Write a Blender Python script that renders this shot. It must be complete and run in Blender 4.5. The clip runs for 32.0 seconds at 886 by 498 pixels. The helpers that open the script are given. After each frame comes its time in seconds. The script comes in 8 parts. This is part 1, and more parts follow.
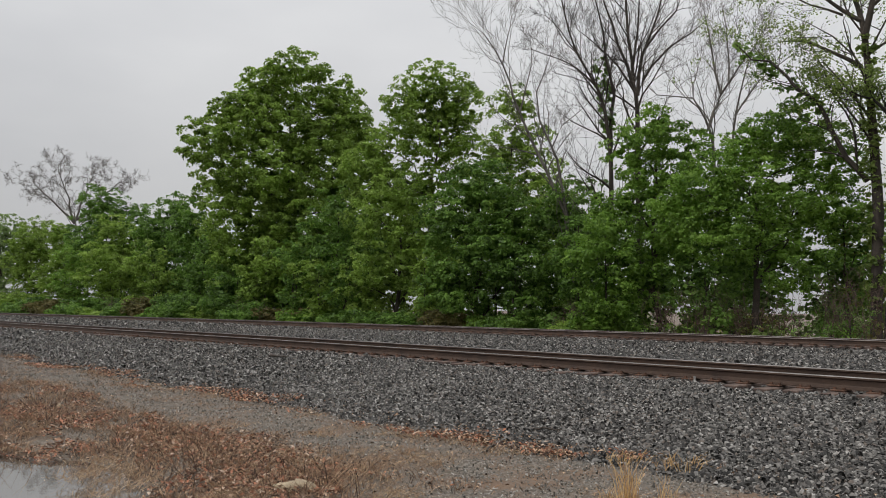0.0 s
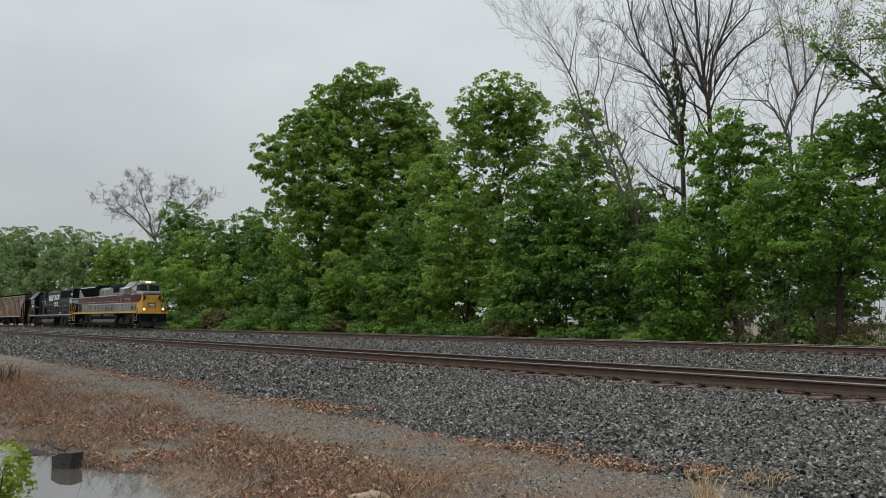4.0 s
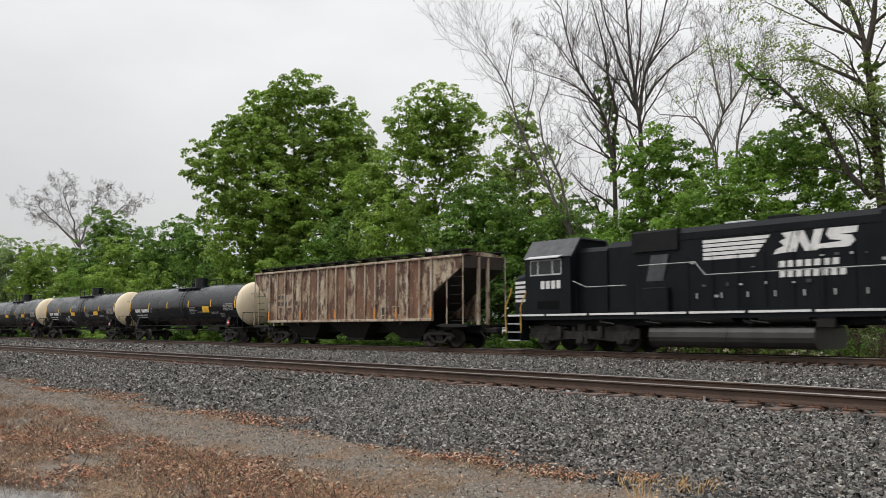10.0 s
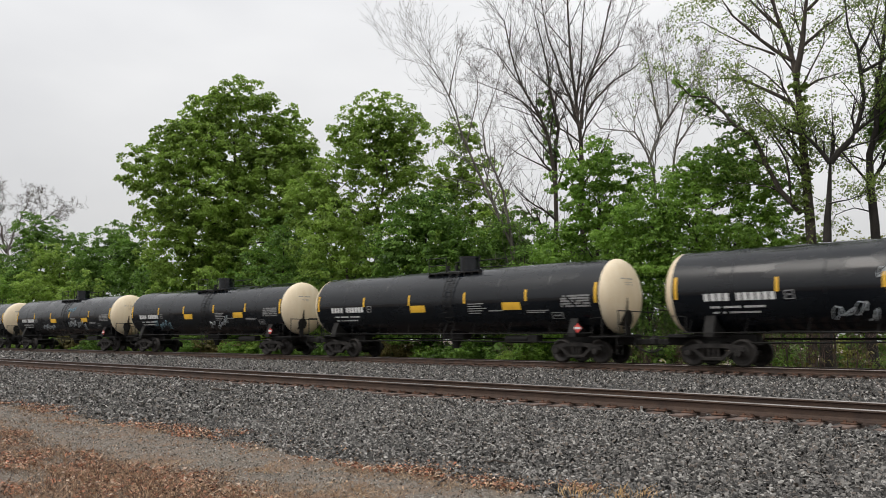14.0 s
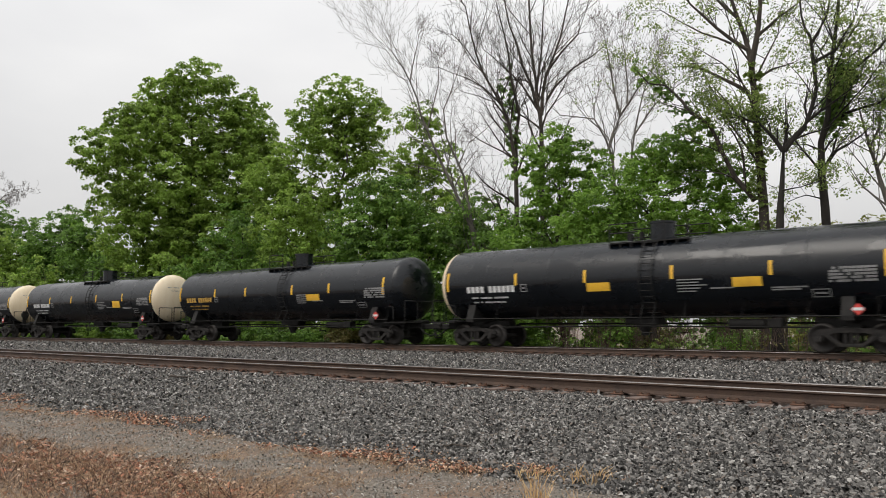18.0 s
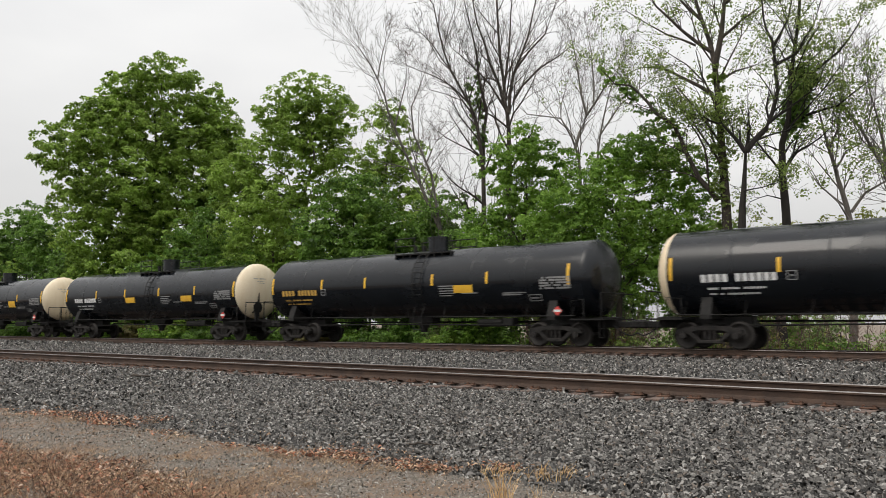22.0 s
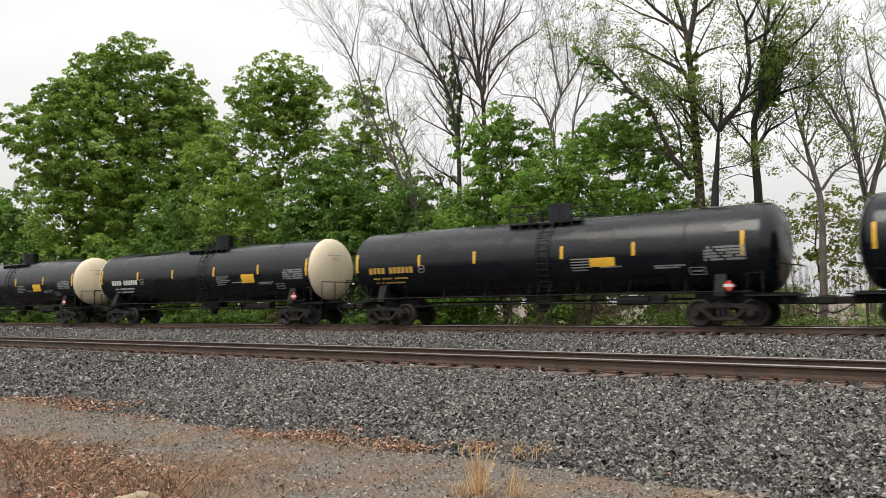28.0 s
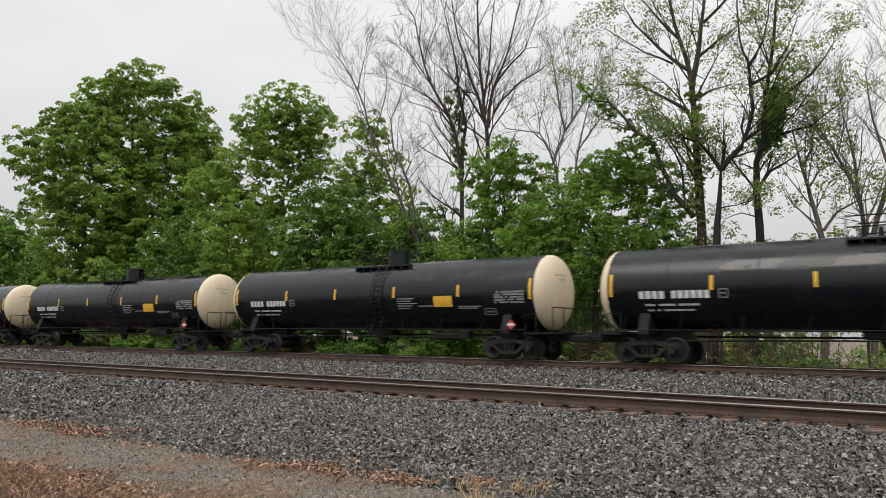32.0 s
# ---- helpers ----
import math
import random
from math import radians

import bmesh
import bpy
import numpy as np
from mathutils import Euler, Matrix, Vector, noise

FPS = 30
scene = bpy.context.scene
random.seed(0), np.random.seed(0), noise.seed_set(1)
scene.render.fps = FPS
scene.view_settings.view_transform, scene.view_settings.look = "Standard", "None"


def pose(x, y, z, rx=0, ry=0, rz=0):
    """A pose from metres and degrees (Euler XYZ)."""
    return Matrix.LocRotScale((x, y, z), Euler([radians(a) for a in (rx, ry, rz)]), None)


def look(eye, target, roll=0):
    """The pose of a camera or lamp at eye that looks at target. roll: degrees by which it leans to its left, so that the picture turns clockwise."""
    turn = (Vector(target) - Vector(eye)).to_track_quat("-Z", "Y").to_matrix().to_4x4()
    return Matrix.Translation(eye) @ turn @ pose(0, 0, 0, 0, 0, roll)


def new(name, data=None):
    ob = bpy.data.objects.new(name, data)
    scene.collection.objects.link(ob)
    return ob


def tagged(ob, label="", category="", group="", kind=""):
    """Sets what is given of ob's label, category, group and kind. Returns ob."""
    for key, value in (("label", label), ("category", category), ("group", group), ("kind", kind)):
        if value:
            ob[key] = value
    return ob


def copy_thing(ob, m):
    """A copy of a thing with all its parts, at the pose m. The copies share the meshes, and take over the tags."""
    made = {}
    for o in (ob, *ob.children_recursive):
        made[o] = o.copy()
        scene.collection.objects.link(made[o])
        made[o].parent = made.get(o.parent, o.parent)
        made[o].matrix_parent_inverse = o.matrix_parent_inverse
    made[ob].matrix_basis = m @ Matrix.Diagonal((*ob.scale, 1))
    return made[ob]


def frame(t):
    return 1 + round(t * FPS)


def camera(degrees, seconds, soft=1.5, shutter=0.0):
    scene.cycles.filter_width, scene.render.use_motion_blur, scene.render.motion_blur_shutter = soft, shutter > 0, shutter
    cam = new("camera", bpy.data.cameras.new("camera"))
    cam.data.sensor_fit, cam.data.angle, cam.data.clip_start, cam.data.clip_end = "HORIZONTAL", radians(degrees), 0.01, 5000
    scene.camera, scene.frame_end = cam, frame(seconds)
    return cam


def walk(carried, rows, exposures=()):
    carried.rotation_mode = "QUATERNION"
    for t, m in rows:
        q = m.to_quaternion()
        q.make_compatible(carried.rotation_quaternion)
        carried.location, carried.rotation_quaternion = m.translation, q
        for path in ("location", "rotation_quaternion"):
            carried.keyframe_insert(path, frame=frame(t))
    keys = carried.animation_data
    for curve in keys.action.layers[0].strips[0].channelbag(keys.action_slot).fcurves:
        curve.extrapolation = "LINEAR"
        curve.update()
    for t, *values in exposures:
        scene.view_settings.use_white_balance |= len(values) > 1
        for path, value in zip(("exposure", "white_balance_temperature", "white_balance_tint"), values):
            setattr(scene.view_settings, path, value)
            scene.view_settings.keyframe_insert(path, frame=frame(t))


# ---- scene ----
# camera: carried by hand beside the line, turning slowly with the train
cam = camera(58.46, 32.0, soft=0.75, shutter=0.2)
PATH = [
    (0.0, 0.026, 0.006, 1.565, 48.35, 4.38, -0.51), (0.5, 0.04, -0.008, 1.574, 49.64, 5.18, -0.02),
    (1.0, 0.061, -0.027, 1.582, 50.42, 5.81, 0.21), (1.5, 0.056, -0.025, 1.576, 50.98, 5.95, 0.17),
    (2.0, 0.047, -0.022, 1.578, 51.4, 5.84, 0.06), (2.5, 0.044, -0.016, 1.578, 51.94, 5.77, 0.06),
    (3.0, 0.038, -0.015, 1.576, 52.71, 5.83, 0.09), (3.5, 0.027, -0.004, 1.569, 53.11, 5.43, 0.03),
    (5.5, 0.032, -0.01, 1.568, 53.76, 4.99, -0.13), (6.0, 0.028, -0.006, 1.567, 54.14, 5.3, 0.13),
    (6.5, 0.029, -0.008, 1.567, 54.16, 5.5, -0.03), (7.0, 0.027, -0.009, 1.566, 53.91, 5.28, -0.39),
    (7.5, 0.021, -0.001, 1.565, 53.51, 4.76, -0.58), (8.0, 0.033, -0.008, 1.562, 52.95, 4.51, -0.3),
    (8.5, 0.029, 0.005, 1.572, 51.66, 5.05, 0.91), (9.0, 0.036, 0.009, 1.56, 50.65, 5.3, 0.73),
    (9.5, 0.011, 0.015, 1.566, 50.22, 5.37, 0.59), (10.0, -0.019, -0.012, 1.574, 48.66, 5.86, -0.1),
    (10.5, -0.023, -0.045, 1.577, 46.01, 5.82, 0.1), (11.0, -0.03, -0.027, 1.572, 43.1, 4.79, -0.17),
    (11.5, -0.035, -0.008, 1.573, 41.46, 4.41, -1.05), (12.0, -0.032, -0.009, 1.574, 41.52, 4.62, -1.9),
    (12.5, -0.029, -0.021, 1.579, 42.48, 4.83, -1.34), (13.0, -0.031, -0.029, 1.584, 43.03, 5.69, -0.92),
    (13.5, -0.028, -0.026, 1.582, 43.52, 6.36, -0.77), (14.0, -0.033, -0.018, 1.587, 44.44, 6.57, -0.2),
    (14.5, -0.028, -0.008, 1.583, 45.29, 6.73, 0.07), (16.5, -0.014, -0.008, 1.578, 43.16, 5.34, 1.32),
    (17.0, -0.018, 0.0, 1.575, 42.52, 5.33, 1.05), (17.5, -0.012, -0.007, 1.575, 41.88, 5.44, 0.47),
    (18.0, -0.012, -0.002, 1.578, 41.65, 5.56, 0.06), (18.5, -0.012, -0.004, 1.572, 41.49, 5.44, -0.06),
    (19.0, -0.01, 0.003, 1.572, 41.17, 5.26, -0.13), (19.5, -0.005, 0.007, 1.57, 40.78, 4.99, -0.13),
    (20.0, -0.01, 0.004, 1.569, 40.53, 4.71, -0.28), (20.5, -0.013, 0.009, 1.576, 40.0, 5.21, -0.0),
    (21.0, -0.019, 0.02, 1.583, 39.54, 5.92, 0.02), (21.5, -0.007, 0.007, 1.575, 39.34, 5.8, -0.07),
    (22.0, -0.004, 0.008, 1.585, 39.28, 5.41, 0.08), (22.5, -0.008, 0.005, 1.577, 39.38, 5.33, 0.18),
    (23.0, -0.014, 0.011, 1.576, 39.74, 5.48, 0.46), (23.5, -0.022, 0.013, 1.583, 40.44, 5.57, 0.79),
    (24.0, -0.02, 0.01, 1.583, 40.76, 5.4, 0.71), (24.5, -0.008, 0.012, 1.574, 39.78, 4.69, 0.17),
    (25.0, -0.008, 0.017, 1.576, 38.91, 4.39, 0.17), (25.5, -0.008, 0.019, 1.57, 38.5, 4.33, 0.25),
    (27.5, -0.008, 0.022, 1.57, 38.15, 4.17, 0.78), (28.0, 0.0, 0.021, 1.578, 37.62, 4.03, 0.79),
    (28.5, -0.004, 0.019, 1.572, 37.58, 4.08, 0.85), (29.0, -0.007, 0.019, 1.577, 37.85, 4.04, 1.32),
    (29.5, -0.005, 0.021, 1.575, 38.08, 4.09, 2.0), (30.0, -0.008, 0.03, 1.574, 38.59, 4.47, 2.03),
    (30.5, -0.009, 0.027, 1.579, 38.74, 4.89, 1.57), (31.0, -0.014, 0.031, 1.579, 38.4, 5.38, 1.02),
    (31.5, -0.015, 0.03, 1.58, 37.95, 5.79, 0.19), (32.0, -0.011, -0.01, 1.587, 37.56, 6.31, -0.59),
]
walk(cam, [(t, pose(x, y, z, 90 + p, r, w)) for t, x, y, z, w, p, r in PATH], [
    (0, -0.36, 6450, 10), (1, -0.78, 6250, 7), (2, -0.46, 6220, 6), (6.5, -0.34, 6220, 6), (8.5, -0.12, 6350, 8), (11, -0.02, 6550, 10), (14, -0.06, 6500, 10),
    (20, 0.0, 6600, 10), (24, 0.09, 6600, 9), (25, 0.19, 6650, 9), (29, 0.17, 6600, 10), (31, 0.04, 6550, 10), (32, -0.10, 6550, 10)])

# world: bright overcast, lightest overhead
world = bpy.data.worlds.new("overcast")
scene.world = world
world.use_nodes = True
wn, wl = world.node_tree.nodes, world.node_tree.links
wn.clear()
w_out = wn.new("ShaderNodeOutputWorld")
w_bg = wn.new("ShaderNodeBackground")
w_sky = wn.new("ShaderNodeTexSky")
w_sky.sky_type = "NISHITA"
w_sky.sun_disc = False
w_sky.sun_elevation, w_sky.sun_rotation = radians(48), radians(200)
w_sky.air_density, w_sky.dust_density, w_sky.ozone_density = 1.0, 6.0, 1.0
w_dim = wn.new("ShaderNodeMixRGB")
w_dim.blend_type = "MULTIPLY"
w_dim.inputs[0].default_value = 1.0
w_dim.inputs[2].default_value = (0.10, 0.10, 0.10, 1)
w_co = wn.new("ShaderNodeTexCoord")
w_map = wn.new("ShaderNodeMapping")
w_map.inputs["Scale"].default_value = (1.0, 1.0, 2.6)
w_noise = wn.new("ShaderNodeTexNoise")
w_noise.inputs["Scale"].default_value, w_noise.inputs["Detail"].default_value = 1.7, 5.0
w_noise.inputs["Roughness"].default_value = 0.45
w_ramp = wn.new("ShaderNodeValToRGB")
w_ramp.color_ramp.elements[0].position, w_ramp.color_ramp.elements[0].color = 0.30, (0.62, 0.625, 0.64, 1)
w_ramp.color_ramp.elements[1].position, w_ramp.color_ramp.elements[1].color = 0.68, (0.83, 0.828, 0.825, 1)
w_mix = wn.new("ShaderNodeMixRGB")
w_mix.inputs[0].default_value = 0.92
wl.new(w_co.outputs["Generated"], w_map.inputs[0])
wl.new(w_map.outputs[0], w_noise.inputs["Vector"])
wl.new(w_noise.outputs["Fac"], w_ramp.inputs[0])
wl.new(w_sky.outputs[0], w_dim.inputs[1])
wl.new(w_dim.outputs[0], w_mix.inputs[1])
wl.new(w_ramp.outputs[0], w_mix.inputs[2])
w_sep = wn.new("ShaderNodeSeparateXYZ")
w_zen = wn.new("ShaderNodeMapRange")
w_zen.inputs["From Min"].default_value, w_zen.inputs["From Max"].default_value = 0.0, 1.0
w_zen.inputs["To Min"].default_value, w_zen.inputs["To Max"].default_value = 0.84, 2.1
w_grad = wn.new("ShaderNodeMixRGB")
w_grad.blend_type = "MULTIPLY"
w_grad.inputs[0].default_value = 1.0
wl.new(w_co.outputs["Generated"], w_sep.inputs[0])
wl.new(w_sep.outputs["Z"], w_zen.inputs["Value"])
wl.new(w_mix.outputs[0], w_grad.inputs[1])
wl.new(w_zen.outputs[0], w_grad.inputs[2])
wl.new(w_grad.outputs[0], w_bg.inputs[0])
w_bg.inputs[1].default_value = 1.0
wl.new(w_bg.outputs[0], w_out.inputs[0])

sun_data = bpy.data.lights.new("sun", "SUN")
sun_data.energy, sun_data.angle, sun_data.color = 1.2, radians(30), (1.0, 0.96, 0.90)
sun = new("sun", sun_data)
sun.matrix_world = look((0, 0, 60), (14, 38, 0))


# ---- materials ----
def mat(name, a, b=None, rough=0.7, metal=0.0, scale=3.0, grain=60.0, bump=0.2, streak=1.0, spots=None, spot_at=0.62, coat=0.0, spec=0.5):
    """Two-tone noise at a broad and a fine scale, with bump; streak < 1 draws the pattern out downwards."""
    m = bpy.data.materials.new(name)
    m.use_nodes = True
    n, l = m.node_tree.nodes, m.node_tree.links
    bs = n["Principled BSDF"]
    co = n.new("ShaderNodeTexCoord")
    mp = n.new("ShaderNodeMapping")
    mp.inputs["Scale"].default_value = (1, 1, streak)
    l.new(co.outputs["Object"], mp.inputs[0])
    big = n.new("ShaderNodeTexNoise")
    big.inputs["Scale"].default_value, big.inputs["Detail"].default_value, big.inputs["Roughness"].default_value = scale, 6, 0.62
    l.new(mp.outputs[0], big.inputs["Vector"])
    fine = n.new("ShaderNodeTexNoise")
    fine.inputs["Scale"].default_value, fine.inputs["Detail"].default_value = grain, 3
    l.new(co.outputs["Object"], fine.inputs["Vector"])
    ramp = n.new("ShaderNodeValToRGB")
    b = b or tuple(min(1, c * 0.7) for c in a)
    ramp.color_ramp.elements[0].position, ramp.color_ramp.elements[0].color = 0.36, (*a, 1)
    ramp.color_ramp.elements[1].position, ramp.color_ramp.elements[1].color = 0.66, (*b, 1)
    l.new(big.outputs["Fac"], ramp.inputs[0])
    mx = n.new("ShaderNodeMixRGB")
    mx.blend_type = "OVERLAY"
    mx.inputs[0].default_value = 0.35
    l.new(ramp.outputs[0], mx.inputs[1])
    l.new(fine.outputs["Fac"], mx.inputs[2])
    col = mx.outputs[0]
    if spots:
        sp = n.new("ShaderNodeTexNoise")
        sp.inputs["Scale"].default_value, sp.inputs["Detail"].default_value, sp.inputs["Roughness"].default_value = scale * 2.3, 8, 0.7
        l.new(mp.outputs[0], sp.inputs["Vector"])
        sr = n.new("ShaderNodeValToRGB")
        sr.color_ramp.elements[0].position, sr.color_ramp.elements[1].position = spot_at - 0.05, spot_at + 0.05
        l.new(sp.outputs["Fac"], sr.inputs[0])
        m2 = n.new("ShaderNodeMixRGB")
        m2.inputs[2].default_value = (*spots, 1)
        l.new(sr.outputs[0], m2.inputs[0])
        l.new(col, m2.inputs[1])
        col = m2.outputs[0]
    l.new(col, bs.inputs["Base Color"])
    bs.inputs["Roughness"].default_value, bs.inputs["Metallic"].default_value = rough, metal
    bs.inputs["Coat Weight"].default_value, bs.inputs["Specular IOR Level"].default_value = coat, spec
    rr = n.new("ShaderNodeMapRange")
    rr.inputs["To Min"].default_value, rr.inputs["To Max"].default_value = max(0.03, rough - 0.12), min(1, rough + 0.12)
    l.new(big.outputs["Fac"], rr.inputs["Value"])
    l.new(rr.outputs[0], bs.inputs["Roughness"])
    if bump:
        bp = n.new("ShaderNodeBump")
        bp.inputs["Strength"].default_value, bp.inputs["Distance"].default_value = bump, 0.02
        l.new(fine.outputs["Fac"], bp.inputs["Height"])
        l.new(bp.outputs[0], bs.inputs["Normal"])
    return m


def patchy(m, lo, hi, scale, at, stretch):
    """Sharp-edged patches of smoother and rougher paint."""
    n, l = m.node_tree.nodes, m.node_tree.links
    co, mp, ns, rp = n.new("ShaderNodeTexCoord"), n.new("ShaderNodeMapping"), n.new("ShaderNodeTexNoise"), n.new("ShaderNodeMapRange")
    info = n.new("ShaderNodeObjectInfo")
    mp.inputs["Scale"].default_value = stretch
    ns.inputs["Scale"].default_value, ns.inputs["Detail"].default_value, ns.inputs["Roughness"].default_value = scale, 5, 0.55
    rp.inputs["From Min"].default_value, rp.inputs["From Max"].default_value = at - 0.025, at + 0.025
    rp.inputs["To Min"].default_value, rp.inputs["To Max"].default_value = lo, hi
    shift = n.new("ShaderNodeVectorMath")
    shift.operation = "SCALE"
    shift.inputs[0].default_value = (90.0, 0.0, 0.0)
    l.new(info.outputs["Random"], shift.inputs["Scale"])
    l.new(shift.outputs[0], mp.inputs["Location"])
    l.new(co.outputs["Object"], mp.inputs[0])
    l.new(mp.outputs[0], ns.inputs["Vector"])
    l.new(ns.outputs["Fac"], rp.inputs["Value"])
    l.new(rp.outputs[0], n["Principled BSDF"].inputs["Roughness"])
    return m


def leaf_mat(name, dark, mid, light, glow=0.35):
    """Leaves: each its own shade, with broad patches, and some light coming through."""
    m = bpy.data.materials.new(name)
    m.use_nodes = True
    n, l = m.node_tree.nodes, m.node_tree.links
    n.clear()
    out = n.new("ShaderNodeOutputMaterial")
    geo = n.new("ShaderNodeNewGeometry")
    co = n.new("ShaderNodeTexCoord")
    ns = n.new("ShaderNodeTexNoise")
    ns.inputs["Scale"].default_value, ns.inputs["Detail"].default_value = 0.4, 5
    l.new(co.outputs["Object"], ns.inputs["Vector"])
    mx = n.new("ShaderNodeMath")
    mx.operation = "MULTIPLY_ADD"
    mx.inputs[1].default_value = 0.5
    l.new(geo.outputs["Random Per Island"], mx.inputs[0])
    sc = n.new("ShaderNodeMath")
    sc.operation = "MULTIPLY_ADD"
    sc.inputs[1].default_value, sc.inputs[2].default_value = 1.5, -0.5
    l.new(ns.outputs["Fac"], sc.inputs[0])
    l.new(sc.outputs[0], mx.inputs[2])
    ramp = n.new("ShaderNodeValToRGB")
    ramp.color_ramp.elements[0].position, ramp.color_ramp.elements[0].color = 0.1, (*dark, 1)
    ramp.color_ramp.elements[1].position, ramp.color_ramp.elements[1].color = 0.95, (*light, 1)
    e = ramp.color_ramp.elements.new(0.5)
    e.color = (*mid, 1)
    l.new(mx.outputs[0], ramp.inputs[0])
    df = n.new("ShaderNodeBsdfPrincipled")
    df.inputs["Roughness"].default_value = 0.5
    df.inputs["Specular IOR Level"].default_value = 0.35
    tr = n.new("ShaderNodeBsdfTranslucent")
    mixs = n.new("ShaderNodeMixShader")
    mixs.inputs[0].default_value = glow
    l.new(ramp.outputs[0], df.inputs["Base Color"])
    l.new(ramp.outputs[0], tr.inputs["Color"])
    l.new(df.outputs[0], mixs.inputs[1])
    l.new(tr.outputs[0], mixs.inputs[2])
    l.new(mixs.outputs[0], out.inputs[0])
    return m


def glow_mat(name, colour, strength):
    m = bpy.data.materials.new(name)
    m.use_nodes = True
    bs = m.node_tree.nodes["Principled BSDF"]
    bs.inputs["Emission Color"].default_value = (*colour, 1)
    bs.inputs["Emission Strength"].default_value = strength
    return m


def stone_mat(name, cols, rough=0.75):
    """Loose pieces: every piece picks its own shade."""
    m = bpy.data.materials.new(name)
    m.use_nodes = True
    n, l = m.node_tree.nodes, m.node_tree.links
    bs = n["Principled BSDF"]
    geo = n.new("ShaderNodeNewGeometry")
    ramp = n.new("ShaderNodeValToRGB")
    ramp.color_ramp.elements[0].color = (*cols[0], 1)
    ramp.color_ramp.elements[1].color = (*cols[-1], 1)
    ramp.color_ramp.interpolation = "CONSTANT"
    ramp.color_ramp.elements[1].position = (len(cols) - 1) / len(cols)
    for i, c in enumerate(cols[1:-1]):
        e = ramp.color_ramp.elements.new((i + 1) / len(cols))
        e.color = (*c, 1)
    l.new(geo.outputs["Random Per Island"], ramp.inputs[0])
    co = n.new("ShaderNodeTexCoord")
    ns = n.new("ShaderNodeTexNoise")
    ns.inputs["Scale"].default_value, ns.inputs["Detail"].default_value = 45, 4
    l.new(co.outputs["Object"], ns.inputs["Vector"])
    mx = n.new("ShaderNodeMixRGB")
    mx.blend_type = "OVERLAY"
    mx.inputs[0].default_value = 0.5
    l.new(ramp.outputs[0], mx.inputs[1])
    l.new(ns.outputs["Fac"], mx.inputs[2])
    l.new(mx.outputs[0], bs.inputs["Base Color"])
    bs.inputs["Roughness"].default_value = rough
    return m


def bed_mat(name, cols, cell, bump=0.6, patch=None, patch_scale=0.35, patch_at=0.55):
    """Packed gravel seen from farther off: one shade a cell, rounded cells in relief."""
    m = bpy.data.materials.new(name)
    m.use_nodes = True
    n, l = m.node_tree.nodes, m.node_tree.links
    bs = n["Principled BSDF"]
    co = n.new("ShaderNodeTexCoord")
    vo = n.new("ShaderNodeTexVoronoi")
    vo.inputs["Scale"].default_value = 1 / cell
    l.new(co.outputs["Object"], vo.inputs["Vector"])
    sep = n.new("ShaderNodeSeparateColor")
    l.new(vo.outputs["Color"], sep.inputs[0])
    ramp = n.new("ShaderNodeValToRGB")
    ramp.color_ramp.elements[0].color = (*cols[0], 1)
    ramp.color_ramp.elements[1].color = (*cols[-1], 1)
    for i, c in enumerate(cols[1:-1]):
        e = ramp.color_ramp.elements.new((i + 1) / (len(cols) - 1))
        e.color = (*c, 1)
    l.new(sep.outputs[0], ramp.inputs[0])
    col = ramp.outputs[0]
    if patch:
        ns = n.new("ShaderNodeTexNoise")
        ns.inputs["Scale"].default_value, ns.inputs["Detail"].default_value, ns.inputs["Roughness"].default_value = patch_scale, 7, 0.68
        l.new(co.outputs["Object"], ns.inputs["Vector"])
        pr = n.new("ShaderNodeValToRGB")
        pr.color_ramp.elements[0].position, pr.color_ramp.elements[1].position = patch_at - 0.06, patch_at + 0.06
        l.new(ns.outputs["Fac"], pr.inputs[0])
        mx = n.new("ShaderNodeMixRGB")
        mx.inputs[2].default_value = (*patch, 1)
        l.new(pr.outputs[0], mx.inputs[0])
        l.new(col, mx.inputs[1])
        col = mx.outputs[0]
    l.new(col, bs.inputs["Base Color"])
    bs.inputs["Roughness"].default_value = 0.85
    bp = n.new("ShaderNodeBump")
    bp.inputs["Strength"].default_value, bp.inputs["Distance"].default_value = bump, cell
    bp.invert = True
    l.new(vo.outputs["Distance"], bp.inputs["Height"])
    l.new(bp.outputs[0], bs.inputs["Normal"])
    return m


M_BARK = mat("bark", (0.075, 0.06, 0.048), (0.03, 0.025, 0.02), 0.9, scale=4, grain=30, bump=0.8, streak=0.25)
M_PALE_BARK = mat("pale_bark", (0.19, 0.17, 0.15), (0.09, 0.08, 0.07), 0.9, scale=4, grain=30, bump=0.6, streak=0.25)
M_BRUSH = mat("brush_bark", (0.15, 0.095, 0.075), (0.085, 0.055, 0.046), 0.9, scale=4, grain=30, bump=0.2)
M_DARK_BARK = mat("dark_bark", (0.028, 0.024, 0.02), (0.014, 0.012, 0.01), 0.9, scale=4, grain=30, bump=0.8, streak=0.25)
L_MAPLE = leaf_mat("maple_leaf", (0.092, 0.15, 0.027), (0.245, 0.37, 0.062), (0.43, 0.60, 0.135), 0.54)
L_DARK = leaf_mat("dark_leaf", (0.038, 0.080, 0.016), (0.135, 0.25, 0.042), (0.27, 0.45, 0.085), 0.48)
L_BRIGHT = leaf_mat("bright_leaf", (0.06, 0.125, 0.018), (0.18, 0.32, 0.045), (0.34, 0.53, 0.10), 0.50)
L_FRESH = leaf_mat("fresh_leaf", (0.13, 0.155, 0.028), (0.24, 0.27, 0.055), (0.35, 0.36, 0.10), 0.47)
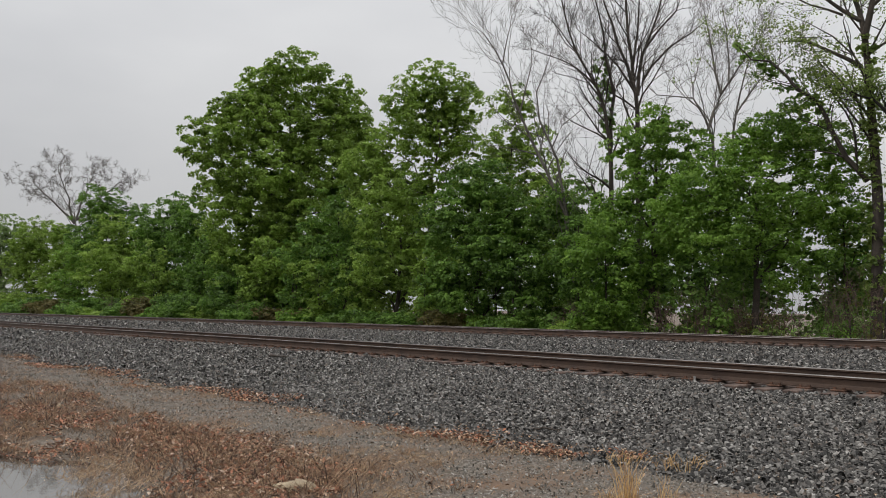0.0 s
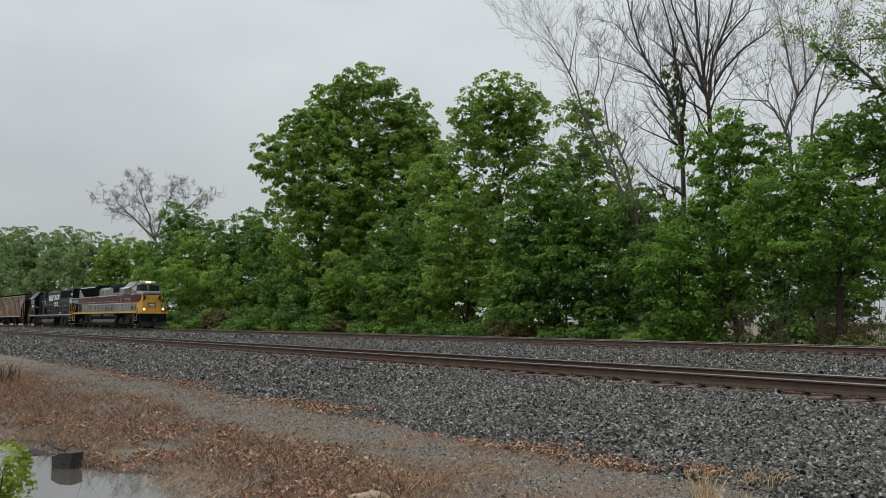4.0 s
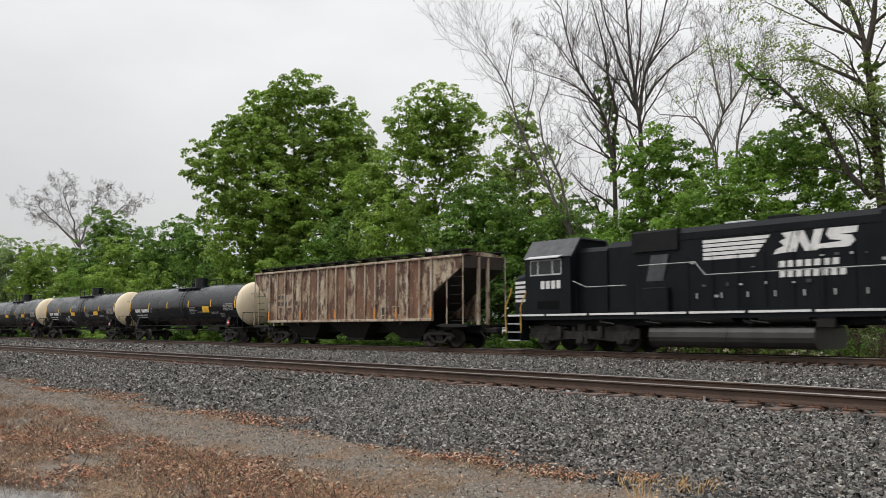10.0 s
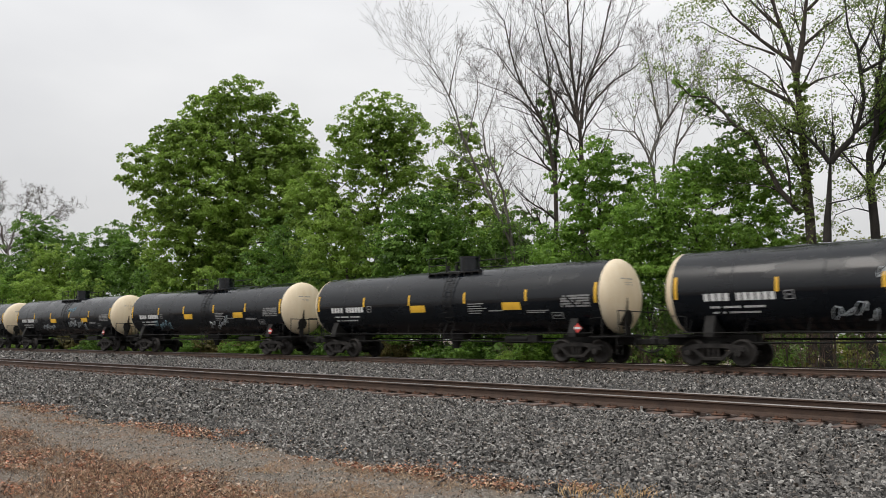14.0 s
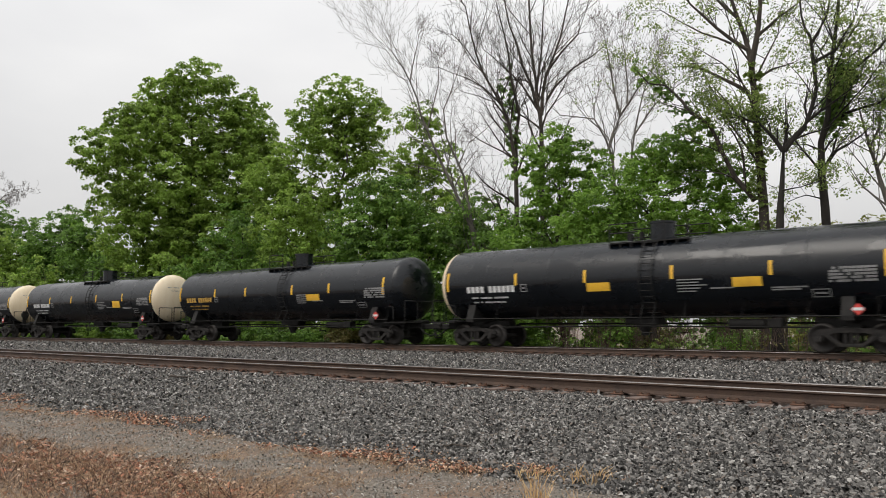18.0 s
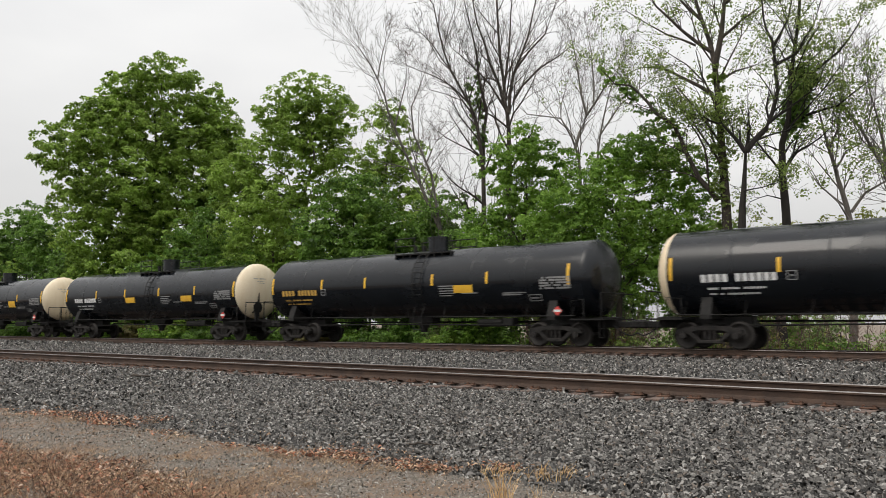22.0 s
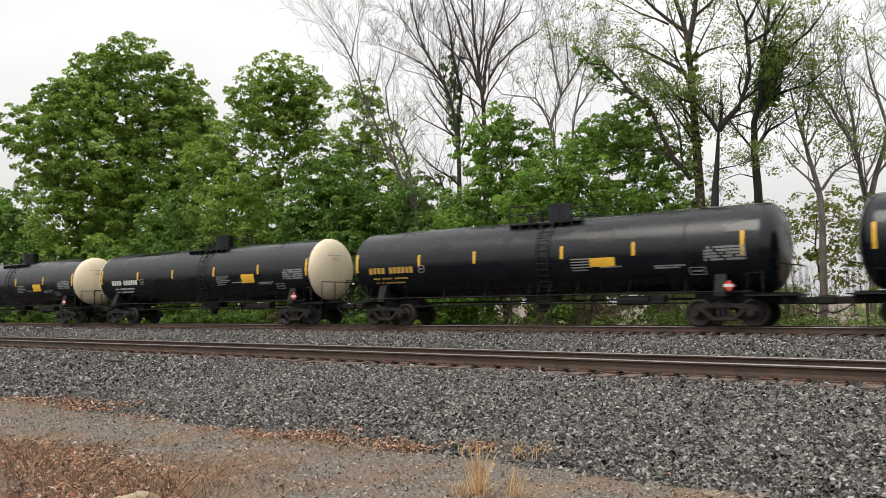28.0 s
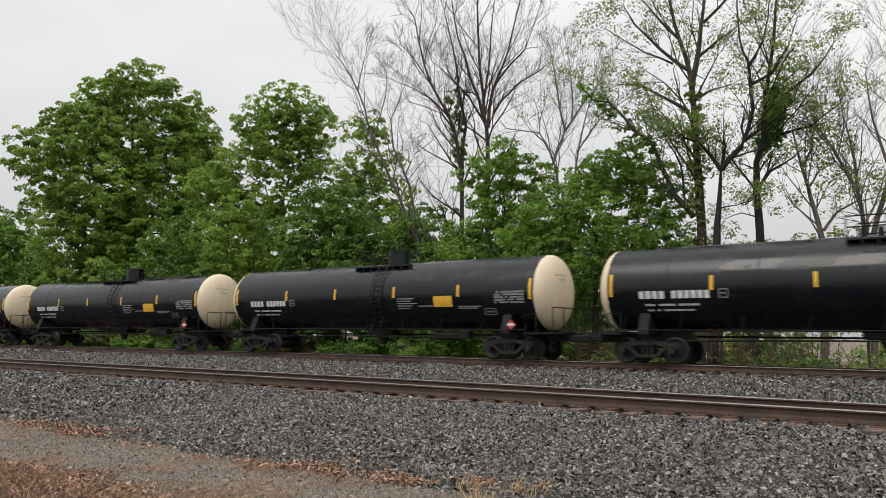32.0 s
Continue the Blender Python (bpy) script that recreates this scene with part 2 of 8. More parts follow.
# distance haze is put into this leaf colour: paler, greyer green
L_HAZED = leaf_mat("hazed_leaf", (0.14, 0.21, 0.08), (0.24, 0.34, 0.125), (0.34, 0.45, 0.18), 0.48)
L_SPARSE = leaf_mat("new_leaf", (0.10, 0.155, 0.038), (0.20, 0.28, 0.065), (0.34, 0.43, 0.12), 0.55)
L_DULL = leaf_mat("dull_leaf", (0.085, 0.085, 0.024), (0.155, 0.14, 0.045), (0.24, 0.20, 0.075), 0.42)
STONES = [(0.034, 0.032, 0.030), (0.105, 0.100, 0.092), (0.175, 0.166, 0.153), (0.024, 0.023, 0.021), (0.135, 0.128, 0.118), (0.23, 0.219, 0.203), (0.062, 0.059, 0.054), (0.155, 0.130, 0.110), (0.045, 0.043, 0.040), (0.090, 0.085, 0.079), (0.19, 0.181, 0.168), (0.38, 0.365, 0.34)]
M_STONE = stone_mat("ballast_stone", STONES)
# near-black bed colour carries the shade in the gaps between loose stones
M_BALLAST_SHADED = bed_mat("ballast_bed", [(0.009, 0.0085, 0.008), (0.026, 0.0245, 0.0225), (0.048, 0.045, 0.041), (0.017, 0.016, 0.015), (0.10, 0.094, 0.086)], 0.036, 1.0)
M_GROUND = bed_mat("gravelly_soil", [(0.085, 0.066, 0.050), (0.20, 0.170, 0.135), (0.125, 0.10, 0.078), (0.32, 0.285, 0.24)], 0.020, 0.9, patch=(0.19, 0.125, 0.082), patch_scale=1.3, patch_at=0.54)
M_RAIL = mat("rusty_rail", (0.085, 0.052, 0.036), (0.05, 0.034, 0.027), 0.7, 0.3, scale=2, grain=40, bump=0.25)
M_RAILTOP = mat("worn_rail_head", (0.22, 0.21, 0.205), (0.14, 0.125, 0.115), 0.5, 0.8, scale=3, grain=60, bump=0.02)
M_TIE = mat("weathered_tie", (0.17, 0.115, 0.09), (0.075, 0.055, 0.048), 0.9, scale=5, grain=30, bump=0.7)
M_PLATE = mat("rusty_plate", (0.16, 0.085, 0.055), (0.08, 0.045, 0.03), 0.8, 0.3, scale=8, grain=60, bump=0.4)
M_BLACK = mat("black_tank_paint", (0.0028, 0.0042, 0.0066), (0.0058, 0.0078, 0.0108), 0.23, scale=0.8, grain=50, bump=0.03, streak=0.4, spots=(0.022, 0.025, 0.029), spot_at=0.68, spec=0.42)
patchy(M_BLACK, 0.13, 0.30, 0.85, 0.5, (0.55, 1.0, 1.3))
M_CREAM = mat("cream_head_paint", (0.70, 0.57, 0.38), (0.80, 0.70, 0.53), 0.5, scale=1.2, grain=40, bump=0.05, streak=0.3, spots=(0.42, 0.31, 0.19), spot_at=0.68)
M_STEEL = mat("grimy_steel", (0.013, 0.012, 0.011), (0.007, 0.0065, 0.006), 0.75, 0.2, scale=4, grain=40, bump=0.3)
M_TRUCK = mat("truck_steel", (0.030, 0.026, 0.023), (0.010, 0.009, 0.009), 0.8, 0.2, scale=4, grain=40, bump=0.35)
M_WHEEL = mat("wheel_steel", (0.022, 0.02, 0.019), (0.045, 0.04, 0.036), 0.6, 0.4, scale=6, grain=40, bump=0.1)
M_YELLOW = mat("reflective_yellow", (0.85, 0.50, 0.04), (0.75, 0.42, 0.04), 0.5, scale=3, grain=60, bump=0.0)
M_WHITE = mat("white_lettering", (0.75, 0.75, 0.74), (0.60, 0.60, 0.60), 0.6, scale=4, grain=60, bump=0.0)
M_GOLD = mat("gold_lettering", (0.60, 0.36, 0.07), (0.45, 0.27, 0.06), 0.6, scale=4, grain=60, bump=0.0)
M_GREYLET = mat("grey_lettering", (0.30, 0.30, 0.30), (0.22, 0.22, 0.22), 0.7, scale=4, grain=60, bump=0.0)
M_RED = mat("red_placard", (0.65, 0.06, 0.05), (0.5, 0.06, 0.05), 0.5, scale=4, grain=60, bump=0.0)


# ---- mesh building ----
class Shape:
    """Vertices and faces gathered by simple solids, with a material slot and smoothing for each face."""

    def __init__(self):
        self.v, self.f, self.m, self.s = [], [], [], []

    def add(self, verts, faces, mi=0, smooth=False):
        o = len(self.v)
        self.v.extend(verts)
        for f in faces:
            self.f.append(tuple(i + o for i in f))
            self.m.append(mi)
            self.s.append(smooth)
        return self

    def box(self, x0, y0, z0, x1, y1, z1, c=0.0, mi=0):
        if c <= 0:
            v = [(x, y, z) for x in (x0, x1) for y in (y0, y1) for z in (z0, z1)]
            f = [(0, 1, 3, 2), (4, 6, 7, 5), (0, 4, 5, 1), (2, 3, 7, 6), (0, 2, 6, 4), (1, 5, 7, 3)]
            return self.add(v, f, mi)
        v, idx = [], {}
        lo, hi = (x0, y0, z0), (x1, y1, z1)
        for cx in (0, 1):
            for cy_ in (0, 1):
                for cz in (0, 1):
                    k = (cx, cy_, cz)
                    for ax in range(3):
                        p = [(hi[i] - c if k[i] else lo[i] + c) for i in range(3)]
                        p[ax] = hi[ax] if k[ax] else lo[ax]
                        idx[k, ax] = len(v)
                        v.append(tuple(p))
        f = []
        for ax in range(3):
            a, b = (ax + 1) % 3, (ax + 2) % 3
            for s in (0, 1):
                q = []
                for ka, kb in ((0, 0), (1, 0), (1, 1), (0, 1)):
                    k = [0, 0, 0]
                    k[ax], k[a], k[b] = s, ka, kb
                    q.append(idx[tuple(k), ax])
                f.append(tuple(q if s else q[::-1]))
            for ka in (0, 1):
                for kb in (0, 1):
                    k0, k1 = [0, 0, 0], [0, 0, 0]
                    k0[a], k0[b], k1[a], k1[b], k1[ax] = ka, kb, ka, kb, 1
                    q = (idx[tuple(k0), a], idx[tuple(k0), b], idx[tuple(k1), b], idx[tuple(k1), a])
                    f.append(q if ka == kb else q[::-1])
        for k in [(x, y, z) for x in (0, 1) for y in (0, 1) for z in (0, 1)]:
            q = (idx[k, 0], idx[k, 1], idx[k, 2])
            f.append(q if sum(k) % 2 else q[::-1])
        return self.add(v, f, mi)

    def tube(self, pts, rad, n=6, mi=0, caps=True, smooth=True):
        pts = [Vector(p) for p in pts]
        if not isinstance(rad, (list, tuple)):
            rad = [rad] * len(pts)
        v, f = [], []
        for i, p in enumerate(pts):
            d = (pts[min(i + 1, len(pts) - 1)] - pts[max(i - 1, 0)]).normalized()
            a = d.cross(Vector((0.0, 0.0, 1.0)) if abs(d.z) < 0.9 else Vector((1.0, 0.0, 0.0))).normalized()
            b = d.cross(a)
            for j in range(n):
                t = 2 * math.pi * j / n
                v.append(tuple(p + (a * math.cos(t) + b * math.sin(t)) * rad[i]))
        for i in range(len(pts) - 1):
            for j in range(n):
                k = (j + 1) % n
                f.append((i * n + j, i * n + k, (i + 1) * n + k, (i + 1) * n + j))
        self.add(v, f, mi, smooth)
        if caps:
            self.add(v[:n], [tuple(range(n))], mi)
            self.add(v[-n:], [tuple(range(n))[::-1]], mi)
        return self

    def cyl(self, a, b, r, n=12, mi=0):
        return self.tube([a, b], r, n, mi)

    def lathe(self, prof, cx=0.0, cyy=0.0, cz=0.0, n=24, axis="x", mi=0, smooth=True):
        """A profile of (along, radius) turned about an axis."""
        v, f = [], []
        for a, r in prof:
            for j in range(n):
                t = 2 * math.pi * j / n
                p, q = r * math.cos(t), r * math.sin(t)
                v.append((cx + a, cyy + p, cz + q) if axis == "x" else (cx + p, cyy + a, cz + q) if axis == "y" else (cx + p, cyy + q, cz + a))
        for i in range(len(prof) - 1):
            for j in range(n):
                k = (j + 1) % n
                f.append((i * n + j, i * n + k, (i + 1) * n + k, (i + 1) * n + j))
        return self.add(v, f, mi, smooth)

    def prism(self, poly, lo, hi, axis="y", mi=0):
        """A polygon drawn out along an axis: (x, z) for y, (y, z) for x, (x, y) for z."""
        put = {"y": lambda p, a: (p[0], a, p[1]), "x": lambda p, a: (a, p[0], p[1]), "z": lambda p, a: (p[0], p[1], a)}[axis]
        n = len(poly)
        v = [put(p, lo) for p in poly] + [put(p, hi) for p in poly]
        f = [tuple(range(n)), tuple(range(2 * n - 1, n - 1, -1))] + [(i, (i + 1) % n + 0, (i + 1) % n + n, i + n)[::-1] for i in range(n)]
        return self.add(v, f, mi)


def mesh_of(name, sh, mats):
    me = bpy.data.meshes.new(name)
    me.from_pydata(sh.v, [], sh.f)
    for m in mats if isinstance(mats, (list, tuple)) else [mats]:
        me.materials.append(m)
    me.polygons.foreach_set("material_index", sh.m)
    me.polygons.foreach_set("use_smooth", sh.s)
    bm = bmesh.new()
    bm.from_mesh(me)
    bmesh.ops.recalc_face_normals(bm, faces=bm.faces)
    bm.to_mesh(me)
    bm.free()
    me.update()
    return me


def part(name, sh, mats, parent, label=""):
    """One mesh object under a thing or a part."""
    ob = new(name, mesh_of(name, sh, mats) if isinstance(sh, Shape) else sh)
    ob.parent = parent
    return tagged(ob, label)


def big_mesh(name, verts, quads, m):
    """A large mesh from arrays, with faces all of one size."""
    me = bpy.data.meshes.new(name)
    nv, nq, k = len(verts), len(quads), len(quads[0])
    me.vertices.add(nv)
    me.vertices.foreach_set("co", np.asarray(verts, dtype=np.float32).ravel())
    me.loops.add(nq * k)
    me.loops.foreach_set("vertex_index", np.asarray(quads, dtype=np.int32).ravel())
    me.polygons.add(nq)
    me.polygons.foreach_set("loop_start", np.arange(0, nq * k, k, dtype=np.int32))
    me.polygons.foreach_set("use_smooth", np.zeros(nq, dtype=bool))
    me.update(calc_edges=True)
    me.materials.append(m)
    return me


# ---- the line: a gentle bend that straightens far off ----
BEND, EASE = 1.476e-3, 0.353e-5
X_STRAIGHT, X_NEAR = -BEND / (6 * EASE), 15.0
U_NEAR, U_TRAIN, RAIL_TOP, TRAIN_TOP = 12.85, 27.5, 0.65, 0.72


def bend(x):
    """How far the line has swung aside at x."""
    c = min(max(x, X_STRAIGHT), X_NEAR)
    return -BEND / 2 * c * c - EASE * c ** 3 + (x - c) * (-BEND * c - 3 * EASE * c * c)


LINE_X = np.linspace(-1100, 900, 8001)
LINE_Y = np.array([bend(x) for x in LINE_X])
LINE_S = np.concatenate([[0], np.cumsum(np.hypot(np.diff(LINE_X), np.diff(LINE_Y)))])
LINE_S -= np.interp(0, LINE_X, LINE_S)


def on_line(s, u):
    x = float(np.interp(s, LINE_S, LINE_X))
    return x, u + float(np.interp(x, LINE_X, LINE_Y))


def profile(u):
    """Height of the ground across the line."""
    us = (-40, 0, 2.2, 3.4, 5.0, 6.6, 30.5, 33, 40, 47, 60, 120)
    zs = (-0.06, -0.06, -0.05, -0.02, 0.0, 0.0, 0.10, 0.0, -0.2, -0.9, -1.6, -2.0)
    return float(np.interp(u, us, zs))


def dip(x, u):
    """The shallow hollow that holds the rain water."""
    q = ((x + 8.6) / 5.7) ** 2 + ((u - 0.9) / 2.75) ** 2
    q += 0.30 * math.exp(-((x + 10.3) / 0.9) ** 2 - ((u - 2.7) / 0.5) ** 2) + 0.10 * noise.noise(Vector((x * 1.3, u * 1.6, 9.0)))
    return 0.30 * max(0.0, 1 - q)


def ground_z(x, u):
    return profile(u) - dip(x, u)


def bed_height(u):
    us = (6.0, 7.1, 8.3, 10.6, 11.3, 14.6, 16.5, 20, 24, 25.4, 29.4, 30.0, 31.4, 32.2)
    zs = (-0.12, 0.05, 0.15, 0.35, 0.385, 0.385, 0.40, 0.42, 0.44, 0.44, 0.44, 0.42, 0.10, -0.15)
    return float(np.interp(u, us, zs))


def sheet(name, xs, us, height, m, wob=0.0):
    xs, us = list(xs), list(us)
    v, q = [], []
    for x in xs:
        for u in us:
            w = wob * (0.5 if u > 10 else 1.0) * (noise.noise(Vector((x * 0.6, u * 0.6, 3.0))) + 0.5 * noise.noise(Vector((x * 1.9, u * 1.9, 8.0))))
            v.append((x, u + bend(x), height(x, u) + (w if abs(x) < 90 else 0)))
    n = len(us)
    for i in range(len(xs) - 1):
        for j in range(n - 1):
            q.append((i * n + j, (i + 1) * n + j, (i + 1) * n + j + 1, i * n + j + 1))
    me = big_mesh(name, v, q, m)
    me.polygons.foreach_set("use_smooth", [True] * len(q))
    return new(name, me)


def steps(a, b, d):
    return [a + (b - a) * i / max(1, round((b - a) / d)) for i in range(max(1, round((b - a) / d)) + 1)]


ground = sheet("ground", steps(-3000, -300, 300)[:-1] + steps(-300, -60, 12)[:-1] + steps(-60, 6, 0.4)[:-1] + steps(6, 60, 6)[:-1] + steps(60, 3000, 420),
               steps(-3000, -40, 600)[:-1] + steps(-40, -4, 4)[:-1] + steps(-4, 8, 0.3)[:-1] + steps(8, 60, 2.6)[:-1] + steps(60, 120, 20)[:-1] + steps(120, 3000, 480), ground_z, M_GROUND, 0.05)
tagged(ground, "damp gravelly soil with brown leaf litter", "ground", kind="structure")
ballast = sheet("ballast_bed", steps(-950, -420, 25)[:-1] + steps(-420, -60, 6)[:-1] + steps(-60, 6, 0.5)[:-1] + steps(6, 150, 6)[:-1] + steps(150, 560, 25), [6.0, 6.5, 7.1, 7.7, 8.3, 9.0, 9.8, 10.6, 11.3, 12, 13, 14.6, 16.5, 18, 20, 22, 24, 25.4, 27, 29.4, 30.0, 30.7, 31.4, 32.2], lambda x, u: bed_height(u), M_BALLAST_SHADED, 0.05)
tagged(ballast, "crushed-stone railway ballast bank, darkened for the shade between stones", "ballast", kind="structure")


def rail_profile(z):
    h = 0.186
    half = [(0.076, -h), (0.076, -h + 0.012), (0.020, -h + 0.035), (0.009, -h + 0.06), (0.009, -0.052), (0.020, -0.045), (0.037, -0.035), (0.037, -0.012), (0.029, 0.0)]
    return [(a, z + b) for a, b in half] + [(-a, z + b) for a, b in half[::-1]]


def rail(u, z, parent):
    sh, prof = Shape(), rail_profile(z)
    xs = steps(-950, -420, 25)[:-1] + steps(-420, -60, 5)[:-1] + steps(-60, 10, 2)[:-1] + steps(10, 150, 10)[:-1] + steps(150, 560, 20)
    n = len(prof)
    v = [(x, u + bend(x) + a, b) for x in xs for a, b in prof]
    for j in range(n):
        k = (j + 1) % n
        top = prof[j][1] > z - 0.020 and prof[k][1] > z - 0.020
        f = [(i * n + j, i * n + k, (i + 1) * n + k, (i + 1) * n + j) for i in range(len(xs) - 1)]
        if j == 0:
            base = len(sh.v)
            sh.v.extend(v)
        for q in f:
            sh.f.append(tuple(a + base for a in q))
            sh.m.append(1 if top else 0)
            sh.s.append(False)
    return part("rail", sh, [M_RAIL, M_RAILTOP], parent)


def tie_mesh():
    return mesh_of("tie", Shape().box(-0.115, -1.3, -0.18, 0.115, 1.3, 0, 0.012), M_TIE)


def plate_mesh():
    sh = Shape().box(-0.10, -0.18, 0, 0.10, 0.18, 0.02, 0.004)
    for x in (-0.065, 0.065):
        for y in (-0.10, 0.10):
            sh.box(x - 0.018, y - 0.018, 0.02, x + 0.018, y + 0.018, 0.05)
    return mesh_of("tie_plate", sh, M_PLATE)


def track(name, u, z, label, lo, hi):
    """Two rails on ties; the ties of the far stretches are one piece."""
    tr = tagged(new(name), label, "railway track", kind="structure")
    for s in (-0.755, 0.755):
        rail(u + s, z, tr)
    tm, pm = tie_mesh(), plate_mesh()
    random.seed(5)
    rest = Shape()
    n = int(217 / 0.48)
    for i in range(n):
        x = 60 - i * 0.48 + random.uniform(-0.02, 0.02)
        a = math.atan2(bend(x + 0.5) - bend(x - 0.5), 1) + random.uniform(-0.02, 0.02)
        y = u + bend(x) + random.uniform(-0.06, 0.06)
        zt = z - 0.207 + random.uniform(-0.012, 0.004)
        if lo <= x <= hi:
            t = part("tie", tm, None, tr)
            t.matrix_basis = pose(x, y, zt, 0, 0, math.degrees(a))
            for s in (-0.755, 0.755):
                p = part("tie_plate", pm, None, tr)
                p.matrix_basis = pose(x - s * math.sin(a), u + bend(x) + s, z - 0.206, 0, 0, math.degrees(a))
        else:
            rest.box(x - 0.115, y - 1.3, zt - 0.18, x + 0.115, y + 1.3, zt)
    tagged(part("far_ties", rest, M_TIE, tr), kind="stuff")
    return tr


track("track_near", U_NEAR, RAIL_TOP, "rusty brown rails with worn heads on weathered ties", -58, 3)
track("track_far", U_TRAIN, TRAIN_TOP, "rusty brown rails carrying the freight train", -46, -6)


# ---- trees ----
THICK = 1.05


def leaf_cloud(name, lobes, size, m, parent, seed, per=42, dens=1.0, clump=0.75, core=0.28):
    """Sprays of leaves, domed upwards and outwards, over ellipsoids (x, y, z, r across, r high), with coarser leaves filling their hearts."""
    rng = np.random.default_rng(seed)
    if core > 0:
        size, clump, per = size * 0.9, clump * 0.8, max(4, round(per * 0.78))
    P, N, S = [], [], []
    for x, y, z, rx, rz in lobes:
        area = 4 * math.pi * rx * (rx + rz) / 2
        nc = max(4, int(THICK * dens * area / (clump * clump * 2.3)))
        d = rng.normal(size=(nc, 3))
        d /= np.linalg.norm(d, axis=1)[:, None]
        heart = rng.random(nc) < core
        rad = np.where(heart, 0.15 + 0.5 * rng.random(nc), 0.66 + 0.38 * rng.random(nc) ** 0.7)
        c = d * rad[:, None] * (rx, rx, rz) + (x, y, z)
        rc = clump * (0.5 + 0.65 * rng.random(nc))
        k = np.where(heart, per * 2 // 3, np.maximum(3, (per * 1.15 * (rc / clump / 0.82) ** 1.6).astype(int)))
        e = rng.normal(size=(k.sum(), 3)) + np.repeat(d, k, axis=0) * 0.75 + (0, 0, 0.45)
        e /= np.linalg.norm(e, axis=1)[:, None]
        rho = np.repeat(rc, k) * (0.5 + 0.55 * rng.random(len(e)) ** 0.7)
        P.append(np.repeat(c, k, axis=0) + e * rho[:, None] * (1, 1, 0.6))
        N.append(e * 0.75 + np.array((0, 0, 0.5)) + rng.normal(size=e.shape) * 0.42)
        S.append(np.repeat(np.where(heart, 1.7, 1.0), k))
    P, nor, S = np.concatenate(P), np.concatenate(N), np.concatenate(S)
    nor /= np.linalg.norm(nor, axis=1)[:, None]
    n = len(P)
    ax = np.cross(nor, rng.normal(size=(n, 3)))
    ax /= np.linalg.norm(ax, axis=1)[:, None] + 1e-6
    side = np.cross(ax, nor)
    L = (size * (0.65 + 0.7 * rng.random(n)) * S)[:, None]
    V = np.empty((n, 4, 3))
    V[:, 0] = P - ax * L * 0.5
    V[:, 1] = P + side * L * 0.38 - nor * L * 0.08
    V[:, 2] = P + ax * L * 0.5 - nor * L * 0.12
    V[:, 3] = P - side * L * 0.38 - nor * L * 0.08
    ob = new(name, big_mesh(name, V.reshape(-1, 3), np.arange(n * 4).reshape(-1, 4), m))
    ob.parent = parent
    return ob


def wander(a, b, n, w, rng):
    a, b = Vector(a), Vector(b)
    L = (b - a).length
    pts = []
    for i in range(n + 1):
        t = i / n
        p = a.lerp(b, t)
        if 0 < i < n:
            p += Vector(rng.normal(size=3)) * w * L
        pts.append(p)
    return pts


def across(x, y):
    """The way to the viewer's right at a place, along the ground."""
    d = math.hypot(x, y)
    return Vector((y / d, -x / d, 0)), Vector((x / d, y / d, 0))


def leafy_tree(label, x, y, height, trunk, lobes, leaf, size=0.24, bark=None, seed=1, per=42, dens=1.0, clump=0.75, lean=0.0, base=None, name="tree", twigs=6):
    """A trunk with limbs into each lobe of the crown. Lobes: across, away, height, radius, half height."""
    rng = np.random.default_rng(seed)
    r, away = across(x, y)
    z0 = base if base is not None else profile(y - bend(x)) - 0.1
    tree = new(name)
    tree.location = (x, y, z0)
    tagged(tree, label, name)
    L = [((r * a + away * b).x, (r * a + away * b).y, z - z0, rx, rz) for a, b, z, rx, rz in lobes]
    top = Vector((r.x * lean, r.y * lean, height * 0.8 - z0))
    sh = Shape()
    spine = wander((0, 0, 0), top, 7, 0.012, rng)
    rad = [trunk * (1.25 if i == 0 else 1.0) * (1 - 0.82 * i / 7) for i in range(8)]
    sh.tube(spine, rad, 9)
    part("trunk", sh, bark or M_BARK, tree)
    sh = Shape()
    for lx, ly, lz, rx, rz in L:
        t = min(0.92, max(0.12, (lz - rz * 0.9) / max(0.1, top.z)))
        i = t * 7
        a = spine[int(i)].lerp(spine[min(7, int(i) + 1)], i - int(i))
        c = Vector((lx, ly, lz))
        w = trunk * (1 - 0.75 * t) * 0.55
        limb = wander(a, c + Vector((0, 0, rz * 0.4)), 5, 0.045, rng)
        sh.tube(limb, [w * (1 - 0.75 * k / 5) for k in range(6)], 6, caps=False)
        for _ in range(twigs):
            k = rng.integers(1, 6)
            d = Vector(rng.normal(size=3)).normalized()
            e = c + Vector((d.x * rx, d.y * rx, abs(d.z) * rz * (1 if rng.random() < 0.7 else -1))) * 0.85
            sh.tube(wander(limb[k], e, 4, 0.06, rng), [w * 0.4, w * 0.32, w * 0.22, w * 0.14, w * 0.05], 4, caps=False)
    part("limb_frame", sh, bark or M_BARK, tree)
    leaf_cloud("crown", L, size, leaf, tree, seed, per, dens, clump)
    return tree


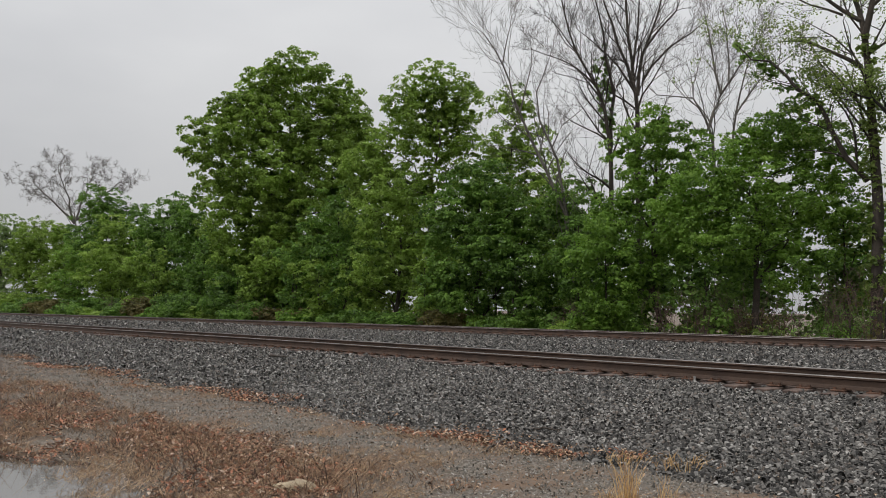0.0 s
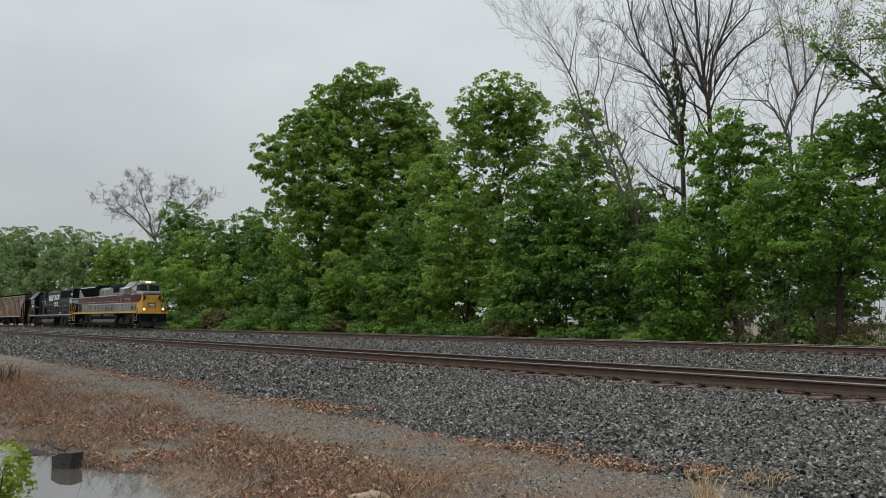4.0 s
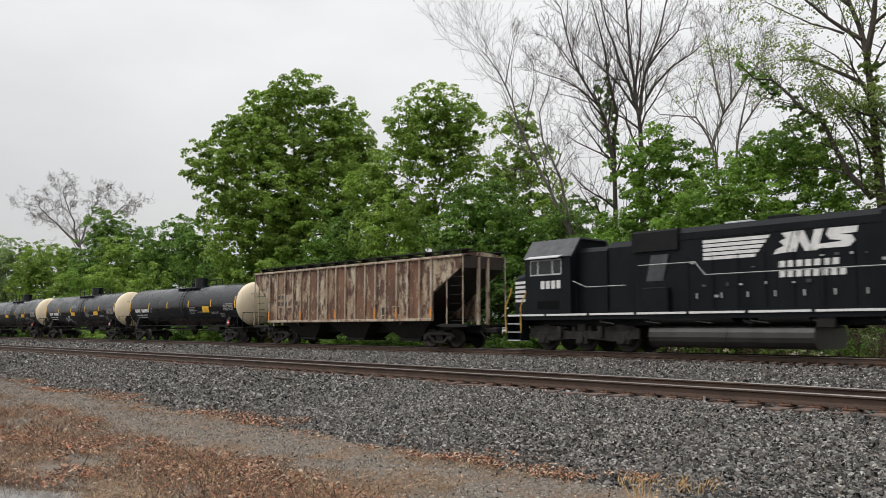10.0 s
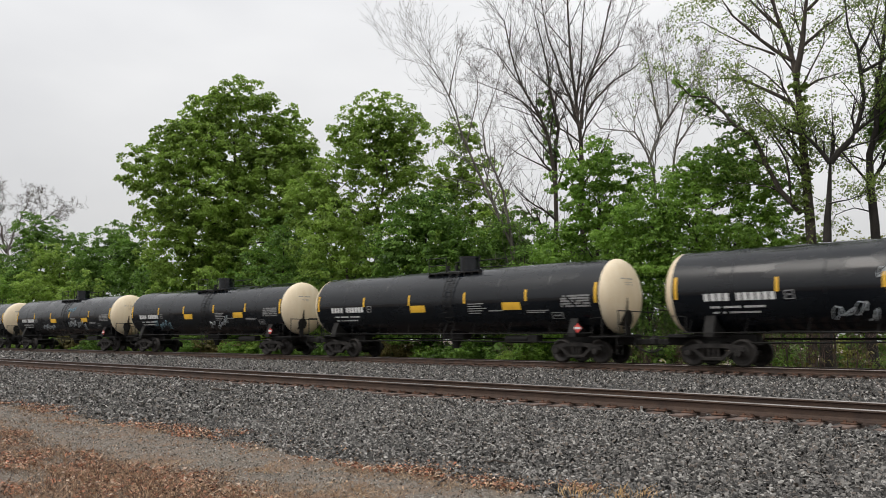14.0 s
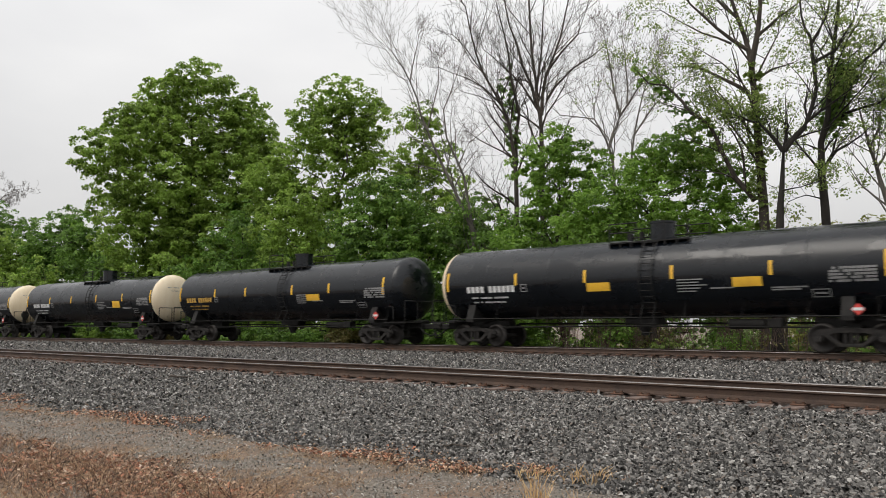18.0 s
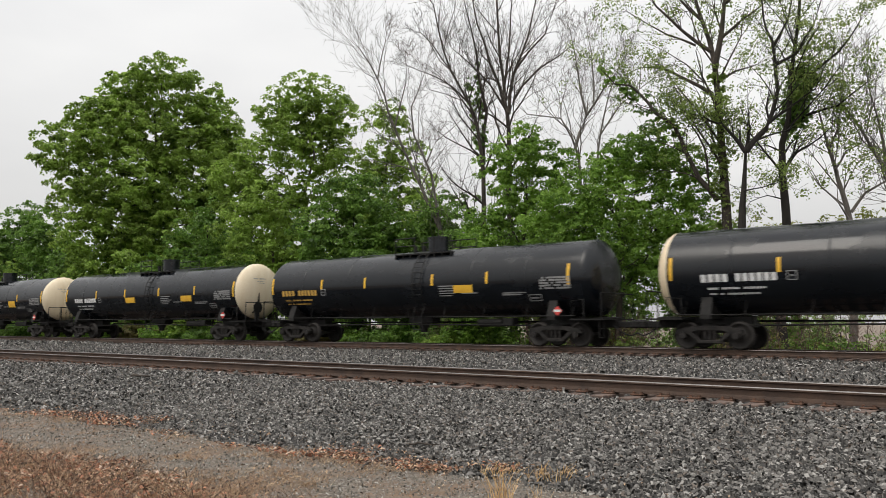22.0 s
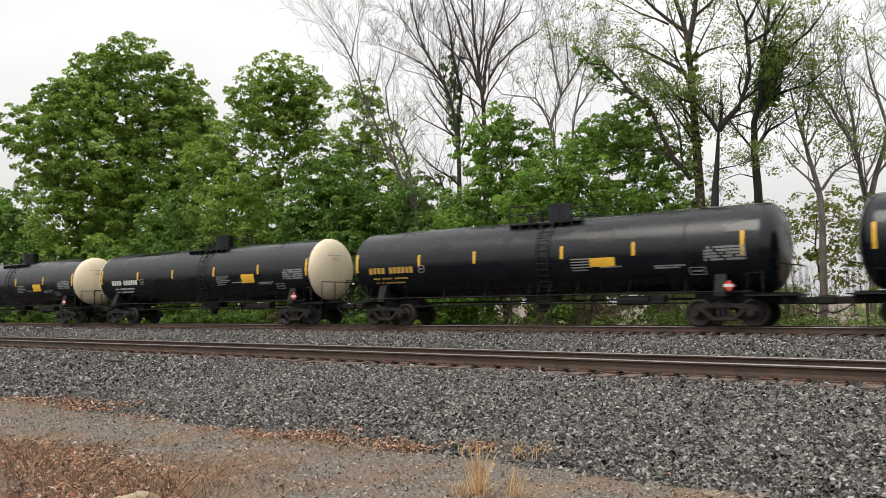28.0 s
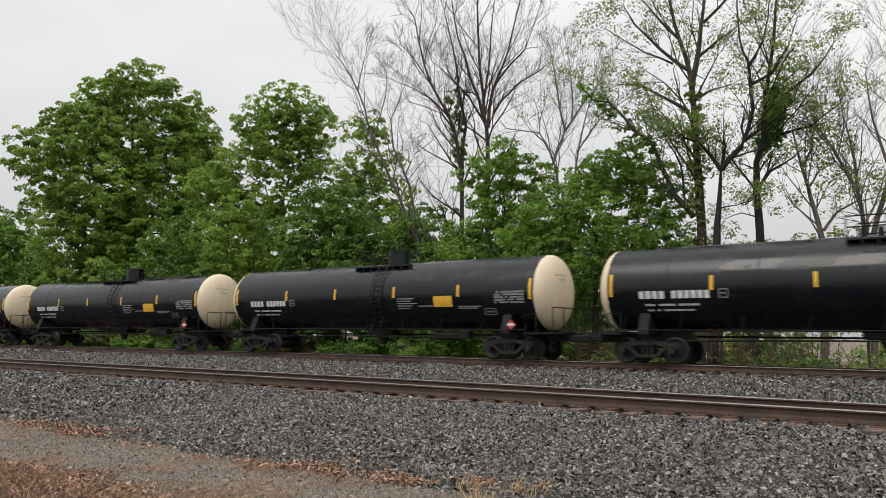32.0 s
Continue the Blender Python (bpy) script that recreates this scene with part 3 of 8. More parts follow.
def bare_tree(label, x, y, stems, bark, seed=1, base=None, levels=4, spread=0.5, fine=0.012, first=2, up=0.08):
    """Stems: (across, away, height) of the foot and the head, radius. They fork again and again down to thin twigs."""
    rng = np.random.default_rng(seed)
    r, away = across(x, y)
    z0 = base if base is not None else profile(y - bend(x)) - 0.1
    tree = tagged(new("bare_tree"), label, "tree")
    tree.location = (x, y, z0)
    stems_sh, twig_sh = Shape(), Shape()

    def grow(a, d, length, rad, lv):
        n = 4 if lv > 1 else 2
        pts, p, dd = [a], a.copy(), d.copy()
        for _ in range(n):
            dd = (dd + Vector(rng.normal(size=3)) * 0.13 + Vector((0, 0, up))).normalized()
            p = p + dd * length / n
            pts.append(p.copy())
        (twig_sh if lv < levels - 1 else stems_sh).tube(pts, [max(fine * 0.6, rad * (1 - 0.62 * i / n)) for i in range(n + 1)], 3 if lv < 2 else 5, caps=False)
        if lv <= 0:
            return
        for _ in range(rng.integers(3, 5) if lv > 1 else rng.integers(2, 4)):
            k = rng.integers(1, n + 1)
            side = Vector(rng.normal(size=3))
            side = (side - side.project(dd)).normalized()
            nd = (dd * (1 - spread) + side * spread + Vector((0, 0, 0.12))).normalized()
            grow(pts[k], nd, length * rng.uniform(0.42, 0.72), max(fine, rad * (1 - 0.62 * k / n) * 0.55), lv - 1)

    for (a0, b0, h0), (a1, b1, h1), rad in stems:
        p0 = Vector(r * a0 + away * b0) + Vector((0, 0, h0 - z0))
        p1 = Vector(r * a1 + away * b1) + Vector((0, 0, h1 - z0))
        n = 7
        pts = wander(p0, p1, n, 0.011, rng)
        stems_sh.tube(pts, [rad * (1 - 0.72 * i / n) for i in range(n + 1)], 7)
        L = (p1 - p0).length
        d = (p1 - p0).normalized()
        for k in range(first, n + 1):
            for _ in range(2 if k < n else 4):
                side = Vector(rng.normal(size=3))
                side = (side - side.project(d)).normalized()
                nd = (d * rng.uniform(0.45, 0.8) + side * spread).normalized()
                grow(pts[k], nd, L * rng.uniform(0.17, 0.32), max(fine, rad * (1 - 0.72 * k / n) * 0.5), levels - 1)
    part("trunk", stems_sh, bark, tree)
    tagged(part("branch_work", twig_sh, bark, tree), kind="stuff")
    return tree


def traced_tree(label, x, y, limbs, bark, seed=1, leaf=None, leaf_n=0, leaf_size=0.14):
    """Limbs, each a line of (across, height) with its thickness; they carry ever finer branches, twigs and buds."""
    rng = np.random.default_rng(seed)
    r, away = across(x, y)
    z0 = profile(y - bend(x)) - 0.1
    tree = tagged(new("bare_tree" if not leaf else "tree"), label, "tree")
    tree.location = (x, y, z0)
    stems_sh, twig_sh, tips = Shape(), Shape(), []

    def grow(a, d, length, rad, lv):
        n = 4 if lv > 1 else 3
        pts, p, dd = [a], a.copy(), d.copy()
        for _ in range(n):
            dd = (dd + Vector(rng.normal(size=3)) * 0.17 + Vector((0, 0, 0.07))).normalized()
            p = p + dd * length / n
            pts.append(p.copy())
        twig_sh.tube(pts, [max(0.006, rad * (1 - 0.7 * i / n)) for i in range(n + 1)], 3 if lv < 2 else 5, caps=False)
        tips.append(p.copy())
        if leaf:
            tips.append(pts[-2].copy())
        if lv <= 0:
            return
        for k in range(1, n + 1):
            for _ in range(2 if k == n or rng.random() < 0.3 else 1):
                side = Vector(rng.normal(size=3))
                side = (side - side.project(dd)).normalized()
                nd = (dd * 0.62 + side * 0.55 + Vector((0, 0, 0.14))).normalized()
                grow(pts[k], nd, length * rng.uniform(0.42, 0.68), max(0.008, rad * (1 - 0.7 * k / n) * 0.6), lv - 1)

    for line, rad, lv in limbs:
        depth = rng.normal() * 0.5
        n = len(line)
        pts = []
        for i, (a, h) in enumerate(line):
            q = Vector(r * a + away * depth * (0 if i == 0 else i / n)) + Vector((0, 0, max(0.0, h - z0)))
            if pts:
                m = pts[-1].lerp(q, 0.5)
                pts.append(m + Vector(rng.normal(size=3)) * 0.02 * (q - pts[-1]).length)
            pts.append(q)
        k = len(pts) - 1
        stems_sh.tube(pts, [max(0.018, rad * (1.2 if leaf else 0.95) * (1 - 0.8 * i / k)) for i in range(k + 1)], 8, caps=False)
        total = sum((pts[i + 1] - pts[i]).length for i in range(k))
        first = pts[0].z > 2.0
        for i in range(1, k + 1):
            if not lv or (not first and pts[i].z < 0.45 * pts[-1].z):
                continue
            d = (pts[i] - pts[i - 1]).normalized()
            for _ in range(4 if i == k else 2 if rng.random() < (0.2 if leaf else 0.5) else 1):
                side = Vector(rng.normal(size=3))
                side = (side - side.project(d)).normalized()
                nd = (d * rng.uniform(0.5, 0.9) + side * 0.55 + Vector((0, 0, 0.1))).normalized()
                grow(pts[i], nd, min(3.6, max(0.9, total * rng.uniform(0.16, 0.30))), max(0.010, rad * (1 - 0.8 * i / k) * 0.5), max(1, lv - (2 if leaf else 1)))
    part("trunk", stems_sh, bark, tree)
    tagged(part("branch_work", twig_sh, bark, tree), kind="stuff")
    if leaf:
        idx = rng.integers(0, len(tips), leaf_n)
        leaf_cloud("leaves", [(tips[i].x, tips[i].y, tips[i].z, 0.45, 0.2) for i in idx], leaf_size, leaf, tree, seed, 7, 0.5, 0.34, core=0.0)
    return tree


def ivy(tree, a0, a1, h0, h1, r, m, seed):
    """A sleeve of creeper on a stem."""
    ax, _ = across(tree.location.x, tree.location.y)
    lob = []
    for i in range(14):
        t = i / 13
        a = a0 + (a1 - a0) * t
        lob.append((ax.x * a, ax.y * a, h0 + (h1 - h0) * t - tree.location.z, r * (0.7 + 0.6 * ((i * 7) % 5) / 5), 0.7))
    return leaf_cloud("creeper", lob, 0.17, m, tree, seed, 16, 0.8, 0.32)


def shrub(label, x, u, lobes, leaf, seed, size=0.17, per=40, dens=1.0, clump=0.5):
    y = u + bend(x)
    return leafy_tree(label, x, y, max(l[2] + l[4] for l in lobes), 0.05, lobes, leaf, size, seed=seed, per=per, dens=dens, clump=clump, name="shrub", twigs=3)


def at_line(x, u):
    return x, u + bend(x)


# the big maple
leafy_tree("tall full-crowned maple in young leaf beside the track", *at_line(-65.6, 40.6), 26, 0.42,
           [(-4.6, 0, 20.0, 2.5, 2.1), (5.6, 0.4, 19.8, 2.3, 2.0), (0.6, 0, 23.9, 3.0, 2.3), (-2.0, 0.3, 21.9, 3.0, 2.6), (3.9, 0.3, 21.6, 3.1, 2.7), (-6.9, 0, 17.2, 3.2, 2.5), (-2.0, -1.0, 18.2, 3.9, 3.2), (3.0, -1.0, 18.0, 4.0, 3.2), (6.2, 0, 17.6, 2.9, 2.8),
            (-5.6, -0.5, 13.6, 3.4, 2.9), (-0.6, -2.0, 13.6, 4.4, 3.4), (5.0, -0.8, 13.2, 3.7, 3.3), (-4.2, -1.5, 9.4, 3.6, 3.2), (1.4, -2.5, 8.6, 4.2, 3.6), (6.0, -0.5, 9.0, 3.1, 3.2), (-3.6, -2, 4.8, 3.4, 3.2), (1.6, -3, 4.0, 3.6, 3.4), (5.8, -1, 4.6, 3.2, 3.2), (-1.0, -3.2, 6.4, 3.2, 3.2), (-0.8, -3.4, 2.6, 3.0, 2.6), (-1.4, -2.4, 11.0, 3.4, 2.6)],
           L_MAPLE, 0.27, seed=11, per=50, dens=1.05, clump=0.78)
leafy_tree("slender light-green tree with a domed crown", *at_line(-46.5, 41.0), 21, 0.26,
           [(0.2, 0, 18.6, 2.9, 2.3), (-1.6, 0, 17.0, 2.3, 2.2), (2.2, 0, 17.2, 2.3, 2.2), (0.4, 0, 15.2, 3.0, 2.4), (-3.8, 0, 13.6, 2.6, 2.1), (-5.4, 0.5, 12.2, 2.2, 2.0), (2.8, 0.5, 13.0, 2.4, 2.2), (-3.2, -1, 10.4, 2.6, 2.2), (-0.6, 0, 11.2, 2.2, 2.0)],
           L_MAPLE, 0.23, bark=M_PALE_BARK, seed=12, per=44, dens=0.9, clump=0.66, lean=0.6)
leafy_tree("loose-branched dark tree behind the row", *at_line(-38.8, 42.0), 18, 0.22,
           [(0, 0, 16.2, 1.7, 1.6), (0.8, 0, 13.6, 2.3, 1.7), (-0.9, 0, 12.6, 2.0, 1.6), (1.3, 0, 10.8, 2.3, 1.8), (-1.2, 0, 9.0, 2.4, 2.0), (1.4, 0, 7.4, 2.4, 2.2)],
           L_MAPLE, 0.21, seed=13, per=38, dens=0.8, clump=0.6)
leafy_tree("round dense dark-green tree", *at_line(-35.6, 35.5), 11, 0.2,
           [(0, 0, 8.9, 2.6, 2.1), (-1.8, 0, 7.2, 2.3, 2.2), (2.0, 0, 7.0, 2.4, 2.2), (0, -1, 5.2, 3.0, 2.4), (-1.6, -0.8, 3.0, 2.4, 2.2), (2.0, -0.8, 3.2, 2.6, 2.4)],
           L_DARK, 0.21, seed=14, per=42, dens=1.0, clump=0.6)
leafy_tree("medium tree under the slender one", *at_line(-44.5, 36.5), 12, 0.18,
           [(0, 0, 9.6, 2.3, 2.0), (-2.2, 0, 8.0, 2.1, 1.9), (1.6, 0, 7.4, 2.0, 1.9), (-1, -0.6, 5.2, 2.6, 2.3), (1.6, -0.5, 3.8, 2.2, 2.4), (-2.2, 0, 3.2, 2.1, 2.4)],
           L_MAPLE, 0.22, seed=15, per=40, dens=0.8, clump=0.65)
leafy_tree("slim tree with dull green leaves", *at_line(-54, 38.0), 13, 0.16,
           [(0, 0, 9.5, 2.3, 2.2), (-1.3, 0, 6.8, 2.2, 2.1), (1.6, 0, 6.2, 2.3, 2.2), (0, -0.8, 3.6, 2.8, 2.6)],
           L_DARK, 0.22, seed=16, per=40, dens=0.8, clump=0.65)
leafy_tree("airy light-green tree at the bare trunks", *at_line(-23.6, 36.4), 12.6, 0.17,
           [(0, 0, 11.2, 1.6, 1.3), (-1.2, 0, 10.0, 1.6, 1.3), (1.4, 0, 9.9, 1.7, 1.4), (0, 0, 8.4, 2.0, 1.5), (-1.5, 0, 7.0, 1.8, 1.5), (0.6, -0.4, 5.6, 2.3, 1.8), (-0.6, -0.4, 3.2, 2.0, 2.0)],
           L_BRIGHT, 0.19, seed=17, per=36, dens=0.85, clump=0.55)
leafy_tree("broad spreading green tree", *at_line(-17.6, 35.2), 11.6, 0.19,
           [(1.7, 0, 10.0, 2.0, 1.4), (0.2, 0, 9.3, 1.9, 1.4), (3.0, 0, 8.6, 1.7, 1.5), (-1.6, 0, 7.9, 2.0, 1.4), (-3.0, 0, 6.8, 1.7, 1.2), (0.8, -0.6, 7.0, 2.5, 1.6), (2.9, -0.2, 6.2, 1.9, 1.5), (-1.4, -0.6, 5.3, 2.2, 1.5), (1.4, -0.4, 4.2, 2.2, 1.7)],
           L_BRIGHT, 0.15, seed=18, per=46, dens=0.95, clump=0.5)
leafy_tree("low bright-green sapling clump by the track", *at_line(-24.6, 33.4), 6.8, 0.08,
           [(0, 0, 5.4, 1.4, 1.1), (-0.9, 0, 4.3, 1.3, 1.1), (1.0, 0, 4.0, 1.3, 1.1), (0, 0, 2.6, 1.6, 1.4), (-0.8, 0, 1.2, 1.3, 1.2), (0.8, 0, 1.2, 1.3, 1.2)],
           L_BRIGHT, 0.17, seed=19, per=40, dens=0.85, clump=0.5)
leafy_tree("leafy tree filling the row", *at_line(-30.5, 38.5), 10, 0.16,
           [(0, 0, 8.6, 1.8, 1.5), (-1.2, 0, 7.0, 1.9, 1.6), (1.2, 0, 6.4, 1.9, 1.7), (0, -0.5, 4.4, 2.4, 2.0), (0.6, -0.5, 2.2, 2.2, 2.0)],
           L_DARK, 0.2, seed=20, per=38, dens=0.8, clump=0.6)

FILL = [(-51, 42.5, 12, 3.0, L_MAPLE), (-58, 42, 11, 2.8, L_DARK), (-41.5, 39, 9.5, 2.6, L_MAPLE), (-33.5, 41.5, 11.5, 2.6, L_MAPLE), (-28.2, 35.8, 8.2, 2.0, L_DARK), (-20.8, 36.8, 8.6, 2.2, L_DARK), (-27.0, 42.5, 11, 2.6, L_DARK), (-14.6, 37.5, 7.6, 1.9, L_DARK), (-21.0, 42.5, 9, 2.4, L_DARK),
        (-67.5, 35.4, 6.5, 2.8, L_DARK), (-63.5, 34.6, 5.0, 2.4, L_DARK), (-55.5, 35.0, 7.0, 2.4, L_DARK), (-51.5, 34.6, 5.5, 2.2, L_MAPLE), (-48.5, 34.8, 6.5, 2.2, L_DARK), (-60.5, 35.5, 8.0, 2.6, L_MAPLE), (-73, 36, 9.0, 2.9, L_DARK), (-83, 36, 8.5, 3.0, L_MAPLE), (-39.0, 34.0, 5.5, 1.9, L_MAPLE), (-31.5, 34.2, 5.0, 1.7, L_DARK), (-19.5, 34.0, 4.4, 1.5, L_DARK), (-95, 36, 9, 3.2, L_MAPLE), (-106, 36.5, 9, 3.4, L_BRIGHT)]
for i, (x, u, h, r, lf) in enumerate(FILL):
    random.seed(160 + i)
    lob = []
    for k in range(6):
        t = k / 5
        w = r * (0.55 + 0.45 * math.sin(math.pi * (0.2 + 0.7 * (1 - t))))
        lob.append((random.uniform(-0.5, 0.5) * r, random.uniform(-0.3, 0.3) * r, h * (0.14 + 0.70 * t), w * 0.75, h * 0.17))
    leafy_tree("bushy young tree in the row", *at_line(x, u), h, 0.09, lob, lf, 0.20 if x > -45 else 0.26, seed=160 + i, per=36, dens=0.6, clump=0.6 if x > -45 else 0.75)

# the bare and thinly leafed ones
bt = traced_tree("pale leafless tree leaning over the row", *at_line(-31.2, 37.2), [([(1.43, 2.03), (1.14, 4.77), (0.73, 7.55), (-0.34, 10), (-1.35, 12.13), (-2.37, 14.62), (-3.05, 16.78), (-4.22, 18.77)], 0.15, 3),
    ([(-3.05, 16.78), (-2.75, 18.4), (-2.5, 19.67)], 0.05, 3),
    ([(-1.96, 13.73), (-1.3, 16.41), (-1.29, 17.85)], 0.05, 3),
    ([(0.93, 6.85), (0.3, 10.7), (-0.78, 13.19), (-0.97, 14.97), (-0.17, 17.12)], 0.1, 3),
    ([(-0.04, 11.41), (0.57, 12.82), (2.53, 14.58)], 0.05, 3),
    ([(-0.24, 11.94), (-1.35, 12.41), (-3.08, 13.21)], 0.04, 2)], M_PALE_BARK, 21)
bt = traced_tree("dark leafless tree with an ivy sleeve", *at_line(-27.6, 38.4), [([(-0.11, 1.98), (-0.21, 6.67), (-0.2, 10.42), (-0.42, 12.49), (-0.73, 14.06), (-1.52, 15.66), (-2.55, 17.98), (-3.16, 20.85)], 0.17, 3),
    ([(-0.18, 11.1), (0.02, 14.22), (-0.48, 16.68), (-0.84, 19.17), (-1.35, 21.33)], 0.12, 3),
    ([(-1.13, 14.95), (-2.14, 16.03), (-3.33, 16.77), (-4.87, 17.45)], 0.06, 3),
    ([(-0.87, 14.24), (-1.47, 14.96), (-3.35, 15.54)], 0.05, 2),
    ([(-1.95, 16.73), (-3.13, 18.36), (-3.98, 19.27)], 0.05, 3)], M_BARK, 22)
ivy(bt, -0.26, -1.1, 10.76, 16.17, 0.12, L_DARK, 31)
ivy(bt, -0.15, -0.54, 12.48, 16.68, 0.10, L_DARK, 36)
bt = traced_tree("tall leafless tree with a fan of upright limbs", *at_line(-26.0, 39.2), [([(-0.35, 1.95), (-0.38, 7.28), (-0.43, 10.67), (-0.47, 13.25), (-0.67, 14.82), (-0.95, 17.62), (-1.09, 20.45), (-1.17, 23.32)], 0.2, 3),
    ([(-0.45, 14.11), (-0.16, 16.54), (0.75, 18.95), (1.56, 22.45)], 0.12, 3),
    ([(-0.42, 14.28), (0.37, 15.82), (1.55, 16.98), (3.44, 18.3)], 0.1, 3),
    ([(-0.64, 14.64), (-1.57, 17.3), (-2.31, 19.8), (-2.77, 22.69)], 0.11, 3),
    ([(-0.76, 15.51), (-0.4, 17.95), (-0, 22.9)], 0.09, 3),
    ([(-0.68, 14.47), (-1.53, 15.9), (-2.87, 17.36), (-3.89, 18.28)], 0.08, 3),
    ([(0.02, 16.88), (1.77, 18.9), (2.7, 21.68)], 0.07, 3)], M_BARK, 42)
bt = traced_tree("small leafless tree with fine twigs", *at_line(-21.2, 38.2), [([(0.12, 1.85), (0.13, 6.75), (-0.11, 10.52), (-0.47, 11.8), (-1.06, 12.95), (-2.93, 13.29)], 0.12, 3),
    ([(-0.34, 11.1), (0.34, 13.03), (1.31, 14.56), (2.44, 16.24)], 0.09, 3),
    ([(0.34, 13.03), (-0.06, 15.29), (-0.45, 17.75)], 0.08, 3),
    ([(0.85, 10.15), (1.06, 11.88), (1.6, 14.22), (2.11, 15.46)], 0.07, 3),
    ([(1.06, 11.88), (2.19, 13.55), (4.06, 15.01)], 0.05, 3),
    ([(0.72, 13.64), (0.73, 15.56), (0.49, 17.84)], 0.06, 3)], M_PALE_BARK, 23)
bt = traced_tree("ivy-clad tree with a long drooping limb", *at_line(-12.4, 35.2), [([(-0.2, -0.3), (0.04, 5.84), (-0.01, 7.77), (-0.07, 9.58), (-0.13, 11.42), (-0.24, 13.28), (-0.48, 14.65), (-0.95, 16.34), (-1.35, 18.86)], 0.21, 2),
    ([(-0.25, 13.23), (0.1, 14.83), (0.37, 16.94), (0.74, 19.58)], 0.13, 2),
    ([(-0.31, 7.07), (-1.07, 8.11), (-1.56, 9.25), (-2.08, 10.57), (-2.94, 11.32), (-3.63, 12.29), (-3.98, 12.66), (-4.72, 12.83), (-5.33, 13.59)], 0.1, 1),
    ([(-0.07, 8.68), (-0.63, 9.64), (-1.21, 10.61), (-1.67, 11.46), (-2.05, 12.49)], 0.05, 2),
    ([(-0.7, 8.13), (-0.81, 9.52), (-1.33, 10.62), (-1.86, 11.61)], 0.05, 2),
    ([(-0.4, 11.98), (-1.61, 12.92), (-2.59, 13.63), (-3.68, 13.88)], 0.08, 3),
    ([(-0.41, 13.97), (-1.64, 15.08), (-2.74, 16.33), (-3.23, 17.24)], 0.08, 3),
    ([(-0.13, 12.47), (0.62, 12.96), (1.59, 13.21)], 0.06, 3),
    ([(0.11, 14.57), (0.97, 15.24), (1.97, 15.89)], 0.07, 3),
    ([(-0.74, 15.49), (-1.7, 16.72), (-2.93, 18.3)], 0.07, 3),
    ([(-0.03, 10.49), (-0.94, 10.9), (-1.69, 10.93)], 0.04, 2),
    ([(-1.04, 14.32), (-2.28, 14.95), (-4.06, 16.26)], 0.05, 3),
    ([(0.33, 16.14), (1.56, 17.28), (2.36, 19.01)], 0.07, 3)], M_BARK, 25, leaf=L_SPARSE, leaf_n=430, leaf_size=0.10)
ivy(bt, -0.11, -0.12, 1.69, 12.74, 0.36, L_SPARSE, 32)
ivy(bt, -2.08, -5.33, 10.57, 13.59, 0.13, L_DARK, 35)
bt = traced_tree("dark forked tree with sparse new leaves", *at_line(-11.2, 34.2), [([(-0.5, -0.23), (-0.31, 3.11), (-0.16, 5.9), (-0.03, 7.49), (0.09, 9.01)], 0.24, 0),
    ([(0.08, 8.91), (-0.35, 9.6), (-0.79, 10.15), (-1.6, 10.57)], 0.09, 2),
    ([(0.1, 8.91), (0.3, 10.06), (-0.19, 10.39)], 0.08, 2),
    ([(0.1, 8.91), (0.42, 9.35), (0.95, 9.87), (1.21, 10.53), (1.47, 11.54), (1.41, 12.6), (1.32, 13.66), (1.01, 14.67), (0.94, 16.93)], 0.115, 2),
    ([(1.41, 12.6), (2.21, 12.94), (2.94, 14.07), (3.33, 15.25)], 0.07, 3),
    ([(1.36, 13.43), (1.96, 14.47), (2.28, 16.44)], 0.06, 3),
    ([(1.05, 10.1), (1.98, 10.74), (2.9, 11.37)], 0.06, 3),
    ([(-0.05, 7.24), (0.69, 7.31), (1.25, 7.43)], 0.03, 2)], M_DARK_BARK, 24, leaf=L_SPARSE, leaf_n=230, leaf_size=0.10)
bt = traced_tree("dark tree with thin new leaves", *at_line(-9.8, 36.2), [([(-0.59, -0.31), (-0.43, 3.61), (-0.32, 6.47), (-0.4, 8.11), (-0.36, 9.38), (-0.05, 10.42), (0.13, 12.4), (0.52, 14.67), (0.78, 17.23)], 0.19, 2),
    ([(-0.13, 10.25), (0.77, 10.65), (1.91, 10.88), (3.05, 11.73)], 0.08, 3),
    ([(-0.32, 8.31), (0.18, 9.02), (0.69, 9.27), (1.64, 10.04)], 0.07, 3),
    ([(0.07, 12.15), (1.1, 12.51), (2.03, 13.14), (2.87, 14.26)], 0.08, 3),
    ([(-0.3, 9.12), (-0.92, 9.44), (-1.62, 9.52)], 0.04, 2),
    ([(-0.34, 6.97), (-1.03, 7.21), (-1.75, 6.96)], 0.03, 2),
    ([(0.03, 11.38), (0.73, 12.06), (0.91, 13.31)], 0.06, 3)], M_DARK_BARK, 26, leaf=L_SPARSE, leaf_n=250, leaf_size=0.10)
ivy(bt, 0.01, 0.69, 10.23, 12.57, 0.5, L_DARK, 37)
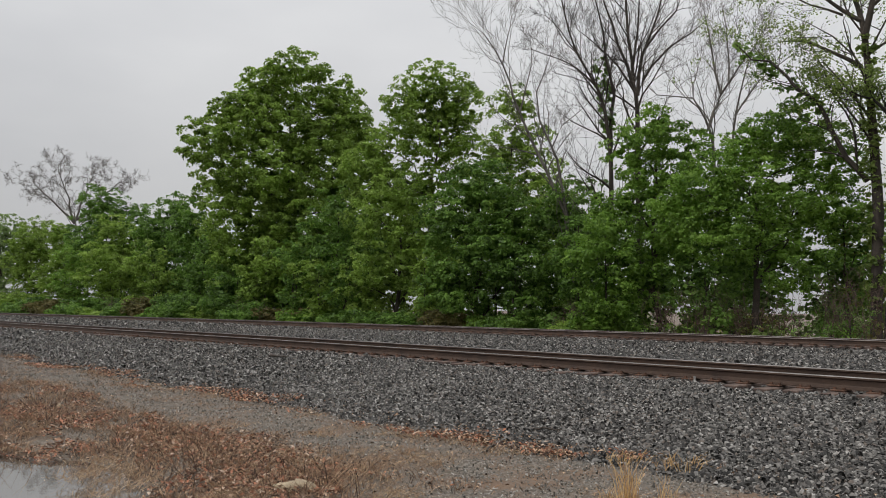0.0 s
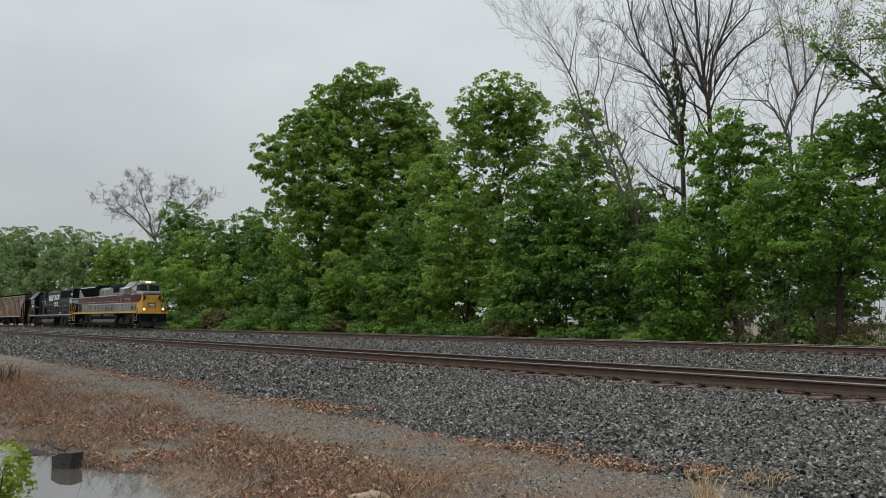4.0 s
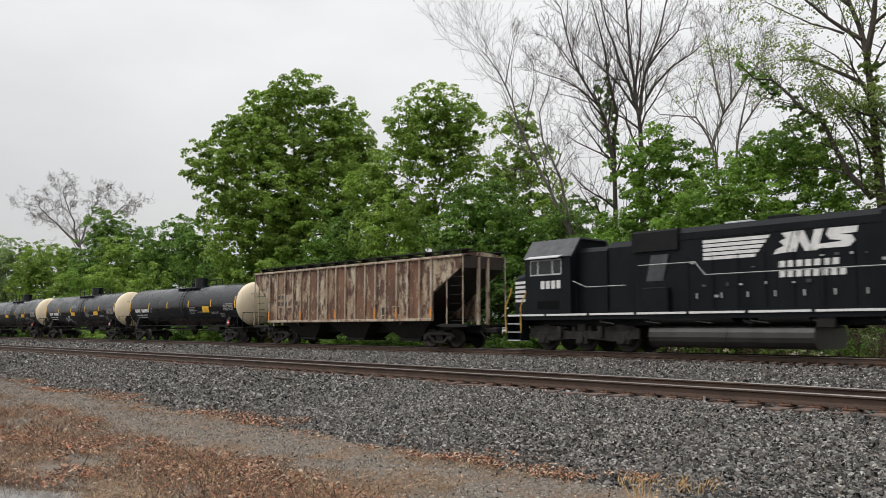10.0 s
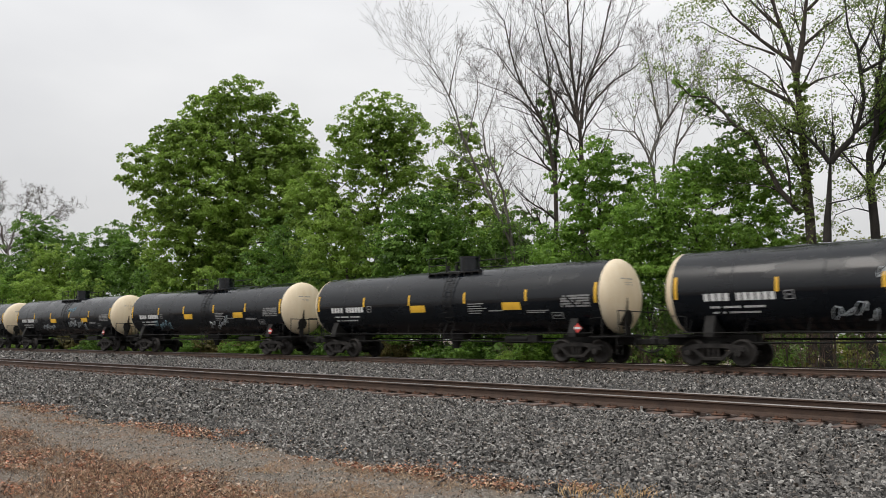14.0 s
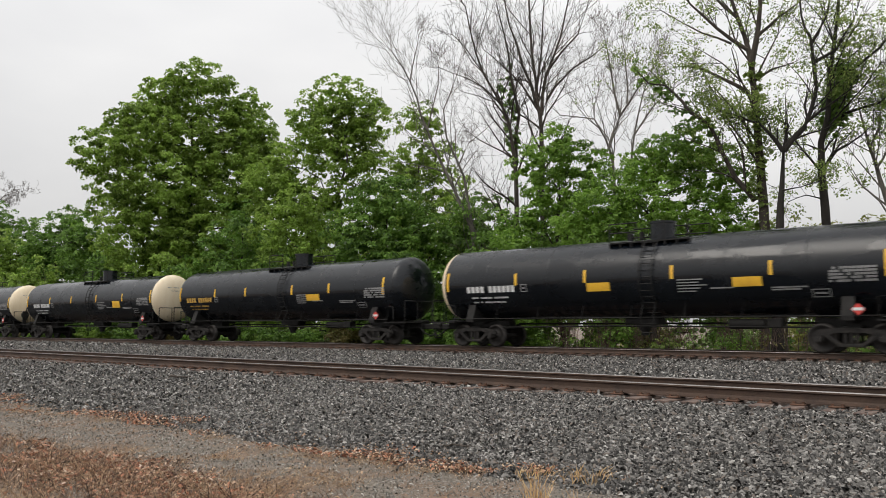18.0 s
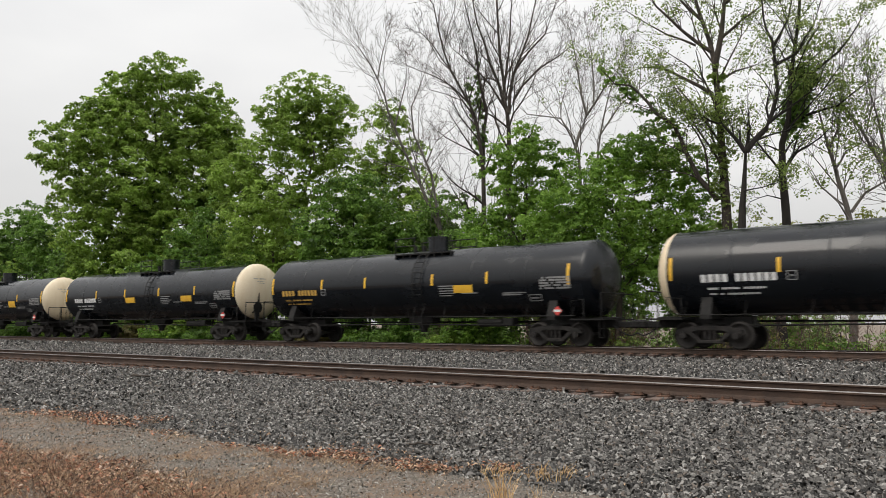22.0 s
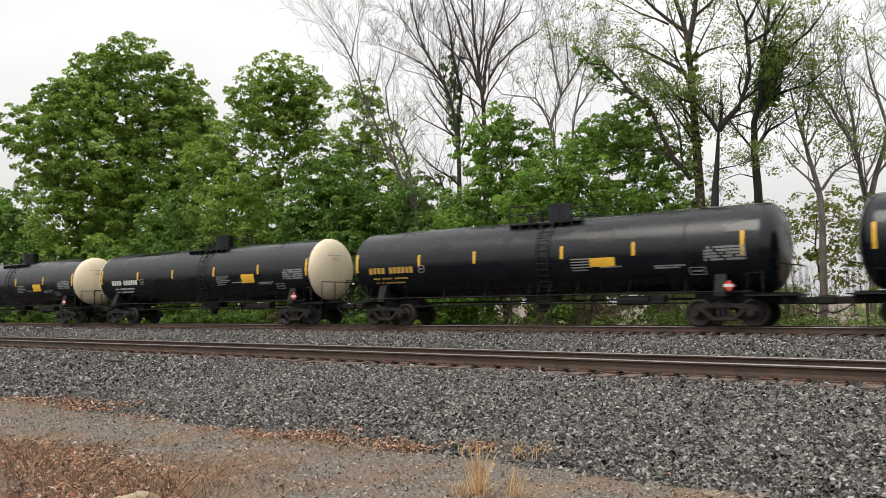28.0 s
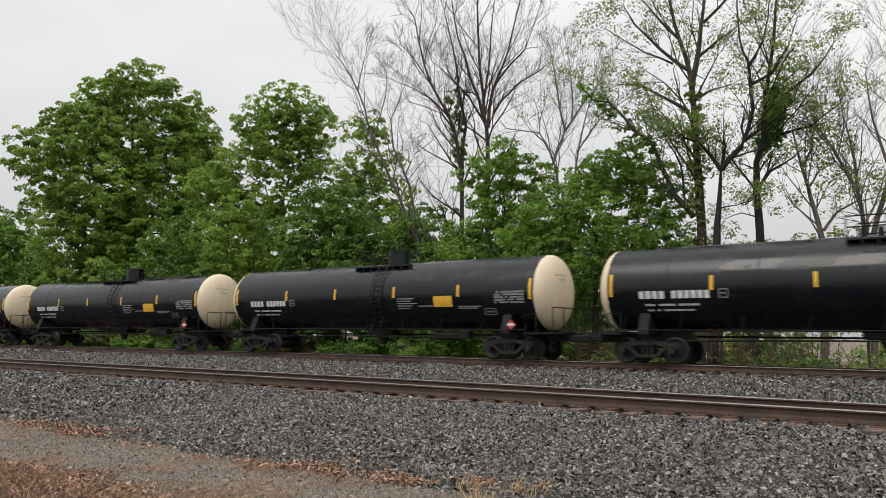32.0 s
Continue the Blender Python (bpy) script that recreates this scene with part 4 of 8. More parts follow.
bt = traced_tree("thin leaning tree with yellow-green new leaves", *at_line(-7.2, 37.0), [([(-0.76, -0.31), (-0.58, 3.51), (-0.57, 5.94), (-0.8, 7.19), (-1.06, 8.45), (-1.34, 9.61), (-1.6, 11.04)], 0.14, 2),
    ([(-0.5, 6.3), (0.06, 7.1), (0.77, 7.52), (1.53, 7.68)], 0.06, 2),
    ([(-1.03, 8.2), (-0.59, 9.02), (0.2, 9.42)], 0.05, 3),
    ([(-1.23, 9.1), (-0.87, 9.93), (-0.7, 10.91)], 0.05, 3)], M_PALE_BARK, 27, leaf=L_SPARSE, leaf_n=150, leaf_size=0.11)
bt = traced_tree("leafless tree beyond the row", *at_line(-5.6, 39.0), [([(-0.72, -0.39), (-0.63, 3.51), (-0.75, 6.12), (-0.9, 7.26), (-1.06, 8.29), (-1.75, 9.78), (-2.58, 11.34), (-2.97, 12.73)], 0.15, 3),
    ([(-1.04, 8.21), (-1.09, 9.56), (-1.25, 10.61), (-1.58, 12.75)], 0.09, 3),
    ([(-0.68, 5.49), (0.14, 8.39), (0.56, 11.6), (0.55, 14.91)], 0.14, 3),
    ([(0.23, 9.13), (-0.31, 11.49), (-0.5, 13.84)], 0.08, 3),
    ([(0.39, 10.36), (1.44, 12.2), (1.8, 14.64)], 0.08, 3)], M_PALE_BARK, 28)
leafy_tree("thin yellow-green tree behind the row", *at_line(-9.0, 42.0), 7.5, 0.1,
           [(0, 0, 6.0, 1.7, 1.2), (-2.0, 0, 5.2, 1.6, 1.0), (2.0, 0, 5.0, 1.7, 1.1), (0.4, 0, 3.8, 2.0, 1.1)], L_FRESH, 0.17, seed=29, per=22, dens=0.5, clump=0.55)
for i, (x, u) in enumerate(((-12.8, 38.6), (-6.6, 40.0), (-3.8, 39.0))):
    leafy_tree("thin yellow-green tree behind the row", *at_line(x, u), 7.2, 0.08,
               [(0, 0, 6.0, 1.5, 1.0), (-1.7, 0, 5.2, 1.4, 0.9), (1.8, 0, 5.4, 1.5, 1.0), (0.4, 0, 4.2, 1.8, 1.0), (-1.0, 0, 2.6, 1.6, 1.0)], L_FRESH, 0.13, seed=290 + i, per=20, dens=0.5, clump=0.5)
bare_tree("bare crooked tree far down the line", *at_line(-131, 45.0), [((0, 0, 0), (-0.6, 0, 16.0), 0.36), ((-0.5, 0, 15), (5.6, 0, 21.5), 0.2), ((-0.5, 0, 14.5), (-6.5, 0, 20.5), 0.2), ((-0.5, 0, 15), (2.0, 1, 23.5), 0.17), ((-0.5, 0, 15), (-3.2, -1, 23.0), 0.17)], M_PALE_BARK, 41, levels=5, fine=0.020, first=4, spread=0.6, up=0.02)

# trees down the line, the farthest in leaves paled for haze
DOWN = [(-80, 39, 13, 3.2, L_DARK), (-92, 41, 15.5, 3.8, L_DARK), (-101, 40, 13.5, 3.6, L_MAPLE), (-111, 42, 18.5, 4.4, L_DARK), (-121, 40, 14, 4.0, L_MAPLE), (-140, 41, 16, 4.6, L_MAPLE), (-152, 40, 17, 4.6, L_HAZED), (-168, 42, 20, 5.2, L_HAZED),
        (-188, 43, 22, 6, L_HAZED), (-212, 44, 24, 6.5, L_HAZED), (-240, 47, 27, 7, L_HAZED), (-270, 48, 27, 7.5, L_HAZED), (-305, 50, 33, 9, L_HAZED), (-205, 33, 16, 5, L_HAZED), (-245, 33, 18, 6, L_HAZED), (-290, 34, 22, 7, L_HAZED)]
for i, (x, u, h, r, lf) in enumerate(DOWN):
    random.seed(60 + i)
    lob = []
    for k in range(7):
        t = k / 6
        w = r * (0.45 + 0.55 * math.sin(math.pi * min(1, 0.15 + 0.85 * (1 - t)) ** 0.8))
        lob.append((random.uniform(-0.5, 0.5) * r, random.uniform(-0.3, 0.3) * r, h * (0.18 + 0.66 * t), w * 0.8, h * 0.16))
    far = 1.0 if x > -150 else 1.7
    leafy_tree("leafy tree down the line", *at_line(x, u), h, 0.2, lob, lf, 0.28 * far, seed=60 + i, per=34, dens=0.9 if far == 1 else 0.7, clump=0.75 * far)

# the dim wood behind the row
for i, (x, u, h, r) in enumerate([(-70, 47, 12, 4.5), (-62, 48, 11, 4.5), (-54, 47.5, 10, 4.2), (-46, 48, 10, 4.2), (-38.5, 47, 9, 4.0), (-31.5, 47.5, 8.5, 3.8), (-25, 47, 7.5, 3.4), (-19, 46.5, 6.6, 3.0), (-13.5, 46, 5.0, 2.4), (-78, 47, 11, 4.5), (-88, 48, 11, 4.5), (-98, 48, 12, 5), (-110, 49, 12, 5), (-122, 49, 13, 5)]):
    random.seed(500 + i)
    lob = [(random.uniform(-0.6, 0.6) * r, random.uniform(-0.2, 0.2) * r, h * (0.10 + 0.14 * k), r * 0.62, h * 0.18) for k in range(6)]
    leafy_tree("shaded tree in the wood behind the row", *at_line(x, u), h, 0.14, lob, L_DARK, 0.42, seed=500 + i, per=24, dens=0.5 if x > -60 else 0.75, clump=0.95)

# low growth along the foot of the trees
SHRUB_LEAVES = [L_DARK, L_DARK, L_MAPLE, L_DARK, L_DARK, L_BRIGHT, L_DULL]
random.seed(77)
x = -4.0
i = 0
while x > -135:
    u = random.uniform(32.6, 35.0)
    h = random.uniform(1.2, 3.0) if x < -55 else random.uniform(0.7, 1.7) if x < -20 else random.uniform(0.8, 1.8)
    s = 1.0 + max(0, -x - 40) * 0.012
    lob = [(random.uniform(-1.4, 1.4) * s, random.uniform(-0.5, 0.8), h * random.uniform(0.35, 0.8), random.uniform(0.9, 1.5) * s, h * random.uniform(0.3, 0.45)) for _ in range(4)]
    if x < -23:
        shrub("tangled green shrub at the foot of the trees", x, u, lob, SHRUB_LEAVES[i % 7], 100 + i, 0.15 * s, per=34, dens=0.9, clump=0.42 * s)
    else:
        shrub("thin low shrub of small dull leaves", x, u, lob[:3], (L_DULL, L_DARK, L_SPARSE)[i % 3], 100 + i, 0.11, per=18, dens=0.35, clump=0.42)
    x -= random.uniform(2.0, 3.0) * s
    i += 1

# brown leafless brush between the trunks
def brush(label, x, u, height, seed):
    rng = np.random.default_rng(seed)
    ob = tagged(new("brush"), label, "brush")
    ob.location = (x, u + bend(x), profile(u) - 0.1)
    twigs = Shape()
    for _ in range(16):
        a, lean = rng.uniform(0, 6.28), rng.uniform(0.1, 0.55)
        foot = Vector((rng.normal() * 0.5, rng.normal() * 0.35, 0))
        h = height * rng.uniform(0.55, 1.0)
        head = foot + Vector((math.cos(a) * lean * h, math.sin(a) * lean * h, h))
        pts = wander(foot, head, 5, 0.03, rng)
        part("stem", Shape().tube(pts, [0.014, 0.012, 0.010, 0.008, 0.006, 0.004], 4, caps=False), M_BRUSH, ob)
        for k in (2, 3, 4, 5):
            for _ in range(3):
                d = Vector((rng.normal(), rng.normal(), 0.5 + abs(rng.normal()))).normalized()
                twigs.tube(wander(pts[k], pts[k] + d * rng.uniform(0.3, 0.8), 2, 0.06, rng), [0.007, 0.005, 0.003], 3, caps=False)
    tagged(part("twig_work", twigs, M_BRUSH, ob), kind="stuff")


for i, (x, u, h) in enumerate([(-21.5, 33.6, 2.6), (-19.4, 33.2, 3.0), (-17.3, 33.9, 2.7), (-15.6, 33.3, 2.2), (-13.4, 33.0, 3.2), (-11.9, 32.9, 3.0), (-10.2, 33.2, 3.4), (-8.4, 33.4, 2.6), (-6.6, 33.2, 3.0), (-26.5, 33.0, 1.9), (-37.5, 33.0, 1.6), (-57.5, 33.0, 2.0), (-88, 33.2, 2.6)]):
    brush("brown leafless brush among the trunks", x, u, h, 700 + i)

# a thin belt of pale growth beyond the row, open to the sky above
for i, (x, u, h) in enumerate([(-48, 66, 5.0), (-38, 70, 4.4), (-29, 64, 4.6), (-21, 68, 3.8), (-14, 62, 4.2), (-7, 66, 3.6), (1, 64, 4.0), (9, 66, 4.4), (-58, 70, 5.4), (-11, 50, 2.0), (-5, 48, 1.8), (-17, 49, 2.2), (0, 50, 2.0)]):
    random.seed(300 + i)
    lob = [(random.uniform(-4, 4), random.uniform(-1, 1), h * random.uniform(0.2, 0.75) - 1.4, random.uniform(1.4, 2.4), h * 0.22) for _ in range(6)]
    leafy_tree("pale green shrub beyond the tree row", *at_line(x, u), h, 0.07, lob, L_FRESH if i % 2 else L_HAZED, 0.26, seed=300 + i, per=24, dens=0.55, clump=0.7, name="shrub", twigs=3)


# ---- the train ----
def truck3d(parent, x, label="", loco=False):
    """A freight truck: two side frames and two wheelsets; three axles under an engine."""
    tk = new("truck")
    tk.parent = parent
    tk.location = (x, 0, 0)
    axles = (-0.9, 0.9) if not loco else (-2.05, 0, 2.05)
    rad = 0.46 if not loco else 0.53
    e = axles[-1]
    for s in (-1, 1):
        sh = Shape()
        y0, y1 = sorted((s * 0.98, s * 1.14))
        if loco:
            sh.prism([(-e - 0.75, 0.55), (-e - 0.75, 0.92), (-e + 0.1, 1.12), (-1.4, 1.02), (-0.75, 0.84), (0.75, 0.84), (1.4, 1.02), (e - 0.1, 1.12), (e + 0.75, 0.92), (e + 0.75, 0.55), (e + 0.35, 0.50), (1.55, 0.42), (0.7, 0.50), (-0.7, 0.50), (-1.55, 0.42), (-e - 0.35, 0.50)], y0, y1)
            for a in axles:
                sh.box(a - 0.30, y0 - 0.04, 0.28, a + 0.30, y1 + 0.05, 0.80, 0.04)
                sh.cyl((a, s * 1.1, 0.52), (a, s * 1.26, 0.52), 0.17, 12)
                sh.box(a - 0.5, y0, 0.80, a - 0.32, y1 + 0.1, 1.05, 0.02)
                sh.box(a + 0.32, y0, 0.80, a + 0.5, y1 + 0.1, 1.05, 0.02)
            for a in (-1.05, 1.05):
                sh.cyl((a, s * 1.22, 0.60), (a, s * 1.22, 1.05), 0.12, 10)
                sh.box(a - 0.3, y0 - 0.02, 0.92, a + 0.3, y1 + 0.08, 1.02, 0.02)
            sh.box(-0.2, y0, 0.75, 0.2, y1 + 0.06, 1.12, 0.02)
        else:
            sh.prism([(-1.15, 0.52), (-1.1, 0.66), (-0.55, 0.78), (0.55, 0.78), (1.1, 0.66), (1.15, 0.52), (0.78, 0.52), (0.42, 0.64), (-0.42, 0.64), (-0.78, 0.52)], y0, y1)
            sh.prism([(-0.78, 0.56), (-0.62, 0.60), (-0.28, 0.30), (-0.38, 0.24)], y0, y1)
            sh.prism([(0.78, 0.56), (0.62, 0.60), (0.28, 0.30), (0.38, 0.24)][::-1], y0, y1)
            sh.box(-0.42, y0, 0.20, 0.42, y1, 0.31, 0.02)
            for a in (-0.17, 0, 0.17):
                sh.cyl((a, s * 1.06, 0.31), (a, s * 1.06, 0.64), 0.06, 8)
            for a in axles:
                sh.cyl((a, s * 1.0, 0.46), (a, s * 1.22, 0.46), 0.13, 12)
        part("side_frame", sh, M_TRUCK, tk)
    for a in axles:
        sh = Shape().cyl((0, -1.0, 0), (0, 1.0, 0), 0.09, 10)
        for s in (-1, 1):
            k = -s
            sh.lathe([(s * 0.07, 0.05), (s * 0.07, 0.16), (s * 0.03, 0.20), (s * 0.02, rad - 0.10), (s * 0.07, rad - 0.07), (s * 0.07, rad), (k * 0.06, rad), (k * 0.07, rad + 0.025), (k * 0.09, rad + 0.025), (k * 0.09, rad - 0.08), (k * 0.04, rad - 0.12), (k * 0.04, 0.05)], 0, s * 0.755, 0, 20, "y")
            sh.cyl((0, s * 1.0, 0), (0, s * 1.245, 0), 0.10, 10)
            for q in range(3):
                ang = q * 2.094
                bx, bz = 0.06 * math.cos(ang), 0.06 * math.sin(ang)
                sh.cyl((bx, s * 1.24, bz), (bx, s * 1.262, bz), 0.018, 5)
        ws = part("wheelset", sh, M_WHEEL, tk)
        ws.location = (a, 0, rad)
        ws["radius"] = rad
    part("bolster", Shape().box(-0.25, -1.0, 0.55, 0.25, 1.0, 0.85, 0.03), M_STEEL, tk)
    return tk


def coupler(parent, x, s):
    sh = Shape().box(min(x, x + s * 0.75), -0.10, 0.72, max(x, x + s * 0.75), 0.10, 0.95, 0.03)
    sh.box(min(x + s * 0.62, x + s * 0.95), -0.2, 0.70, max(x + s * 0.62, x + s * 0.95), 0.16, 1.0, 0.06)
    part("coupler", sh, M_STEEL, parent)
    part("brake_hose", Shape().tube([(x, -0.35, 0.8), (x + s * 0.35, -0.38, 0.55), (x + s * 0.7, -0.32, 0.42), (x + s * 0.95, -0.25, 0.55)], 0.03, 6), M_STEEL, parent)


def curved_panel(x0, x1, z0, z1, R, cz, off=0.012, side=-1, n=4):
    """A thin plate lying on the side of a tank."""
    sh, v, f = Shape(), [], []
    for r in (R + off, R - 0.01):
        for i in range(n + 1):
            z = z0 + (z1 - z0) * i / n
            y = side * math.sqrt(max(0.0, r * r - (z - cz) ** 2))
            v += [(x0, y, z), (x1, y, z)]
    m = 2 * (n + 1)
    for i in range(n):
        a = 2 * i
        f += [(a, a + 1, a + 3, a + 2), (m + a, m + a + 2, m + a + 3, m + a + 1), (a, a + 2, m + a + 2, m + a), (a + 1, m + a + 1, m + a + 3, a + 3)]
    f += [(0, m, m + 1, 1), (2 * n, 2 * n + 1, m + 2 * n + 1, m + 2 * n)]
    return sh.add(v, f)


def bars(x0, x1, z, h, count, R, cz, gap=0.3, side=-1, off=0.012, seed=0, skip=()):
    """A line of plain upright bars of the size of lettering."""
    sh = Shape()
    w = (x1 - x0) / count
    for i in range(count):
        if i in skip:
            continue
        c = curved_panel(x0 + i * w, x0 + (i + 1 - gap) * w, z - h / 2, z + h / 2, R, cz, off, side, 1)
        sh.add(c.v, c.f)
    return sh


def scrawl(x0, x1, z0, z1, R, cz, seed, m, parent):
    """Loose looping paint strokes on the side of a tank."""
    rng = random.Random(seed)
    sh = Shape()
    n = max(2, int((x1 - x0) / 0.35))
    for i in range(n):
        cx, cz_ = x0 + (i + 0.5) * (x1 - x0) / n, rng.uniform(z0, z1)
        w, h, ph = rng.uniform(0.12, 0.26), rng.uniform(0.12, 0.24), rng.uniform(0, 6)
        pts = []
        for k in range(9):
            a = ph + k * 0.85
            x, z = cx + w * math.cos(a) * (1 - k * 0.05) + k * 0.02, cz_ + h * math.sin(a * 1.3)
            pts.append((x, -math.sqrt(max(0.01, (R + 0.006) ** 2 - (z - cz) ** 2)), z))
        sh.tube(pts, 0.022, 4)
    return part("graffiti", sh, m, parent, "loose painted graffiti strokes")


def tank_car(label, kind, panels=1, paint=(), soot=0.0, half=8.6):
    """A long black tank on two trucks. kind 'cream': cream ends; 'black': black ends and gold lettering."""
    R, CZ = 1.49, 2.63
    car = tagged(new("tank_car"), label, "tank car", group="tank cars of the train")
    H = half
    head = M_CREAM_HEAD if kind == "cream" else M_BLACK
    part("tank_shell", Shape().lathe([(-H, R), (-H * 0.5, R), (0, R), (H * 0.5, R), (H, R)], cz=CZ, n=48), M_BLACK, car)
    for s in (-1, 1):
        dome = [(s * (H + 0.60 * math.sin(a)), max(0.001, R * math.cos(a) ** 0.8)) for a in [i * math.pi / 2 / 10 for i in range(11)]]
        part("tank_head", Shape().lathe(dome, cz=CZ, n=48), head, car, "cream painted domed end" if kind == "cream" else "")
        if kind == "cream":
            sh = Shape()
            for z, w0, w1, h in ((0.62, -0.42, 0.35, 0.055), (0.48, -0.20, 0.22, 0.035), (0.40, -0.12, 0.28, 0.035)):
                nb = 8
                for k in range(nb):
                    if (k * 5 + int(z * 10)) % 7 == 0:
                        continue
                    ys = [w0 + (w1 - w0) * k / nb - 0.25, w0 + (w1 - w0) * (k + 0.7) / nb - 0.25]
                    v = []
                    for dz in (z, z + h):
                        for yy in ys:
                            q = math.hypot(yy, dz) / R
                            v.append((s * (H + 0.60 * math.sin(math.acos(q ** 1.25)) + 0.008), yy, CZ + dz))
                    sh.add(v, [(0, 1, 3, 2)])
            tagged(part("head_lettering", sh, M_GREYLET, car), kind="stuff")
    # seams round the shell
    for x in (-6.4, -3.4, 3.6, 6.2):
        part("weld_band", Shape().lathe([(x - 0.03, R), (x - 0.02, R + 0.008), (x + 0.02, R + 0.008), (x + 0.03, R)], cz=CZ, n=48), M_BLACK, car)
    dx = 0.8
    # fittings, walkway and ladders
    sh = Shape().cyl((dx, 0, CZ + R - 0.1), (dx, 0, CZ + R + 0.52), 0.47, 20)
    sh.cyl((dx, 0, CZ + R + 0.52), (dx, 0, CZ + R + 0.60), 0.50, 20)
    part("valve_housing", sh, M_BLACK, car)
    for vx in (-0.9, -1.4):
        part("vent_valve", Shape().cyl((dx + vx, 0.1, CZ + R - 0.05), (dx + vx, 0.1, CZ + R + 0.28), 0.10, 10), M_STEEL, car)
    for s in (-1, 1):
        y0, y1 = sorted((s * 0.55, s * 0.98))
        sh = Shape().box(dx - 1.7, y0, CZ + 1.28, dx + 1.4, y1, CZ + 1.33)
        for k in range(8):
            xx = dx - 1.7 + 3.1 * k / 7
            sh.box(xx - 0.02, y0, CZ + 1.10, xx + 0.02, y1 - 0.0, CZ + 1.28)
        part("walkway", sh, M_STEEL, car)
        yy = s * 0.96
        for xx in (dx - 1.7, dx - 0.6, dx + 0.5, dx + 1.4):
            part("railing_post", Shape().cyl((xx, yy, CZ + 1.33), (xx, yy, CZ + 2.02), 0.026, 5), M_STEEL, car)
        for zz in (1.68, 2.02):
            part("railing_bar", Shape().cyl((dx - 1.7, yy, CZ + zz), (dx - 0.55 if s < 0 else dx + 1.4, yy, CZ + zz), 0.024, 5), M_STEEL, car)
        sh = Shape()
        for xx in (dx - 0.24, dx + 0.24):
            pts = []
            for k in range(10):
                a = -0.85 + 1.75 * k / 9
                pts.append((xx, s * (R + 0.10) * math.cos(a), CZ + (R + 0.10) * math.sin(a)))
            sh.tube([(xx, s * (R - 0.1), 0.55), (xx, s * (R + 0.02), 1.2)] + pts[1:], 0.022, 5)
        for k in range(13):
            a = -0.95 + 1.85 * k / 12
            sh.cyl((dx - 0.24, s * (R + 0.10) * math.cos(a), CZ + (R + 0.10) * math.sin(a)), (dx + 0.24, s * (R + 0.10) * math.cos(a), CZ + (R + 0.10) * math.sin(a)), 0.015, 5)
        for zz in (0.62, 0.92):
            sh.cyl((dx - 0.24, s * 1.42, zz), (dx + 0.24, s * 1.42, zz), 0.018, 5)
        part("ladder", sh, M_STEEL, car)
        # handrail along the tank
        sh = Shape().cyl((-H + 0.3, s * 1.40, 1.16), (H - 0.3, s * 1.40, 1.16), 0.022, 6)
        for k in range(9):
            xx = -H + 0.5 + (2 * H - 1.0) * k / 8
            sh.tube([(xx, s * 1.40, 1.16), (xx, s * 1.2, 1.22), (xx + 0.12, s * 1.25, 1.62)], 0.016, 5)
        part("handrail", sh, M_STEEL, car)
        for sx in (-1, 1):
            xx = sx * (H + 0.15)
            part("grab_iron", Shape().tube([(xx - sx * 0.6, s * 1.35, 1.05), (xx - sx * 0.6, s * 1.38, 1.72), (xx - sx * 0.1, s * 1.38, 1.76), (xx - sx * 0.1, s * 1.35, 1.05)], 0.022, 5), M_STEEL, car)
    part("bottom_outlet", Shape().lathe([(1.25, 0.28), (0.85, 0.28), (0.62, 0.16), (0.5, 0.16)], cx=dx - 0.8, n=14, axis="z").box(dx - 1.5, -0.3, 0.9, dx - 0.1, 0.3, 1.16, 0.04), M_STEEL, car)
    part("brake_cylinder", Shape().cyl((3.4, -0.55, 0.92), (4.6, -0.55, 0.92), 0.17, 12).box(4.7, -0.8, 0.78, 5.2, -0.35, 1.1, 0.03), M_STEEL, car)
    part("brake_rigging", Shape().tube([(-6.4, -0.7, 0.80), (-1, -0.75, 0.86), (6.2, -0.7, 0.80)], 0.03, 5).tube([(-6.2, 0.6, 0.95), (6.4, 0.6, 0.95)], 0.035, 5), M_STEEL, car)
    for s in (-1, 1):
        sh = Shape().box(min(s * 6.1, s * (H + 0.85)), -0.28, 0.72, max(s * 6.1, s * (H + 0.85)), 0.28, 1.12, 0.03)
        part("stub_sill", sh, M_STEEL, car)
        xb = s * 7.3
        sh = Shape().prism([(-1.42, 1.02), (-1.42, 1.16), (-1.2, 1.75), (-0.9, 1.5), (-0.5, 1.25), (0.5, 1.25), (0.9, 1.5), (1.2, 1.75), (1.42, 1.16), (1.42, 1.02)], xb - 0.18, xb + 0.18, "x")
        part("saddle", sh, M_STEEL, car)
        sh = Shape().box(min(s * (H - 0.5), s * (H + 0.85)), -1.42, 1.00, max(s * (H - 0.5), s * (H + 0.85)), 1.42, 1.05)
        part("end_platform", sh, M_STEEL, car)
        sh = Shape()
        xx = s * (H + 0.78)
        for yy in (-1.38, -0.5, 0.5, 1.38):
            sh.cyl((xx, yy, 1.05), (xx, yy, 2.0), 0.022, 5)
        sh.cyl((xx, -1.38, 2.0), (xx, 1.38, 2.0), 0.022, 5)
        part("end_railing", sh, M_STEEL, car)
        sh = Shape()
        for yy in (-1.36, -0.98):
            sh.cyl((xx - s * 0.1, yy, 0.35), (xx - s * 0.1, yy, 1.05), 0.02, 5)
        for zz in (0.36, 0.68):
            sh.cyl((xx - s * 0.1, -1.36, zz), (xx - s * 0.1, -0.98, zz), 0.02, 5)
        part("sill_step", sh, M_STEEL, car)
        coupler(car, s * (H + 0.75), s)
        truck3d(car, xb)
